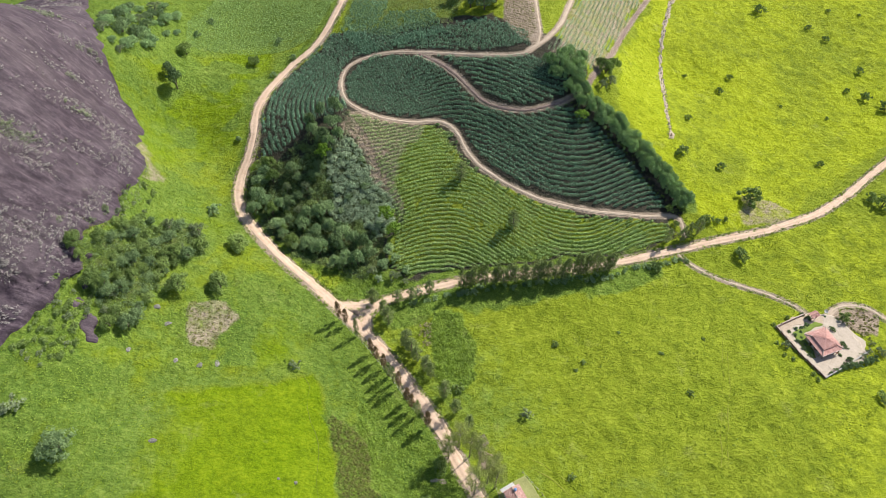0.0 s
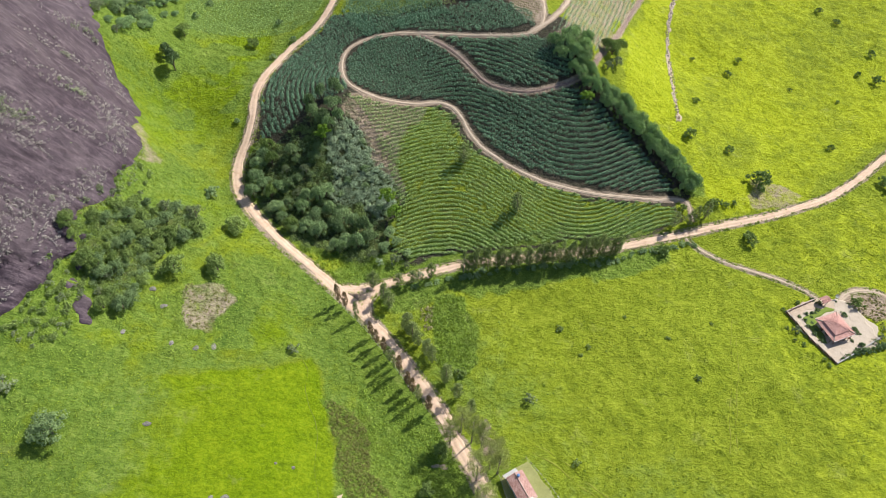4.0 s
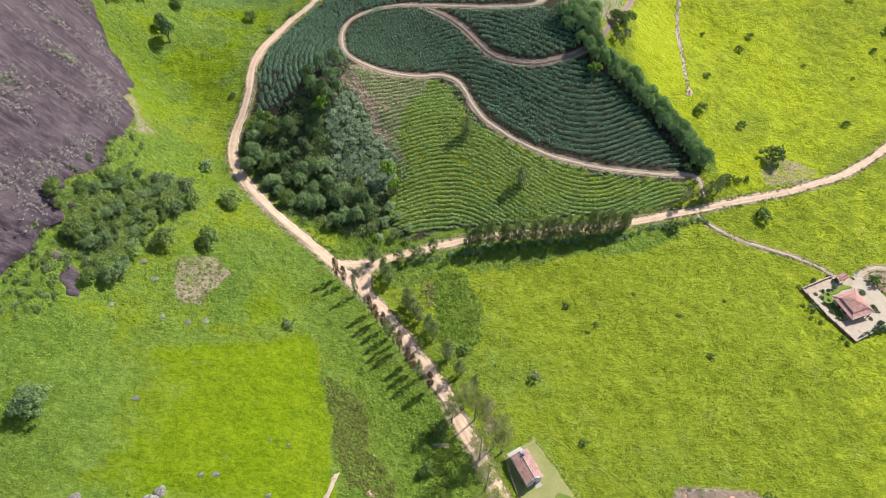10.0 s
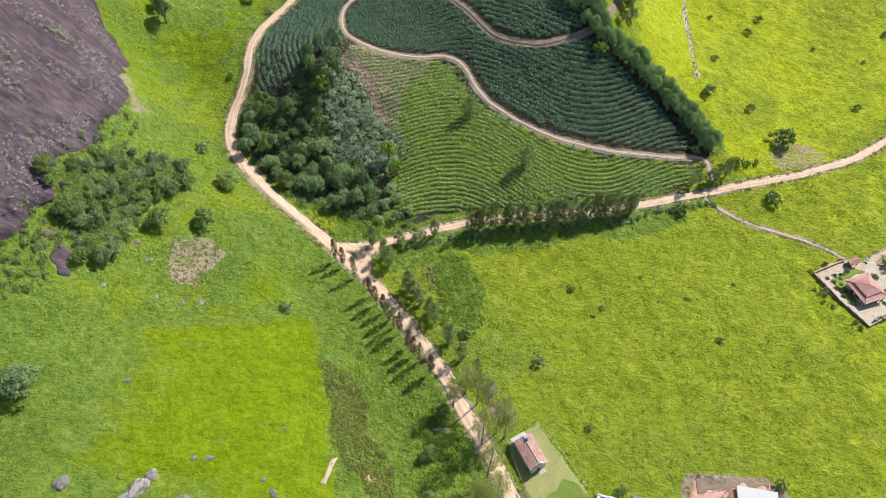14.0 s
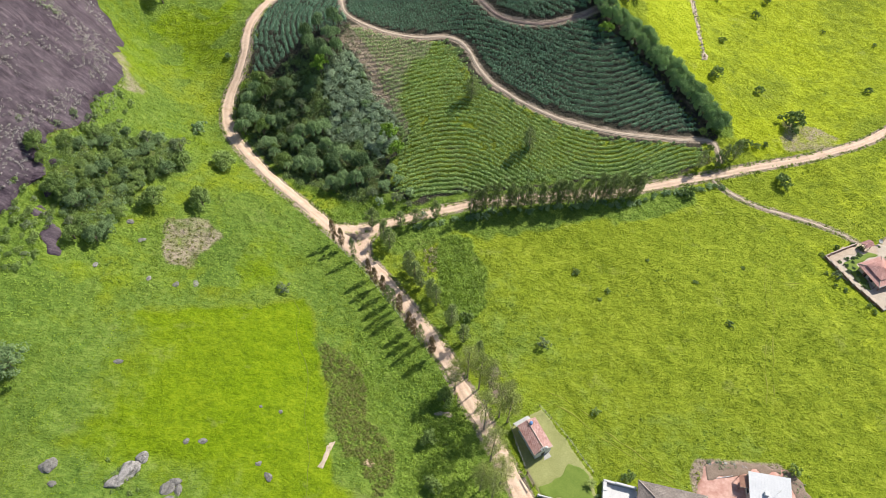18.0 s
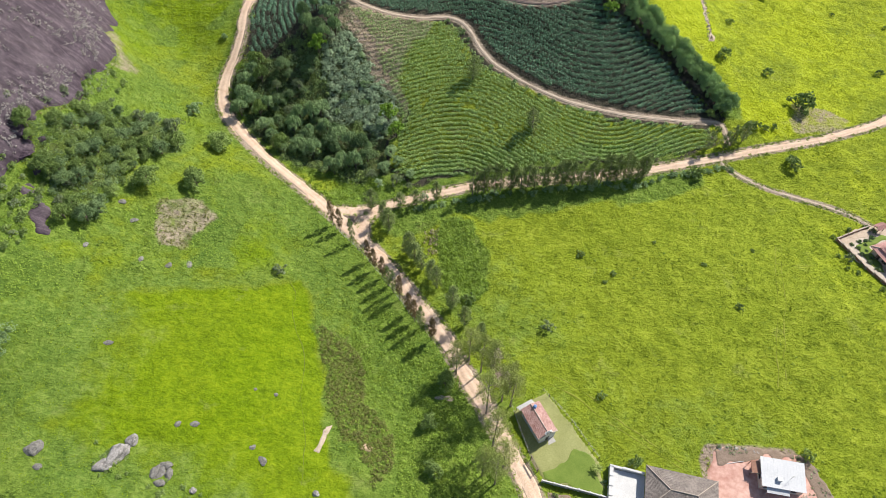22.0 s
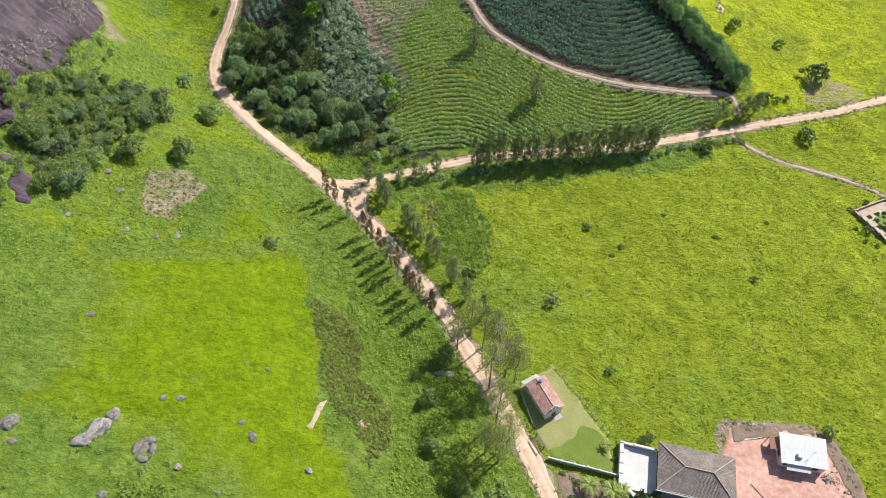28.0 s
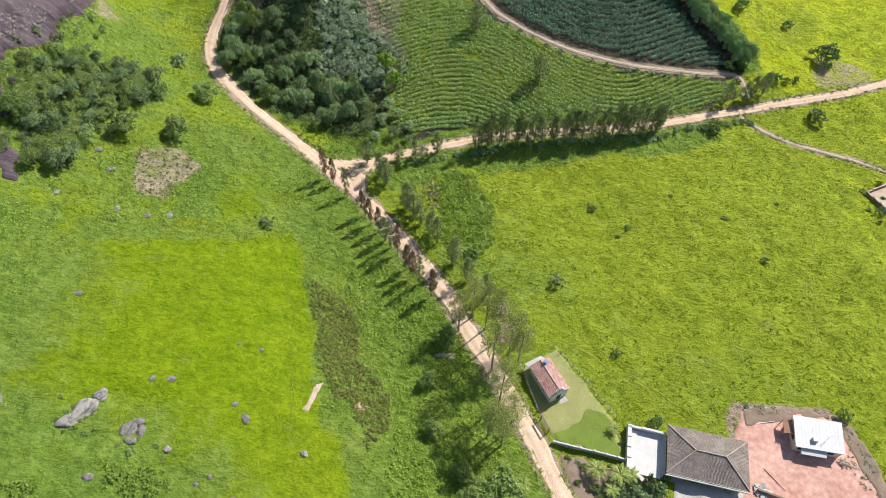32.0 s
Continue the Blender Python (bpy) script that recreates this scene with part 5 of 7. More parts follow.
for line, w in zip(ROADS[:5], WIDTHS[:5]):
    way = np.gradient(line, axis=0)
    way /= np.linalg.norm(way, axis=1)[:, None] + 1e-9
    for s in (-1, 1):
        for reps in range(3):
            k = rand.integers(0, len(line), len(line))
            off = s * w * rand.uniform(0.44, 0.68, len(k))
            keep = vnoise(line[k, 0] + 50 * s, line[k, 1], 5, 95) > 0.3
            edge_x.append((line[k, 0] - way[k, 1] * off)[keep] + rand.normal(size=keep.sum()) * 0.3)
            edge_y.append((line[k, 1] + way[k, 0] * off)[keep] + rand.normal(size=keep.sum()) * 0.3)
edge_x, edge_y = np.concatenate(edge_x), np.concatenate(edge_y)
clear = all_roads(edge_x, edge_y) > -0.55
edge_x, edge_y = edge_x[clear], edge_y[clear]
pick = rand.random(len(edge_x)) < 0.5
for some, mat, label in ((pick, M_TUFT_GREEN, "green grass creeping over the road edges"), (~pick, M_WEED, "leafy weeds along the road edges")):
    x, y = edge_x[some], edge_y[some]
    s = rand.uniform(0.2, 0.5, len(x))
    stuff("verge_grass", fast_mesh("verge_grass", clumps(x, y, s * 1.3, s * 0.7, 10, 0.32, rand, 0.3, 0.6), 4, mat), label, "grass")


# ---- yards ----
M_RED_SOIL = plain("red yard soil", (0.43, 0.2, 0.155), (0.7, 0.46, 0.385), 0.11, 0.9, 0.4, 0.04)
M_SAND = plain("pale yard sand", (0.4, 0.33, 0.265), (0.58, 0.5, 0.41), 0.5, 0.9, 0.3, 0.03)
M_LAWN = plain("mown lawn", (0.22, 0.232, 0.075), (0.37, 0.37, 0.155), 0.25, 0.9, 0.6, 0.05, 14)
M_LAWN_GREEN = plain("green mown lawn", (0.11, 0.175, 0.022), (0.2, 0.265, 0.05), 0.3, 0.9, 0.6, 0.05, 14)
M_GARDEN = plain("garden earth", (0.17, 0.12, 0.09), (0.34, 0.26, 0.20), 0.6, 0.95, 0.7, 0.06)
M_CONCRETE = plain("concrete", (0.36, 0.34, 0.32), (0.52, 0.50, 0.47), 0.6, 0.9, 0.3, 0.02)
M_WHITE = plain("white paint", (0.54, 0.53, 0.52), (0.72, 0.71, 0.7), 0.5, 0.7, 0.15, 0.01)
M_WALL_GREY = plain("weathered pale wall", (0.42, 0.41, 0.40), (0.66, 0.65, 0.64), 0.7, 0.85, 0.25, 0.02)
M_CREAM = plain("cream plaster", (0.52, 0.46, 0.38), (0.70, 0.64, 0.55), 0.6, 0.8, 0.2, 0.01)
M_ROOF_RED = plain("old red clay tiles", (0.3, 0.12, 0.1), (0.72, 0.5, 0.45), 0.7, 0.85, 0.5, 0.04, 5)
M_ROOF_PINK = plain("terracotta tiles", (0.5, 0.25, 0.215), (0.7, 0.43, 0.38), 0.8, 0.8, 0.4, 0.03, 6)
M_ROOF_BROWN = plain("mossy brown clay tiles", (0.13, 0.11, 0.1), (0.37, 0.315, 0.28), 0.55, 0.9, 0.5, 0.04, 5)
M_TILE_PALE = plain("pale ridge tiles", (0.34, 0.27, 0.22), (0.55, 0.46, 0.40), 1.5, 0.85, 0.4, 0.02)
M_SHEET = plain("white metal sheet", (0.52, 0.53, 0.55), (0.65, 0.65, 0.66), 0.4, 0.45, 0.1, 0.01, spec=0.5)
M_WOOD = plain("weathered wood", (0.16, 0.12, 0.09), (0.34, 0.27, 0.21), 2.0, 0.85, 0.5, 0.01)
M_BRICK = plain("brown brick", (0.26, 0.13, 0.09), (0.44, 0.25, 0.18), 2.0, 0.9, 0.5, 0.02)
M_DARKNESS = plain("dark wood and opening shade", (0.03, 0.026, 0.022), (0.07, 0.06, 0.05), 2.0, 0.6, 0.1, 0.005)
M_GLASS = plain("dark window glass", (0.03, 0.035, 0.04), (0.05, 0.06, 0.065), 1.0, 0.12, 0.0, 0.001, spec=0.6)
M_BLUE = plain("blue plastic", (0.10, 0.22, 0.5), (0.16, 0.32, 0.62), 1.5, 0.5, 0.1, 0.005)
M_STEEL = plain("galvanised steel", (0.3, 0.31, 0.32), (0.5, 0.5, 0.5), 2.0, 0.4, 0.1, 0.005, spec=0.6)


def patch(name, poly, material, label, lift=0.14, step=0.6, rag=0.6, category="ground"):
    """A yard or lawn: a sheet just over the ground with a ragged edge that dips under."""
    xs, ys = [p[0] for p in poly], [p[1] for p in poly]
    X, Y = np.meshgrid(np.arange(min(xs) - 1.5, max(xs) + 1.5, step), np.arange(min(ys) - 1.5, max(ys) + 1.5, step))
    d = depth_in(X, Y, poly) + rag * (vnoise(X, Y, 2.2, 81) - 0.5) * 2
    Z = ground_z(X, Y) + lift + 0.05 * (vnoise(X, Y, 1.6, 82) - 0.5) - 0.7 * smooth(0.4, -0.5, d)
    f = quads(X.shape[1], X.shape[0])
    f = f[(d > -0.9).ravel()[f].all(1)]
    used, inv = np.unique(f, return_inverse=True)
    me = grid_mesh(name, np.stack([X.ravel(), Y.ravel(), Z.ravel()], 1)[used], inv.reshape(-1, 4), material, True)
    return tagged(mesh_part(name, me), label, category, kind="structure")


patch("yard_red", RED_YARD, M_RED_SOIL, "bare reddish earth yard round the white-roofed house", 0.16)
patch("yard_bank", [(107.6, -65.6), (110.4, -66.2), (113.2, -70.6), (115.2, -79), (116.2, -92), (112.4, -92), (111.2, -80), (109.4, -72.4), (107.4, -68)], M_GARDEN, "brown weedy earth bank at the yard edge", 0.28, 0.4, 0.7)
patch("yard_edge", [(89.4, -65.6), (99, -64.4), (107.6, -65.2), (107.4, -67.2), (99.6, -66.6), (94, -68.4), (89.6, -69.4)], M_GARDEN, "brown earth and rubbish along the yard edge", 0.28, 0.4, 0.9)
patch("yard_garden", HOUSE_PLOT, M_SAND, "pale trodden sandy yard round the farmhouse", 0.14, 0.5, 0.8)
patch("yard_sand", [(157.6, 9.0), (163, 6.8), (165.6, 0), (166.4, -6.0), (163.5, -9.6), (157.9, -11.4), (151.5, -14.6), (150.2, -12.6), (156.5, -7.5), (160.2, -3.9), (158.6, 1.6), (155, 3.4)], M_SAND, "pale sandy yard beside the farmhouse", 0.22, 0.4, 1.0)
patch("yard_drive", [(139, 2.4), (145.7, 6.9), (152.7, 8.6), (158.3, 8.4), (157, 4.6), (150, 4.6), (144.4, 2.6), (142.0, -0.6), (143.6, -5.5), (146.8, -12.0), (149.6, -15.6), (147.6, -15.4), (143.6, -9.4), (140.7, -4.0)], M_TRACK, "pinkish earth drive inside the farm wall", 0.2, 0.4, 0.6)
patch("lawn", CHAPEL_LAWN, M_LAWN, "dry mown lawn round the chapel", 0.16, 0.6, 0.3)
patch("lawn_green", [(57.4, -67.8), (61.4, -68.2), (63.6, -78.4), (50.2, -75.6), (49.0, -73.4), (53.5, -71.4)], M_LAWN_GREEN, "greener strip of mown lawn", 0.22, 0.3, 0.9)
patch("garden", [(50.4, -77.2), (64, -80), (71, -82.5), (71, -100), (57.5, -100)], M_GARDEN, "dark garden earth with palms and flowers", 0.14, 0.7)
patch("yard_concrete", [(72.9, -81.5), (79.1, -82.1), (86.3, -83.1), (84.8, -86.7), (71.7, -87.7)], M_CONCRETE, "pale worn concrete yard beside the brown-roofed house", 0.2, 0.5, 0.2)
patch("path_track", [(2.6, -66.8), (1.7, -70.6), (0.5, -74.4), (-0.9, -74.0), (0.2, -70.2), (1.4, -66.4)], M_TRACK, "short bare eroded strip in the pasture", 0.14, 0.3, 0.75)
patch("bare_scar", [(10.0, -70.6), (12.2, -71.4), (11.4, -72.8), (8.6, -72.4)], M_DIRT, "small pale bare scar beside the gully", 0.25, 0.3, 0.3)
patch("bare_grove", [(22, -56.2), (26.5, -55.6), (28.4, -57.6), (24.4, -58.6)], M_TRACK, "pale bare ground under a roadside tree", 0.1, 0.3, 1.6)
patch("bare_corral", [(37.6, -47.2), (42.6, -48.4), (43.8, -53.4), (38.8, -53.8)], M_GARDEN, "trodden brown earth beside the road", 0.2, 0.4, 0.6)
patch("road_fork", [(-19, 6.4), (-12, 2.6), (-4, 2.2), (3, 3.4), (1.6, -1), (0.6, -5), (3.4, -10.6), (0.4, -11.6), (-6, -6.6), (-12, -1.6), (-18, 3.0)], M_DIRT, "wide worn dirt fork where the roads meet", 0.12, 0.5, 0.6, "road")
patch("traffic_island", [(-6.6, -1.2), (-1.4, -0.6), (-2.8, -4.2)], M_GARDEN, "low island of greyish earth at the road fork", 0.24, 0.3, 0.4)


# ---- buildings ----
def tiles_on(roof, a, b, c, d, rows, columns, material, tile="roof_tile", rise=1.0):
    """Courses of half-round tiles over a roof face with eave a-b and ridge d-c; one part for each course."""
    a, b, c, d = (Vector(p) for p in (a, b, c, d))
    n = (b - a).cross(d - a).normalized()
    if n.z < 0:
        n = -n
    for r in range(rows):
        u0, u1 = r / rows, min(1.0, (r + 1.12) / rows)
        bm = bmesh.new()
        p0, q0 = a.lerp(d, u0), b.lerp(c, u0)
        p1, q1 = a.lerp(d, u1), b.lerp(c, u1)
        count = max(1, round(columns * (q0 - p0).length / max(0.01, (b - a).length)))
        for k in range(count):
            s0, s1 = (k + 0.02) / count, (k + 0.98) / count
            lo = [p0.lerp(q0, s) for s in (s0, (s0 + s1) / 2, s1)]
            hi = [p1.lerp(q1, s) for s in (s0, (s0 + s1) / 2, s1)]
            v = [bm.verts.new(p + n * h * rise) for p, h in zip(lo + hi, (0.05, 0.115, 0.05, 0.02, 0.085, 0.02))]
            bm.faces.new((v[0], v[1], v[4], v[3]))
            bm.faces.new((v[1], v[2], v[5], v[4]))
            bm.faces.new((v[0], v[2], v[1]))
        part(tile, bm, material, roof)


def opening(name, x0, z0, x1, z1, y, parent, pane, frame_mat, out=-1, depth=0.12):
    """A framed door or window in a wall that runs along x at y; the pane sits back in its frame."""
    holder = part(name, box(x0, min(y, y - out * depth), z0, x1, max(y, y - out * depth), z1), pane, parent)
    w = 0.09
    for bx in ((x0 - w, z0, x0, z1 + w), (x1, z0, x1 + w, z1 + w), (x0, z1, x1, z1 + w)):
        part("frame", box(bx[0], y + out * 0.05 if out < 0 else y - 0.05, bx[1], bx[2], y + 0.05 if out < 0 else y + out * 0.05, bx[3]), frame_mat, holder)
    part("sill", box(x0 - w, y + out * 0.09 if out < 0 else y - 0.05, z0 - 0.07, x1 + w, y + 0.05 if out < 0 else y + 0.09, z0), frame_mat, holder)
    return holder


def side_opening(name, y0, z0, y1, z1, x, parent, pane, frame_mat, out=-1):
    holder = part(name, box(min(x, x + out * 0.03), y0, z0, max(x, x + out * 0.03), y1, z1), pane, parent)
    w = 0.08
    for by in ((y0 - w, z0 - w, y0, z1 + w), (y1, z0 - w, y1 + w, z1 + w), (y0, z1, y1, z1 + w), (y0, z0 - w, y1, z0)):
        part("frame", box(min(x, x + out * 0.07), by[0], by[1], max(x, x + out * 0.07), by[2], by[3]), frame_mat, holder)
    return holder


def chapel():
    ob = new("chapel")
    w, l, h, top = 2.1, 7.7, 3.05, 3.8
    for name, b in (("wall", (-w, 0, -0.6, w, 0.2, h)), ("wall", (-w, l - 0.2, -0.6, w, l, h)), ("wall", (-w, 0.2, -0.6, -w + 0.2, l - 0.2, h)), ("wall", (w - 0.2, 0.2, -0.6, w, l - 0.2, h))):
        part(name, box(*b), M_WHITE, ob)
    for y in (0.0, l - 0.2):
        part("gable", solid([(-w, y, h), (w, y, h), (0, y, top), (-w, y + 0.2, h), (w, y + 0.2, h), (0, y + 0.2, top)], [(0, 1, 2), (5, 4, 3), (1, 0, 3, 4), (2, 1, 4, 5), (0, 2, 5, 3)]), M_WHITE, ob)
    e = 0.4
    drop = (top - h) / w * e
    roofs = []
    for s in (-1, 1):
        pts = [(s * (w + e), 0.1, h - drop), (s * (w + e), l + 0.3, h - drop), (0, l + 0.3, top + 0.03), (0, 0.1, top + 0.03)]
        roof = part("roof", slab(pts if s > 0 else pts[::-1], 0.1), M_ROOF_RED, ob)
        tiles_on(roof, (s * (w + e), 0.1, h - drop), (s * (w + e), l + 0.3, h - drop), (0, l + 0.3, top + 0.03), (0, 0.1, top + 0.03), 9, 34, M_ROOF_RED)
        roofs.append(roof)
        part("barge_board", slab([(s * (w + e + 0.05), -0.12, h - drop + 0.16), (s * (w + e + 0.05), 0.14, h - drop + 0.16), (0, 0.14, top + 0.24), (0, -0.12, top + 0.24)], 0.16), M_TILE_PALE, ob)
    bm = bmesh.new()
    for k in range(19):
        y = 0.2 + k * 0.4
        tube(bm, [(0, y, top + 0.06), (0, y + 0.44, top + 0.09)], [0.17, 0.14], 6)
    part("ridge", bm, M_TILE_PALE, ob)
    bell = part("bell_gable", box(-0.75, -0.15, h + 0.4, 0.75, 0.3, top + 0.5, 0.03), M_WHITE, ob, "white bell gable with two dark openings")
    part("cornice", box(-0.95, -0.22, top + 0.5, 0.95, 0.37, top + 0.62), M_WHITE, bell)
    part("cap", solid([(-0.85, -0.18, top + 0.62), (0.85, -0.18, top + 0.62), (0.85, 0.33, top + 0.62), (-0.85, 0.33, top + 0.62), (0, 0.08, top + 1.35)], [(3, 2, 1, 0), (0, 1, 4), (1, 2, 4), (2, 3, 4), (3, 0, 4)]), M_WHITE, bell)
    # near-black plates on the solid gable stand in for shaded hollows
    for x in (-0.38, 0.38):
        part("opening", box(x - 0.16, -0.19, h + 1.0, x + 0.16, -0.13, h + 1.7), M_DARKNESS, bell)
    door = opening("door", -0.5, 0.0, 0.5, 2.15, -0.02, ob, M_DARKNESS, M_WHITE)
    part("door_handle", box(0.32, -0.08, 1.0, 0.38, -0.02, 1.12), M_STEEL, door)
    for y in (2.2, 5.0):
        side_opening("window", y, 1.2, y + 0.8, 2.3, -w, ob, M_GLASS, M_WHITE)
        side_opening("window", y, 1.2, y + 0.8, 2.3, w, ob, M_GLASS, M_WHITE, 1)
    part("plinth", box(-w - 0.08, -0.08, -0.7, w + 0.08, l + 0.08, 0.12), M_CONCRETE, ob)
    part("doorstep", box(-1.8, -1.3, -0.7, 1.8, -0.1, 0.05, 0.03), M_CONCRETE, ob)
    lean = part("lean_to_roof", slab([(-w - 0.6, l + 0.1, 2.85), (w - 0.6, l + 0.1, 2.8), (w - 0.9, l + 1.6, 2.45), (-w - 0.9, l + 1.4, 2.5)], 0.06), M_WALL_GREY, ob, "patched grey metal lean-to roof")
    for k in range(9):
        x = -w - 0.5 + k * 0.38
        part("rib", slab([(x, l + 0.1, 2.89), (x + 0.07, l + 0.1, 2.89), (x - 0.13, l + 1.45, 2.53), (x - 0.2, l + 1.45, 2.53)], 0.05), M_SHEET if k % 3 else M_WALL_GREY, lean)
    for x in (-w - 0.7, w - 0.6):
        part("post", box(x, l + 1.35, -0.6, x + 0.12, l + 1.47, 2.42), M_WOOD, ob)
    part("water_tank", tube(bmesh.new(), [(0.5, l - 0.9, 3.9), (0.5, l - 0.9, 4.5), (0.5, l - 0.9, 4.6)], [0.42, 0.38, 0.2], 14), M_BLUE, ob, "blue plastic water tank on the roof")
    ob.matrix_basis = pose(51.0, -66.1, gz(51, -63) + 0.15, 0, 0, 30)
    return tagged(ob, "small white chapel with old red tile roof", "chapel")


chapel()


def hip_house(name, label, w, l, h, rise, ridge, eave, roof_mat, wall_mat, rows, columns, at, extra=None):
    """A house with a hip roof; local origin at its middle, ridge along x."""
    ob = new(name)
    a, b = w / 2, l / 2
    for bx in ((-a, -b, -1, a, -b + 0.2, h), (-a, b - 0.2, -1, a, b, h), (-a, -b + 0.2, -1, -a + 0.2, b - 0.2, h), (a - 0.2, -b + 0.2, -1, a, b - 0.2, h)):
        part("wall", box(*bx), wall_mat, ob)
    A, B, z, t = a + eave, b + eave, h - 0.05, h + rise
    c = [(-A, -B, z), (A, -B, z), (A, B, z), (-A, B, z)]
    r0, r1 = (-ridge / 2, 0, t), (ridge / 2, 0, t)
    for face in ((c[0], c[1], r1, r0), (c[2], c[3], r0, r1), (c[1], c[2], r1, r1), (c[3], c[0], r0, r0)):
        pts = face if face[2] != face[3] else face[:3]
        roof = part("roof", slab(pts, 0.12), roof_mat, ob)
        wide = (Vector(face[1]) - Vector(face[0])).length
        tiles_on(roof, *face, rows, max(6, int(columns * wide / (2 * A))), roof_mat, rise=0.7)
    for p, q in ((r0, r1), (c[0], r0), (c[3], r0), (c[1], r1), (c[2], r1)):
        part("ridge", tube(bmesh.new(), [Vector(p) + Vector((0, 0, 0.1)), Vector(q) + Vector((0, 0, 0.12))], [0.13, 0.13], 6), M_TILE_PALE, ob)
    part("gutter", box(-A, -B - 0.1, z - 0.12, A, -B, z + 0.04), M_WALL_GREY, ob)
    if extra:
        extra(ob, a, b, h)
    ob.matrix_basis = at
    return tagged(ob, label, "house")


def brown_extra(ob, a, b, h):
    for x in (-5.5, -1.5, 3.2):
        opening("window", x, 0.9, x + 1.5, 2.1, -b - 0.01, ob, M_GLASS, M_WHITE)
    opening("door", 0.9, 0.0, 1.9, 2.1, -b - 0.01, ob, M_DARKNESS, M_WHITE)
    part("band", box(-a - 0.9, -b - 1.15, h - 0.5, a + 0.9, -b - 0.95, h - 0.12), M_WALL_GREY, ob, "pale fascia band under the eave")
    part("terrace", box(-a - 0.6, -b - 6, -0.8, a + 0.8, -b - 0.05, 0.06), M_CONCRETE, ob, "grey concrete terrace before the house")


hip_house("house", "long house with mossy brown hip roof", 14.0, 8.4, 2.9, 1.9, 5.6, 0.75, M_ROOF_BROWN, M_CREAM, 13, 56, pose(79.3, -77.6, 2.6, 0, 0, -9.6), brown_extra)


def red_extra(ob, a, b, h):
    up = part("upper_roof", slab([(-2.6, -2.6, h + 0.8), (2.6, -2.6, h + 0.8), (2.6, 2.6, h + 0.8), (-2.6, 2.6, h + 0.8)], 0.35), M_ROOF_PINK, ob, "raised terracotta roof tier")
    c = [(-2.9, -2.9, h + 0.8), (2.9, -2.9, h + 0.8), (2.9, 2.9, h + 0.8), (-2.9, 2.9, h + 0.8)]
    for k in range(4):
        p, q = c[k], c[(k + 1) % 4]
        tiles_on(up, p, q, (0, 0, h + 1.85), (0, 0, h + 1.85), 8, 20, M_ROOF_PINK)
    part("upper_cap", solid(c + [(0, 0, h + 1.85)], [(3, 2, 1, 0), (0, 1, 4), (1, 2, 4), (2, 3, 4), (3, 0, 4)]), M_ROOF_PINK, ob)
    for x in (-3.4, -1.1, 1.2, 3.3):
        part("veranda_post", box(x - 0.1, -b - 0.95, -1, x + 0.1, -b - 0.75, h - 0.2), M_WOOD, ob)
        part("veranda_post", box(-a - 0.95, x - 0.1, -1, -a - 0.75, x + 0.1, h - 0.2), M_WOOD, ob)
    for x in (-2.6, 0.9):
        opening("window", x, 0.9, x + 1.4, 2.0, -b - 0.01, ob, M_GLASS, M_WOOD)
    side_opening("window", -1.6, 0.9, -0.2, 2.0, -a, ob, M_GLASS, M_WOOD)
    side_opening("door", 0.8, 0.0, 1.8, 2.1, -a, ob, M_DARKNESS, M_WOOD)
    part("veranda_floor", box(-a - 1.1, -b - 1.1, -1.0, a + 0.6, b + 0.6, 0.05), M_BRICK, ob, "brick-coloured veranda floor")


hip_house("farmhouse", "farmhouse with two-tiered terracotta roof and veranda", 6.6, 6.9, 2.7, 1.25, 0.6, 1.0, M_ROOF_PINK, M_CREAM, 8, 30, pose(151.3, -4.4, gz(151.5, -3.7) + 0.2, 0, 0, 23), red_extra)


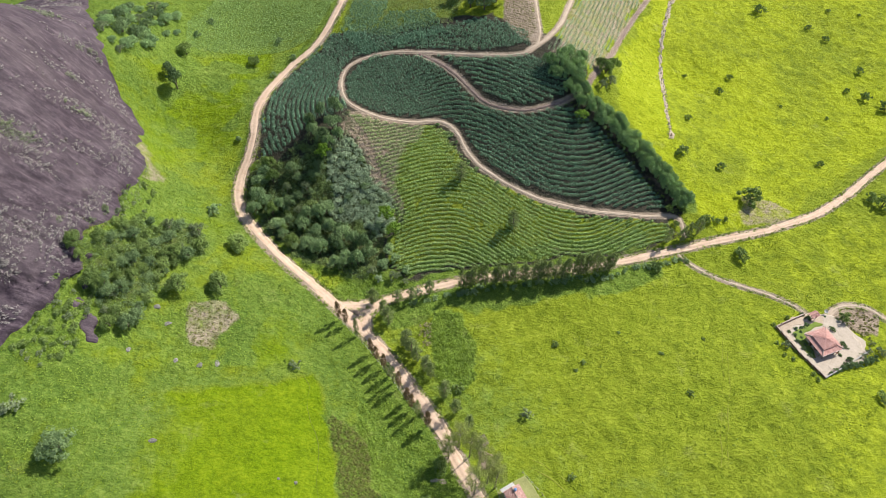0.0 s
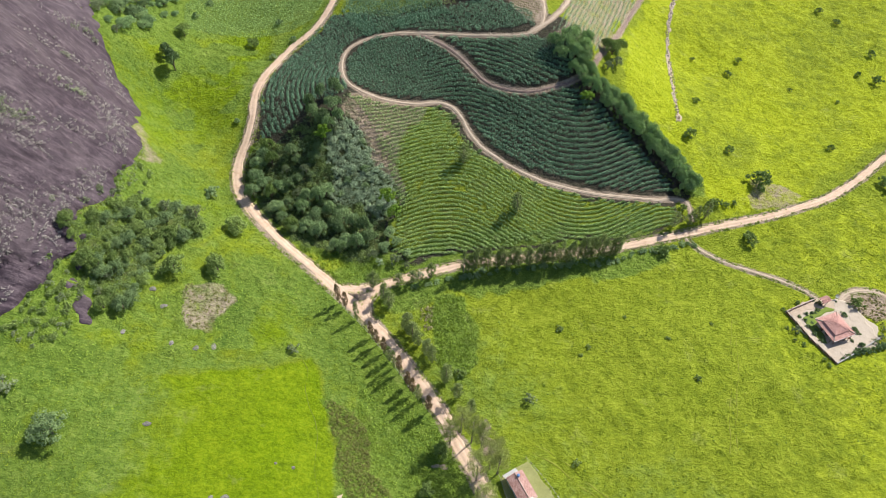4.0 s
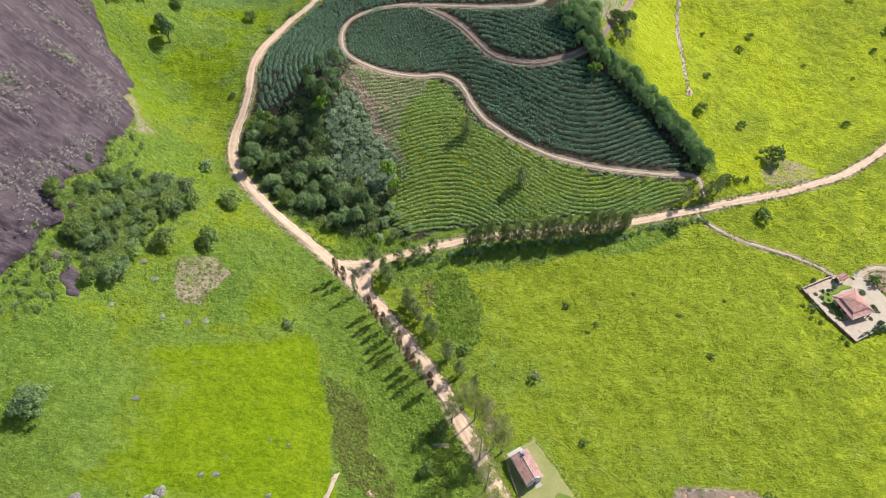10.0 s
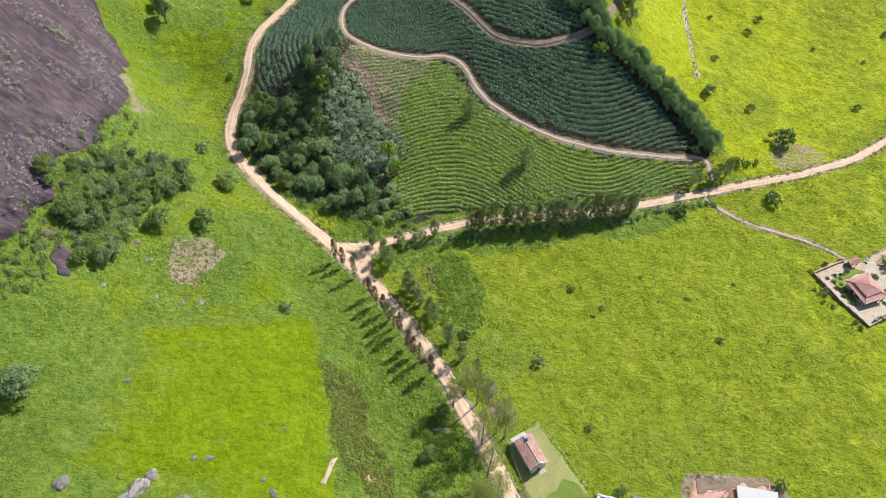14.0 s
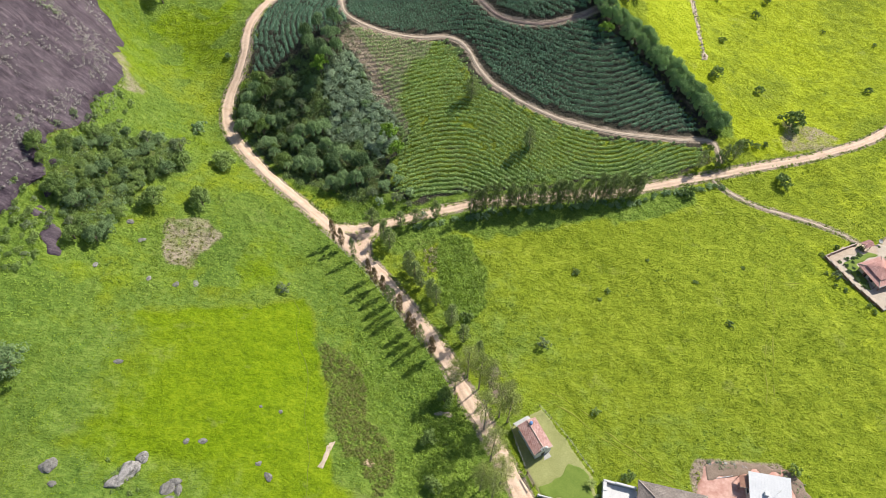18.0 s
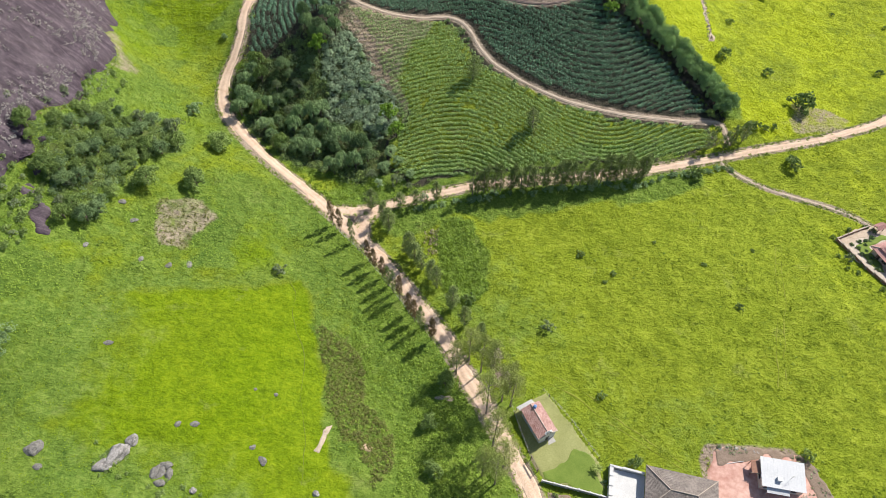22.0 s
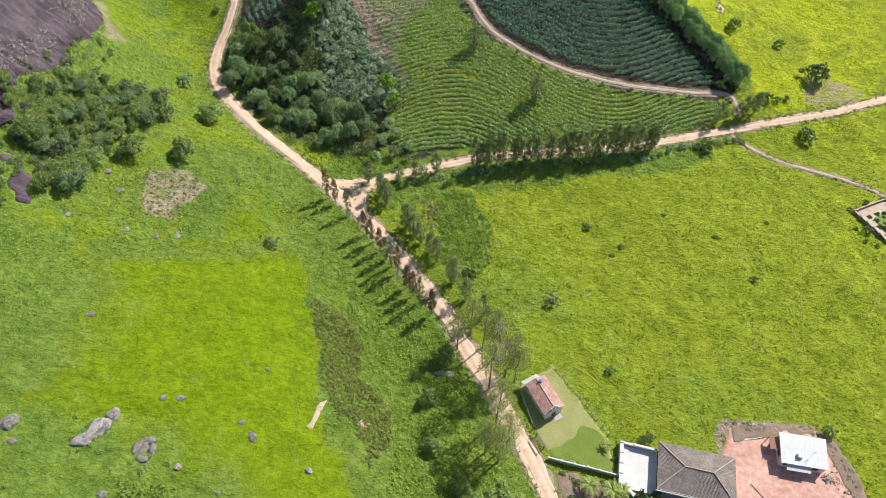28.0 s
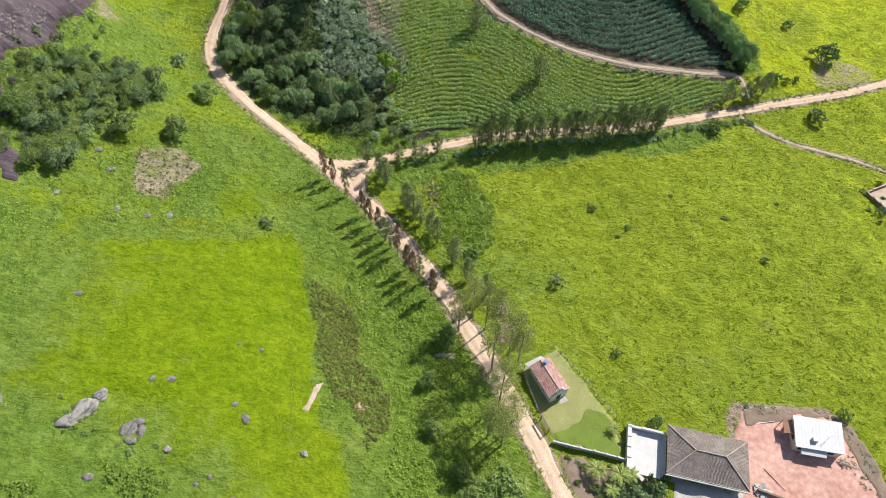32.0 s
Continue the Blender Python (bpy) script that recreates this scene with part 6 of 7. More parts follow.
def white_house():
    ob = new("house")
    w, l, h = 8.9, 5.9, 2.4
    for bx in ((0, 0, -1, w, 0.2, h), (0, l - 0.2, -1, w, l, h), (0, 0.2, -1, 0.2, l - 0.2, h), (w - 0.2, 0.2, -1, w, l - 0.2, h)):
        part("wall", box(*bx), M_CREAM, ob)
    roof = part("roof", slab([(-0.25, -0.3, h + 0.25), (w + 0.25, -0.3, h + 0.25), (w + 0.45, l + 0.3, h + 0.75), (-0.1, l + 0.3, h + 0.75)], 0.1), M_SHEET, ob, "flat white metal sheet roof")
    for k in range(13):
        x = -0.15 + k * 0.7
        part("seam", slab([(x, -0.3, h + 0.27), (x + 0.06, -0.3, h + 0.27), (x + 0.08, l + 0.3, h + 0.77), (x + 0.02, l + 0.3, h + 0.77)], 0.05), M_SHEET, roof)
    awn = part("awning", slab([(1.0, -1.35, h - 0.5), (5.8, -1.35, h - 0.5), (5.8, -0.02, h - 0.2), (1.0, -0.02, h - 0.2)], 0.07), M_SHEET, ob, "white awning over the front")
    for x in (1.1, 5.6):
        part("awning_post", box(x, -1.15, -1, x + 0.1, -1.05, h - 0.68), M_STEEL, awn)
    part("tank_box", box(3.0, 1.1, h + 0.3, 4.0, 2.0, h + 1.1, 0.05), M_SHEET, ob, "white water tank box on the roof")
    mast = part("antenna", tube(bmesh.new(), [(6.0, 2.2, h + 0.4), (6.0, 2.2, h + 2.6)], [0.035, 0.025], 6), M_STEEL, ob)
    for k in range(4):
        part("rod", tube(bmesh.new(), [(5.5 + 0.06 * k, 2.2, h + 1.6 + 0.3 * k), (6.5 - 0.06 * k, 2.2, h + 1.6 + 0.3 * k)], [0.018, 0.018], 5), M_STEEL, mast)
    for x in (0.6, 6.3):
        opening("window", x, 0.9, x + 1.3, 2.1, -0.01, ob, M_GLASS, M_WHITE)
    opening("door", 3.0, 0.0, 3.9, 2.1, -0.01, ob, M_DARKNESS, M_WHITE)
    side_opening("window", 1.6, 1.0, 2.8, 2.1, 0.0, ob, M_GLASS, M_WHITE)
    lean = part("lean_to_roof", slab([(-1.8, 2.6, 1.95), (-0.05, 2.6, 2.3), (-0.05, 5.4, 2.3), (-1.8, 5.4, 1.95)], 0.08), M_BRICK, ob, "dark reddish lean-to roof")
    for y in (2.7, 5.2):
        part("lean_to_post", box(-1.75, y, -1, -1.63, y + 0.12, 1.89), M_WOOD, lean)
    part("beam", tube(bmesh.new(), [(-2.1, 2.5, 1.95), (-0.05, 2.5, 2.35)], [0.07, 0.07], 6), M_WOOD, ob)
    ob.matrix_basis = pose(97.6, -73.8, 2.35, 0, 0, -6.4)
    return tagged(ob, "cream house with flat white metal roof", "house")


white_house()


def wall_run(name, points, high, thick, material, label, post_gap=0.0, cap=None):
    """A garden wall along a line, with posts and a cap."""
    ob = new(name)
    for (ax, ay), (bx, by) in zip(points[:-1], points[1:]):
        n = max(1, round(math.hypot(bx - ax, by - ay) / 2.4))
        for k in range(n):
            x0, y0 = ax + (bx - ax) * k / n, ay + (by - ay) * k / n
            x1, y1 = ax + (bx - ax) * (k + 1) / n, ay + (by - ay) * (k + 1) / n
            long, turn = math.hypot(x1 - x0, y1 - y0), math.degrees(math.atan2(y1 - y0, x1 - x0))
            z = min(gz(x0, y0), gz(x1, y1))
            m = pose(x0, y0, z, 0, 0, turn)
            part("wall_panel", box(0, -thick / 2, -0.4, long, thick / 2, high), material, ob, at=m)
            if cap:
                part("coping", box(0, -thick / 2 - 0.05, high, long, thick / 2 + 0.05, high + 0.08), cap, ob, at=m)
            if post_gap:
                part("pillar", box(-0.17, -thick / 2 - 0.1, -0.4, 0.17, thick / 2 + 0.1, high + 0.25, 0.02), cap or material, ob, at=m)
    return tagged(ob, label, "wall")


wall_run("garden_wall", [(49.7, -75.8), (57.6, -77.3), (64.6, -78.8)], 1.3, 0.16, M_WALL_GREY, "pale weathered garden wall with pillars beside the lawn", 2.4, M_WHITE)
wall_run("yard_wall", [(65.2, -71.6), (72.2, -73.0)], 1.7, 0.35, M_WALL_GREY, "thick pale wall behind the white yard", 0, M_WHITE)
wall_run("yard_wall", [(65.2, -71.6), (63.9, -80.4), (66.5, -82.6)], 1.7, 0.7, M_WALL_GREY, "broad pale wall beside the white yard", 2.4, M_WHITE)
tagged(part("yard_floor", box(-3.5, -4.6, -0.5, 3.6, 4.2, 0.6, 0.02), M_WHITE, at=pose(68.3, -76.8, 2.7, 0, 0, -9.6)), "bright white concrete yard floor", "floor", kind="structure")
wall_run("plot_wall", [(138.6, 2.2), (143.1, -8.7), (148.3, -17.4)], 1.0, 0.25, M_BRICK, "low brown brick wall with pillars round the farm garden", 2.4, M_TILE_PALE)
wall_run("plot_wall", [(148.3, -17.4), (157.5, -11.8), (167.1, -5.6)], 1.0, 0.22, M_CONCRETE, "low grey wall behind garden shrubs", 0, M_CONCRETE)
wall_run("plot_wall", [(138.6, 2.2), (150.4, 8.4)], 0.9, 0.25, M_BRICK, "low brown brick wall along the driveway", 2.4, M_TILE_PALE)
wall_run("yard_wall", [(88.5, -82.6), (98.0, -85.6)], 1.2, 0.25, M_BRICK, "low brown wall in the red yard", 0, M_GARDEN)


# ---- fences ----
def fence(name, points, gap, high, label, wires=3):
    ob = new(name)
    line = spline(points, 0.25)
    run = np.concatenate([[0], np.cumsum(np.linalg.norm(np.diff(line, axis=0), axis=1))])
    tops = []
    bm = tube(bmesh.new(), [(0, 0, -0.4), (0.02, 0, high * 0.5), (0, 0.02, high)], [0.09, 0.08, 0.07], 6)
    me = bpy.data.meshes.new("post")
    bm.to_mesh(me)
    bm.free()
    me.materials.append(M_WOOD)
    for s in np.arange(0, run[-1], gap):
        x, y = line[int(np.searchsorted(run, s))]
        p = mesh_part("post", me, ob)
        p.matrix_basis = pose(float(x), float(y), gz(x, y), float(rng.uniform(-3, 3)), float(rng.uniform(-3, 3)), float(rng.uniform(0, 90)))
        tops.append(Vector((float(x), float(y), gz(x, y))))
    for k in range(wires):
        h = high * (0.35 + 0.28 * k)
        part("wire", tube(bmesh.new(), [p + Vector((0, 0, h)) for p in tops], [0.012] * len(tops), 4), M_STEEL, ob)
    return tagged(ob, label, "fence")


fence("fence", [(50.6, -53.8), (54.2, -57.6), (57.4, -61.6), (60.4, -66), (63.0, -69.8)], 2.0, 1.4, "wooden post and wire fence along the chapel lawn")
fence("fence", [(43.0, -58.6), (44.6, -63.4), (46.4, -68.2), (47.2, -70.4)], 1.9, 1.4, "wooden post and wire fence beside the road")
fence("fence", [(97, 43.5), (104, 45.0)], 2.2, 1.3, "short fence at the field corner")
fence("fence", [(-7.5, -7.2), (0, -13.8), (8, -22.8), (14, -30.2), (20, -37.6)], 3.0, 1.3, "wire fence along the west side of the road")


def gate():
    ob = new("gate")
    for x in (-1.5, 1.5):
        part("gate_post", box(x - 0.1, -0.1, -0.4, x + 0.1, 0.1, 2.3, 0.02), M_WOOD, ob)
    part("lintel", box(-1.7, -0.09, 2.3, 1.7, 0.09, 2.48, 0.02), M_WOOD, ob)
    for z in (0.3, 0.7, 1.1, 1.5):
        part("rail", box(-1.4, -0.03, z, 1.4, 0.03, z + 0.1), M_WOOD, ob)
    ob.matrix_basis = pose(48.0, -72.4, gz(48, -72.4), 0, 0, -62)
    return tagged(ob, "wooden field gate standing at the road", "gate")


gate()


# ---- worn paths ----
M_WORN = plain("worn grass", (0.19, 0.225, 0.02), (0.3, 0.32, 0.05), 0.8, 0.95, 0.8, 0.06, 6)


M_HOOF = plain("trodden dark grass", (0.1, 0.14, 0.02), (0.2, 0.24, 0.035), 0.8, 0.95, 0.8, 0.06, 6)


def worn_path(name, points, width, label, material=M_WORN, seed=1):
    """A narrow trodden line through the grass, broken here and there."""
    line = spline(points, 0.5)
    way = np.gradient(line, axis=0)
    way /= np.linalg.norm(way, axis=1)[:, None] + 1e-9
    side = np.stack([way[:, 1], -way[:, 0]], 1)
    u = np.array([-1.0, -0.4, 0.4, 1.0])
    broad = 0.05 + 1.7 * np.clip(vnoise(line[:, 0], line[:, 1], 3, 80 + seed) - 0.25, 0, 1)
    shift = (vnoise(line[:, 0], line[:, 1], 4, 90 + seed) - 0.5)[:, None] * 0.9
    P = line[:, None, :] + side[:, None, :] * (u * (width / 2 * broad)[:, None] + shift)[:, :, None]
    Z = ground_z(P[:, :, 0], P[:, :, 1]) + np.array([-0.1, 0.07, 0.07, -0.1])
    me = grid_mesh(name, np.concatenate([P, Z[:, :, None]], 2).reshape(-1, 3), quads(4, len(line)), material, True)
    return tagged(mesh_part(name, me), label, "path", kind="structure")


for k, (dx, w) in enumerate(((0.0, 0.5), (1.9, 0.45))):
    worn_path("wheel_track", [(119.5 + dx, -2), (117.5 + dx, -9.3), (114.8 + dx, -21.6), (112.2 + dx, -31.1), (109.7 + dx, -40.7), (108.2 + dx, -49)], w, "faint wheel track pressed into the meadow", seed=k)
    worn_path("wheel_track", [(52.5 + dx * 0.5, -51.6 + dx), (59.0 + dx * 0.6, -55.0 + dx), (65.4 + dx * 0.6, -60.8 + dx), (72.5 + dx * 0.4, -65.6 + dx), (82.0, -71.5 + dx)], 0.7, "curved wheel track worn into grass beside the fence", seed=3 + k)
worn_path("cattle_path", [(-16.0, -28), (-14.3, -31.8), (-13.0, -39.1), (-9.4, -46.4), (-7.8, -52.1), (-6.2, -62), (-3, -73), (-1.5, -82)], 0.3, "narrow cattle path along the pasture edge", M_HOOF, 6)
worn_path("cattle_path", [(128.3, -9.3), (122, -9.6), (117.5, -9.3)], 0.4, "faint trodden line across the meadow", seed=7)

# ---- stones ----
def boulder(name, x, y, r, flat, stretch, turn, label, material=M_STONE, seed=0):
    bm = bmesh.new()
    bmesh.ops.create_icosphere(bm, subdivisions=3, radius=1.0)
    pick = random.Random(seed)
    cuts = [(Vector((pick.uniform(-1, 1), pick.uniform(-1, 1), pick.uniform(-0.2, 1))).normalized(), pick.uniform(0.78, 1.05)) for _ in range(9)]
    for v in bm.verts:
        n = noise.noise(v.co * 1.3 + Vector((seed * 7.1, seed, 0))) * 0.45 + noise.noise(v.co * 3.1 + Vector((seed, 0, seed * 3.3))) * 0.2
        v.co *= 1 + n
        for way, d in cuts:
            over = v.co.dot(way) - d
            if over > 0:
                v.co -= way * over
        v.co.z = v.co.z * flat if v.co.z > -0.2 else -0.2 * flat
    ob = part(name, bm, material, at=pose(x, y, gz(x, y) + 0.05, 0, 0, turn) @ Matrix.Diagonal((r * stretch, r, r, 1)))
    return tagged(ob, label, "boulder", "boulders in the pasture")


M_STONE_DARK = plain("dark lichened stone", (0.06, 0.055, 0.052), (0.34, 0.32, 0.29), 1.6, 0.9, 0.7, 0.06)
BOULDERS = [(-38.9, -80.6, 1.4, 0.9, 1.8, 58), (-37.2, -77.6, 1.0, 0.7, 1.2, 20), (-40.6, -83.2, 1.2, 0.6, 1.4, 40), (-29.6, -72.6, 0.8, 0.6, 1.2, 70), (-26.4, -72.0, 0.9, 0.4, 1.6, 15),
            (-50.9, -55.0, 0.9, 0.5, 1.5, 10), (-11.9, -61.8, 0.6, 0.5, 1.2, 0), (-13.4, -75.4, 0.8, 0.5, 1.2, 20), (-10.6, -78.0, 0.9, 0.5, 1.8, -40), (-22.4, -86.0, 0.9, 0.6, 1.1, 0),
            (-33.4, -92.6, 1.0, 0.6, 1.2, 30), (-15.8, -91.5, 0.6, 0.6, 1, 0), (-13.8, -90, 0.6, 0.6, 1, 0), (-8.8, -93.6, 0.7, 0.6, 1.1, 0), (1.6, -83.6, 0.9, 0.9, 1, 10), (-16.4, -61.4, 0.5, 0.5, 1.2, 0),
            (-55.6, -93.8, 0.9, 0.7, 1, 0), (-54.7, -81.5, 1.9, 0.6, 1.2, 40), (-52.3, -85.0, 0.9, 0.5, 1.3, 0)]
for k, (x, y, r, flat, stretch, turn) in enumerate(BOULDERS):
    boulder("boulder", x, y, r * (1.25 if k < 3 else 0.8), flat, stretch, turn, "pale weathered boulder lying in the pasture" if k in (0, 1, 2, 14, 16) else "small grey stone half sunk in grass", M_STONE if k in (0, 1, 2, 9, 14, 16) else M_STONE_DARK, k)
for k, (dx, dy, r, turn) in enumerate(((-1.2, 0.2, 0.8, 80), (1.1, 0.3, 0.7, 95), (0.1, 1.5, 0.8, 5), (0.2, -1.4, 0.7, 10), (-0.3, 0.2, 0.8, 60))):
    boulder("boulder", -29.3 + 1.25 * dx, -83.6 + 1.25 * dy, 1.2 * r, 0.35 if k == 4 else 0.6, 1.6, turn, "dark hollow outcrop stone among pasture weeds", M_STONE_DARK, 30 + k)
for k, (x, y, r, s) in enumerate(((-63.5, -12.5, 0.9, 1.6), (-59.2, -17.6, 0.7, 2.2), (-68, -14.6, 1, 1.3), (-46, -30, 0.8, 1.3), (-53, -29.6, 0.7, 1.2), (-66, -29, 0.8, 1), (-41.5, -28.6, 0.8, 1.4))):
    boulder("boulder", x, y, r, 0.3, s, 20 * k, "rock showing through the weedy slope", M_STONE_DARK if k in (0, 3) else M_STONE, 50 + k)

# rubble along the old field line
line = spline([(114.3, 85.6), (115.2, 100.8), (117, 120.4), (118.6, 140.4), (122.5, 159.6), (128.5, 178.9), (136, 200)], 0.22)
pts = line + rand.normal(size=line.shape) * 0.55
for mat, pick, label in ((M_STONE, np.arange(len(pts)) % 3 > 0, "line of loose rubble stones across the pasture"), (M_GARDEN, np.arange(len(pts)) % 3 == 0, "dark clods along the old field line")):
    q = pts[pick]
    d = np.array([(1, 0, 0), (0.2, 0.9, 0), (-0.9, 0.3, 0), (-0.3, -0.9, 0), (0, 0.1, 0.8)]) * 1.0
    s = rand.uniform(0.15, 0.42, (len(q), 1, 1))
    v = d[None] * s + rand.normal(size=(len(q), 5, 3)) * 0.06 + np.concatenate([q, (ground_z(q[:, 0], q[:, 1]) + 0.12)[:, None]], 1)[:, None]
    tri = np.array([(0, 1, 4), (1, 2, 4), (2, 3, 4), (3, 0, 4)])
    stuff("rubble_line", fast_mesh("rubble_line", v[:, tri].reshape(-1, 3), 3, mat), label, "rubble")
patch("bare_line", [(113.6, 85.6), (116.0, 85.6), (116.2, 101), (118, 120), (119.6, 140), (123.5, 159), (129.6, 178), (137.5, 200), (134.5, 200), (127.2, 179.2), (121.3, 160.2), (117.4, 140.8), (115.8, 120.8), (114.0, 101)], M_TRACK, "bare eroded field line", 0.1, 0.6, 0.8)

# ---- what grows on the granite ----
M_BROMELIAD = leaf("pale bromeliads", (0.17, 0.155, 0.14), (0.4, 0.37, 0.345), 0.8, 0.25)
x, y = rand.uniform(-170, -80, 24000), rand.uniform(-50, 130, 24000)
d = depth_in(x, y, ROCK)
u, v = x * 0.82 + y * 0.57, -x * 0.57 + y * 0.82
band = vnoise(u / 3.0, v, 5, 91) * 0.5 + vnoise(x, y, 9, 92) * 0.5
low = smooth(72, 14, y) * 0.2 + 0.1 * smooth(9, 2, d)
pick = (d > 1.2) & (band + low + rand.uniform(-0.08, 0.08, len(x)) > 0.635)
x, y = x[pick], y[pick]
s = rand.uniform(0.36, 0.85, len(x)) * (0.7 + 0.7 * vnoise(x, y, 6, 93))
zr = rock_z(x, y, d[pick] + 3, 0.5)
me = fast_mesh("bromeliads", clumps(x, y, s * 0.9, s * 0.75, 24, 0.3, rand, 0.45, 0.6, zr), 4, M_BROMELIAD)
stuff("bromeliads", me, "pale grey bromeliad tufts clinging to the granite", "plants")
pick = (band[pick] > 0.68)
stuff("rock_bushes", fast_mesh("rock_bushes", clumps(x[pick] + 0.6, y[pick] - 0.4, s[pick] * 1.3, s[pick] * 1.2, 14, 0.4, rand, 0.4, 0.6, zr[pick]), 4, M_LEAF_GREY), "olive bushes in cracks of the granite", "plants")
for x, y, r, h in ((-93, 22, 2.2, 2.6), (-88.5, 15, 2.4, 2.6), (-90, 2, 2, 2), (-94.6, -8, 2.4, 2.6)):
    K_GREYSHRUB.stand(x, y, r, h, "olive shrub rooted in the granite", "bush", "shrubs on the granite")


fill([(-88, 50), (-80, 40), (-76, 30), (-77, 18), (-81, 6), (-90, 6), (-86, 18), (-85, 30), (-88, 40)], 420, 0.6, 0.6, 14, 0.34, M_LEAF_GREY, "rock_scrub", "grey-green scrub fringing the granite edge", "scrub")
fill([(-90, 26), (-82, 26), (-78, 14), (-81, 2), (-92, -2), (-98, 8)], 300, 0.6, 0.6, 14, 0.34, M_DRY, "rock_scrub", "brownish scrub on the granite ledge", "scrub")
for x, y in scatter([(-82, 36), (-76, 31), (-74, 18), (-78, 6), (-86, 4), (-82, 18)], 2.4, 16):
    r = float(rng.uniform(1.2, 2.6))
    (K_SHRUB if rng.random() < 0.6 else K_GREYSHRUB).stand(x, y, r, r * float(rng.uniform(0.9, 1.4)), "dark green bush at the granite edge", "bush", "bushes at the granite edge")
for x, y in scatter([(-88, -14), (-82, -10), (-79, -16), (-78, -26), (-78, -36), (-84, -40), (-92, -36), (-90, -26)], 1.9, 46):
    r = float(rng.uniform(0.9, 2.0))
    (K_SHRUB if rng.random() < 0.75 else K_GREYSHRUB).stand(x, y, r, r * 0.9, "leafy scrub bush at the foot of the granite", "bush", "scrub at the foot of the granite")
for k, (x, y, r, s) in enumerate(((-86.5, -6, 1.3, 2.0), (-84.6, -10.6, 1.5, 1.8), (-88.5, -12.5, 1.2, 1.6), (-91, -17, 1.6, 1.7), (-93.5, -22.5, 1.3, 2.1), (-82.4, -4.6, 1.1, 1.5), (-90.2, -7.6, 1.0, 1.8), (-96.5, -14.5, 1.2, 2.2), (-81.2, -12.6, 1.2, 1.6))):
    boulder("boulder", x, y, r, 0.4, s, 37 * k, "cracked granite slab at the foot of the dome", M_ROCK, 70 + k)
for k, (bx, by) in enumerate(((-38.9, -80.6), (-40.6, -83.2), (-29.3, -83.6), (-29.0, -86.4), (-22.4, -86.0), (-37.0, -83.4), (-41.5, -79.5))):
    for dx, dy in ((-1.6, 0.4), (1.5, -0.9), (0.3, -1.7)):
        K_SHRUB.stand(bx + dx + float(rng.uniform(-0.5, 0.5)), by + dy + float(rng.uniform(-0.5, 0.5)), float(rng.uniform(0.5, 0.95)), float(rng.uniform(0.4, 0.7)), "low dark weed bush growing against a boulder", "bush", "weed bushes round the boulders")


# ---- gardens ----
def palm(name, tall, fronds, reach):
    ob = new(name)
    part("trunk", tube(bmesh.new(), [(0, 0, -0.3), (0.1, 0, tall * 0.5), (0.05, 0.05, tall)], [0.2, 0.15, 0.13], 8), M_BARK, ob)
    for k in range(fronds):
        a = 2.4 * k
        up = 0.9 - 0.9 * k / fronds
        out = []
        for s in np.linspace(0.05, 1, 13):
            c = np.array([math.cos(a) * reach * s, math.sin(a) * reach * s, tall + reach * (up * s - 0.75 * s * s)])
            for side in (-1, 1):
                w = 0.46 * math.sin(math.pi * min(1, 0.12 + s * 0.85)) * side
                t = c + np.array([-math.sin(a) * w + math.cos(a) * 0.25, math.cos(a) * w + math.sin(a) * 0.25, -0.12])
                e = np.array([math.cos(a), math.sin(a), 0]) * 0.09
                out += [c - e, c + e, t + e * 0.5, t - e * 0.5]
        mesh_part("frond", fast_mesh("frond", np.array(out), 4, M_PALM), ob)
    return ob


first = palm("palm_tree", 2.6, 15, 2.4)
PALMS = [(57.6, -81.4, 0.95), (61.9, -82.2, 1.0), (64.3, -81.8, 0.75), (60.2, -85.0, 0.7), (43.4, -85.4, 0.7), (62.0, -72.4, 0.55)]
for k, (x, y, s) in enumerate(PALMS):
    m = Matrix.Translation((x, y, gz(x, y))) @ Matrix.Rotation(1.3 * k, 4, "Z") @ Matrix.Diagonal((s, s, s, 1))
    ob = first if k == 0 else copy_thing(first, Matrix.Identity(4))
    ob.matrix_basis = m
    tagged(ob, "yellow-green garden palm with arching fronds", "palm", "garden palms")
for x, y, r, h in ((66, -84.6, 1.9, 2), (64.2, -85.6, 1.5, 1.8), (61.2, -86.4, 1.6, 1.6), (70.2, -83.6, 1.2, 2.2), (68.6, -82.8, 1.0, 2.4), (54.4, -79.6, 0.8, 0.7), (67.4, -86, 1.4, 1.6), (63.4, -75, 0.8, 0.9)):
    K_MIDSHRUB.stand(x, y, r, h, "rounded green garden shrub", "bush", "garden shrubs by the white yard")
for x, y, r in ((151.0, -15.5, 1.0), (153.2, -14.4, 1.2), (155.5, -13.2, 1.4), (157.0, -12.4, 1.6), (158.9, -11.6, 1.4), (160.4, -11.8, 1.2), (162.0, -11.0, 1.3), (164.3, -10.0, 1.5), (166.2, -9.2, 1.6), (168.1, -8.3, 1.4), (159.2, -9.4, 1.3)):
    K_DARKSHRUB.stand(x, y, r, r * 1.3, "dark garden shrub in the row along the grey wall", "bush", "shrub row along the farm wall")
for x, y, r in ((164.2, -7.9, 1.5), (166.9, -5.8, 1.7), (170.8, -5.4, 1.9), (171.4, -7.2, 1.6), (169.4, -2.4, 1.4)):
    K_GREYSHRUB.stand(x, y, r, r * 1.2, "grey-green overgrown shrub behind the farmhouse", "bush", "overgrown shrubs behind the farmhouse")
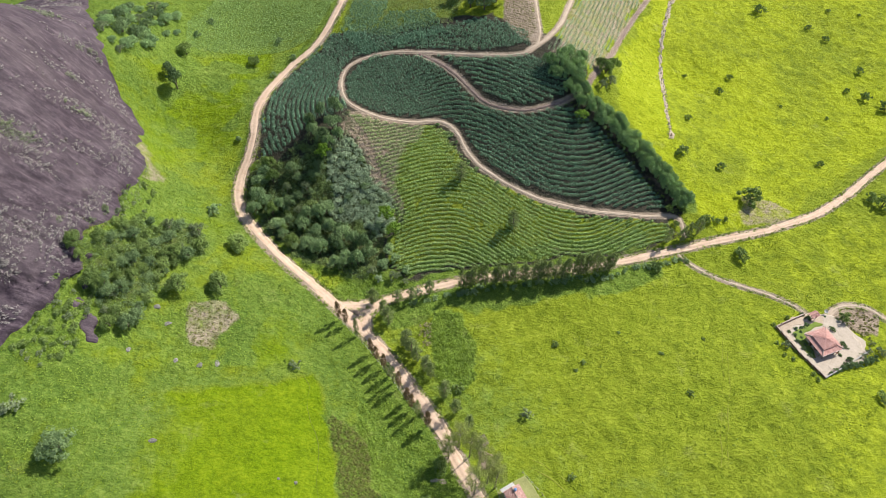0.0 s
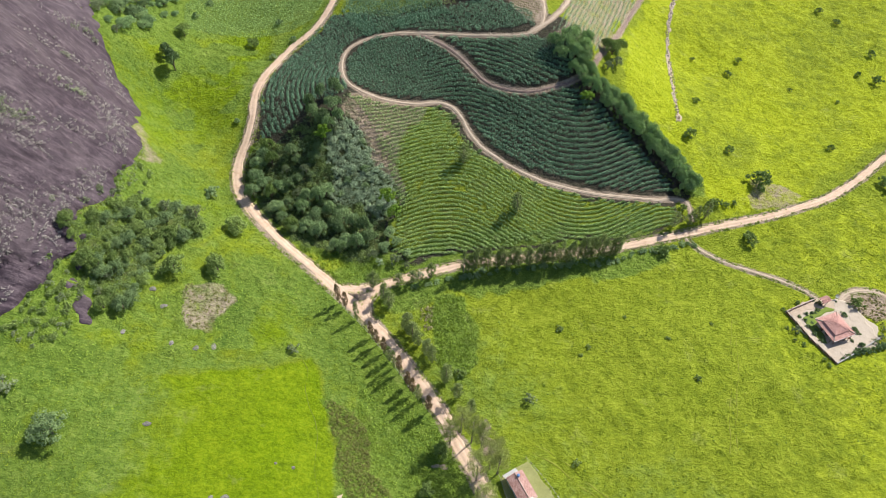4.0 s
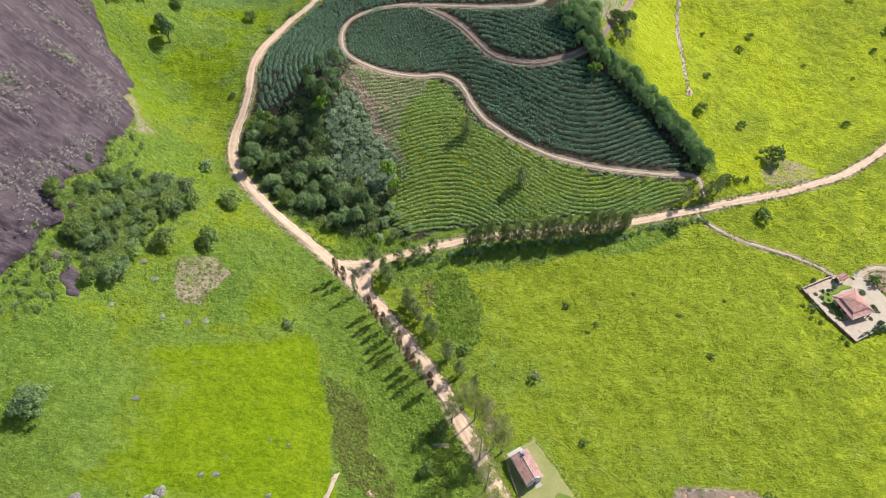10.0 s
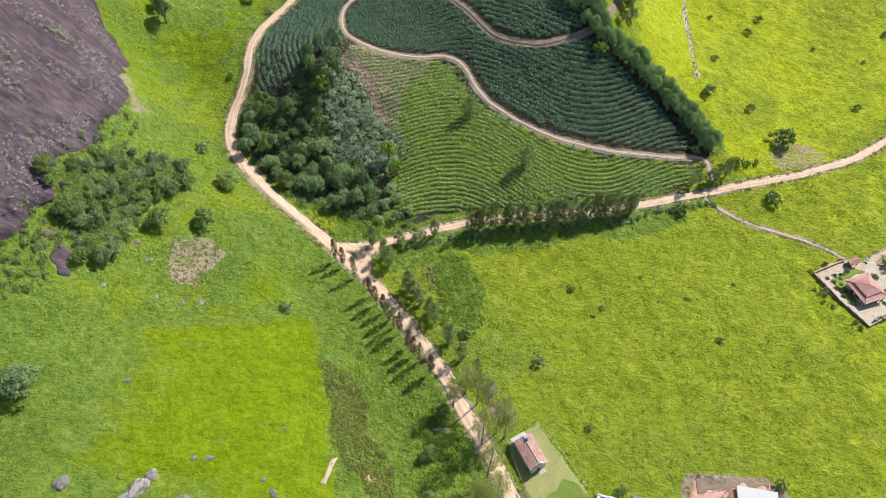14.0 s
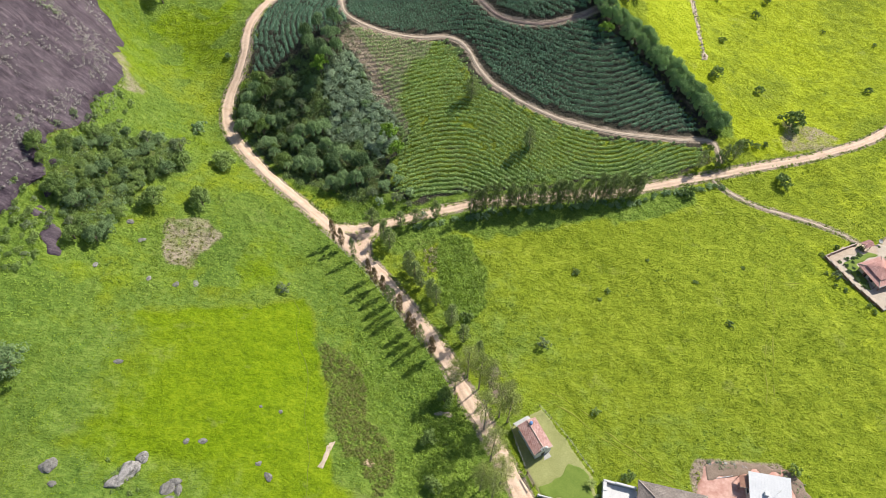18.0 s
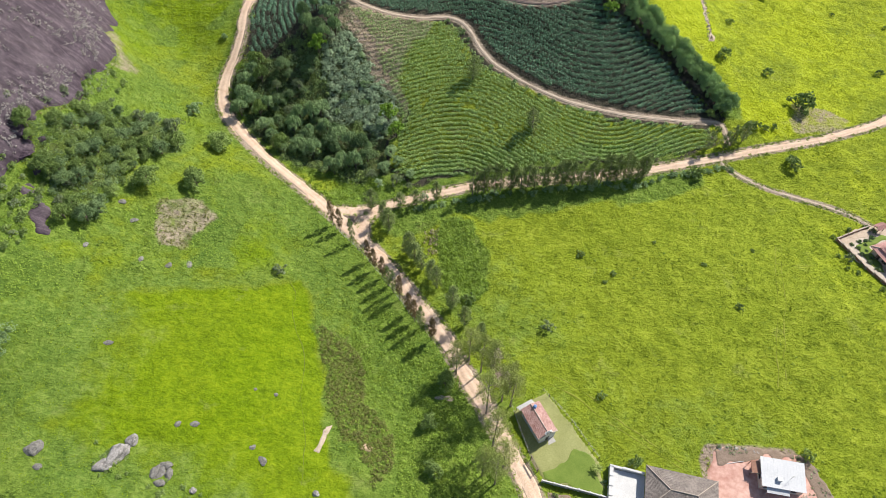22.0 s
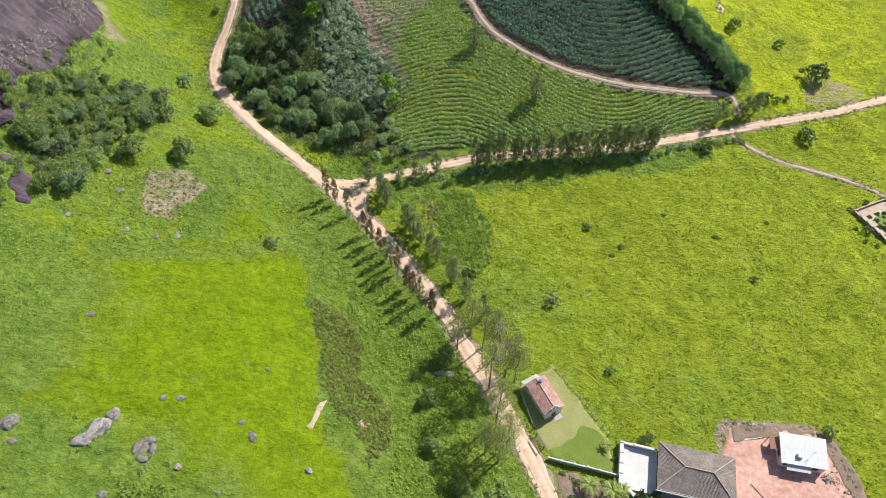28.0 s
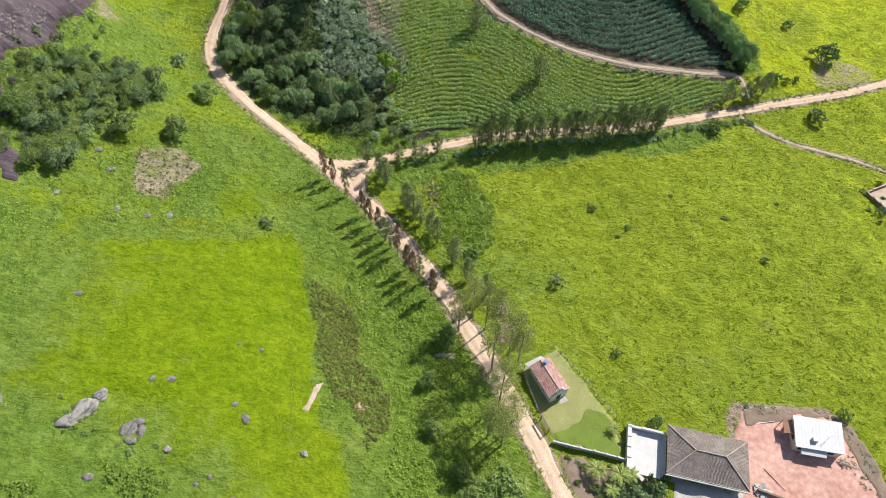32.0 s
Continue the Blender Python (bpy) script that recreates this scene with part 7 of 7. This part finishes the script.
for x, y, r in ((139.5, -5.7, 2.0), (137.0, -4.3, 0.9), (137.9, -9.2, 0.9), (140.2, -10.8, 1.0), (138.0, 3.1, 1.0), (143.5, 6.3, 1.1), (144.8, -16.2, 1.1), (145.7, -18.2, 1.0), (163.4, 6.9, 2.7), (141.0, -3.0, 0.7), (142.2, -7.6, 0.8)):
    (K_GREYSHRUB if r == 2.0 else K_SHRUB).stand(x, y, r, r * 1.25, "leafy bush against the farm garden wall", "bush", "bushes outside the farm wall")
for x, y, r in ((142.4, 0.4, 0.8), (145.1, 1.8, 0.9), (147.1, 2.3, 0.9), (149.5, 3.7, 1.0), (143.9, -0.9, 0.9), (144.0, -3.3, 1.0), (145.2, -6.2, 1.0), (146.6, -8.7, 1.0), (156.7, -7.8, 0.9), (149.3, 8.1, 1.0), (150.7, 6.5, 1.2), (157.8, 2.5, 1.3), (159.3, -3.1, 1.1), (159.9, -4.6, 1.0), (157.0, 7.8, 0.6),
                (146.4, 0.6, 0.8), (148.4, 2.4, 0.7), (145.8, -1.8, 0.8), (146.2, -4.6, 0.8), (147.6, -7.4, 0.7)):
    K_DARKSHRUB.stand(x, y, r, r * 1.1, "clipped dark garden shrub in the farm garden", "bush", "farm garden shrubs")
for (x, y), r, h in zip([(64.7, -84.5), (69.3, -83.9), (68.0, -82.1), (67.0, -83.7), (62.4, -85.1), (58.1, -84.8), (59.8, -85.7), (71.3, -81.6)], (2.0, 1.9, 0.9, 1.0, 1.7, 1.2, 1.4, 1.1), (2.4, 2.2, 3.4, 3.0, 1.8, 1.2, 1.4, 2.0)):
    K_DARKSHRUB.stand(x, y, r, h, "dense dark green rounded garden tree behind the wall", "bush", "garden trees behind the wall")
for x, y, r in ((52.6, -78.6, 0.8), (55.4, -80.4, 1.0), (58.2, -86.4, 1.2), (63.6, -83.2, 1.0), (65.6, -81.4, 0.9), (60.6, -79.9, 0.7), (56.6, -84.4, 1.1), (61.8, -88.4, 1.3), (66.8, -83.4, 1.0), (69.4, -85.0, 1.1), (54.0, -83.6, 0.9)):
    K_SHRUB.stand(x, y, r, r * 1.3, "dense green plant in the walled garden", "bush", "plants in the walled garden")
patch("garden_bed", [(143.2, 0.2), (152.6, 5.8), (155.5, 4.5), (147.9, 0), (148.6, -10), (146.3, -9.8), (144.2, -4.5)], M_LAWN_GREEN, "green garden bed round the farmhouse", 0.34, 0.4, 0.5)
fill([(159.5, 8.5), (165, 11.6), (172, 11.6), (178, 6), (170, -2.4), (167.4, 0)], 260, 0.5, 0.5, 12, 0.4, M_DRY, "dry_weeds", "dry greyish weeds behind the farmhouse", "weeds")
fill([(89.8, -65.4), (99, -64.6), (98.6, -67), (93, -68), (89.6, -67.8)], 60, 0.5, 0.5, 12, 0.36, M_LEAF_GREY, "dry_weeds", "weeds and rubbish at the yard edge", "weeds")
fill([(106.8, -67), (110, -66), (113.4, -73), (115, -82), (112, -84), (109.6, -74)], 120, 0.5, 0.5, 12, 0.36, M_LEAF_GREY, "dry_weeds", "weeds on the yard bank", "weeds")


def porch(x, y, turn):
    ob = new("gate_porch")
    for px in (-1.3, 1.3):
        for py in (-0.7, 0.7):
            part("post", box(px - 0.09, py - 0.09, -0.4, px + 0.09, py + 0.09, 2.2), M_WOOD, ob)
    for side in (-1, 1):
        roof = part("roof", slab([(-1.7, 0, 2.75), (1.7, 0, 2.75), (1.7, side * 1.15, 2.2), (-1.7, side * 1.15, 2.2)][::side], 0.08), M_ROOF_PINK, ob)
        tiles_on(roof, (-1.7, side * 1.15, 2.2), (1.7, side * 1.15, 2.2), (1.7, 0, 2.75), (-1.7, 0, 2.75), 4, 14, M_ROOF_PINK)
    ob.matrix_basis = pose(x, y, gz(x, y), 0, 0, turn)
    return tagged(ob, "small terracotta-roofed porch over the farm gate", "porch")


porch(152.2, 7.0, 26)


def dish(x, y):
    ob = new("satellite_dish")
    part("mast", tube(bmesh.new(), [(0, 0, -0.3), (0, 0, 1.2)], [0.06, 0.05], 8), M_STEEL, ob)
    bm = bmesh.new()
    rings = [[bm.verts.new((r * math.cos(a), r * math.sin(a), 0.35 * r * r)) for a in (math.pi * k / 8 for k in range(16))] for r in (0.04, 0.3, 0.55, 0.72)]
    for p, q in zip(rings[:-1], rings[1:]):
        for k in range(16):
            bm.faces.new((p[k], p[(k + 1) % 16], q[(k + 1) % 16], q[k]))
    bmesh.ops.solidify(bm, geom=bm.faces[:], thickness=0.04)
    part("reflector", bm, M_SHEET, ob, at=pose(0, 0, 1.2, 25, 10, 0))
    part("feed_arm", tube(bmesh.new(), [(0, 0, 1.25), (0.1, -0.25, 1.9)], [0.025, 0.02], 6), M_STEEL, ob)
    ob.matrix_basis = pose(x, y, gz(x, y) + 0.15)
    return tagged(ob, "white satellite dish on a short mast", "satellite dish")


dish(157.4, 9.3)


def wood_pile(x, y, turn):
    ob = new("firewood_pile")
    for k in range(26):
        a, r = 2.4 * k, 0.17 * math.sqrt(k)
        part("log", tube(bmesh.new(), [(-0.55, 0, 0), (0.55, 0, 0)], [0.08, 0.07], 6), M_TILE_PALE, ob, at=pose(r * math.cos(a), r * math.sin(a), 0.1 + 0.5 * max(0, 1 - r), 0, 8 * math.sin(k), 60 * math.sin(k * 1.7)))
    ob.matrix_basis = pose(x, y, gz(x, y) + 0.12, 0, 0, turn)
    return tagged(ob, "heap of split pale firewood", "firewood")


wood_pile(107.4, -75.8, 20)


def junk_pile(x, y):
    ob = new("scrap_pile")
    for k in range(16):
        part("scrap", box(-0.5, -0.35, 0, 0.5, 0.35, 0.12, 0.01), M_STEEL if k % 2 else M_CONCRETE, ob, at=pose(1.5 * math.cos(2.4 * k) * (k / 16) ** 0.5, 1.2 * math.sin(2.4 * k) * (k / 16) ** 0.5, 0.1 + 0.02 * k, 12 * math.sin(k), 10 * math.cos(k * 2), 40 * k))
    ob.matrix_basis = pose(x, y, gz(x, y) + 0.12)
    return tagged(ob, "grey heap of scrap in the red yard", "scrap")


junk_pile(89.6, -82.6)
tagged(part("pole", tube(bmesh.new(), [(-2.0, 0, 0.25), (2.0, 0, 0.35)], [0.09, 0.08], 7), M_WHITE, at=pose(93.6, -68.4, gz(93.6, -68.4), 0, 0, 12)), "long pale pole lying in the yard", "pole")
tagged(part("pole", tube(bmesh.new(), [(-2.6, 0, 0.25), (2.6, 0, 0.3)], [0.06, 0.05], 7), M_WOOD, at=pose(92.6, -80.2, gz(92.6, -80.2), 0, 0, -52)), "thin wooden pole lying in the yard", "pole")
for k, x in enumerate((90.6, 92.4, 94.6, 96.6, 98.4, 99.4)):
    boulder("rubble_block", x, -65.4 + 0.3 * math.sin(k), 0.45, 0.6, 1.3, 30 * k, "pale rubble block at the yard edge", M_STONE, 80 + k)


def ruin(x, y, turn):
    ob = new("ruined_shed")
    part("floor_slab", box(-1.3, -1.9, -0.4, 1.3, 1.9, 0.15), M_GARDEN, ob)
    part("roof_sheet", slab([(-1.0, -1.6, 1.6), (1.0, -1.6, 1.8), (1.0, 1.5, 2.0), (-1.0, 1.5, 1.8)], 0.06), M_WOOD, ob, "faded brown roof sheet")
    for px in (-0.9, 0.8):
        for py in (-1.5, 1.3):
            part("post", box(px, py, -0.4, px + 0.12, py + 0.12, 1.68), M_WOOD, ob)
    ob.matrix_basis = pose(x, y, gz(x, y), 0, 0, turn)
    return tagged(ob, "small open shed with faded brown roof", "shed")


ruin(39.4, -45.2, 30)

for poly in ([(-33, -90), (-24, -89), (-19.6, -92.4), (-24, -96), (-33.5, -95)], [(-60, -92), (-52, -90), (-48.6, -95), (-56, -99)], [(-42.6, -84), (-40, -78.6), (-38.6, -84)], [(-47, -97), (-40, -95), (-38, -99)]):
    fill(poly, 150, 0.6, 0.6, 14, 0.4, M_WEED_DARK, "leafy_weeds", "patch of broad-leaved green weeds in the pasture", "weeds")
for kind in (K_DARK, K_MID, K_DARKSHRUB, K_BRIGHT, K_GREY, K_SHRUB, K_GREYSHRUB, K_MIDSHRUB, K_GUM, K_GUMRED, K_TALL):
    kind.tidy()
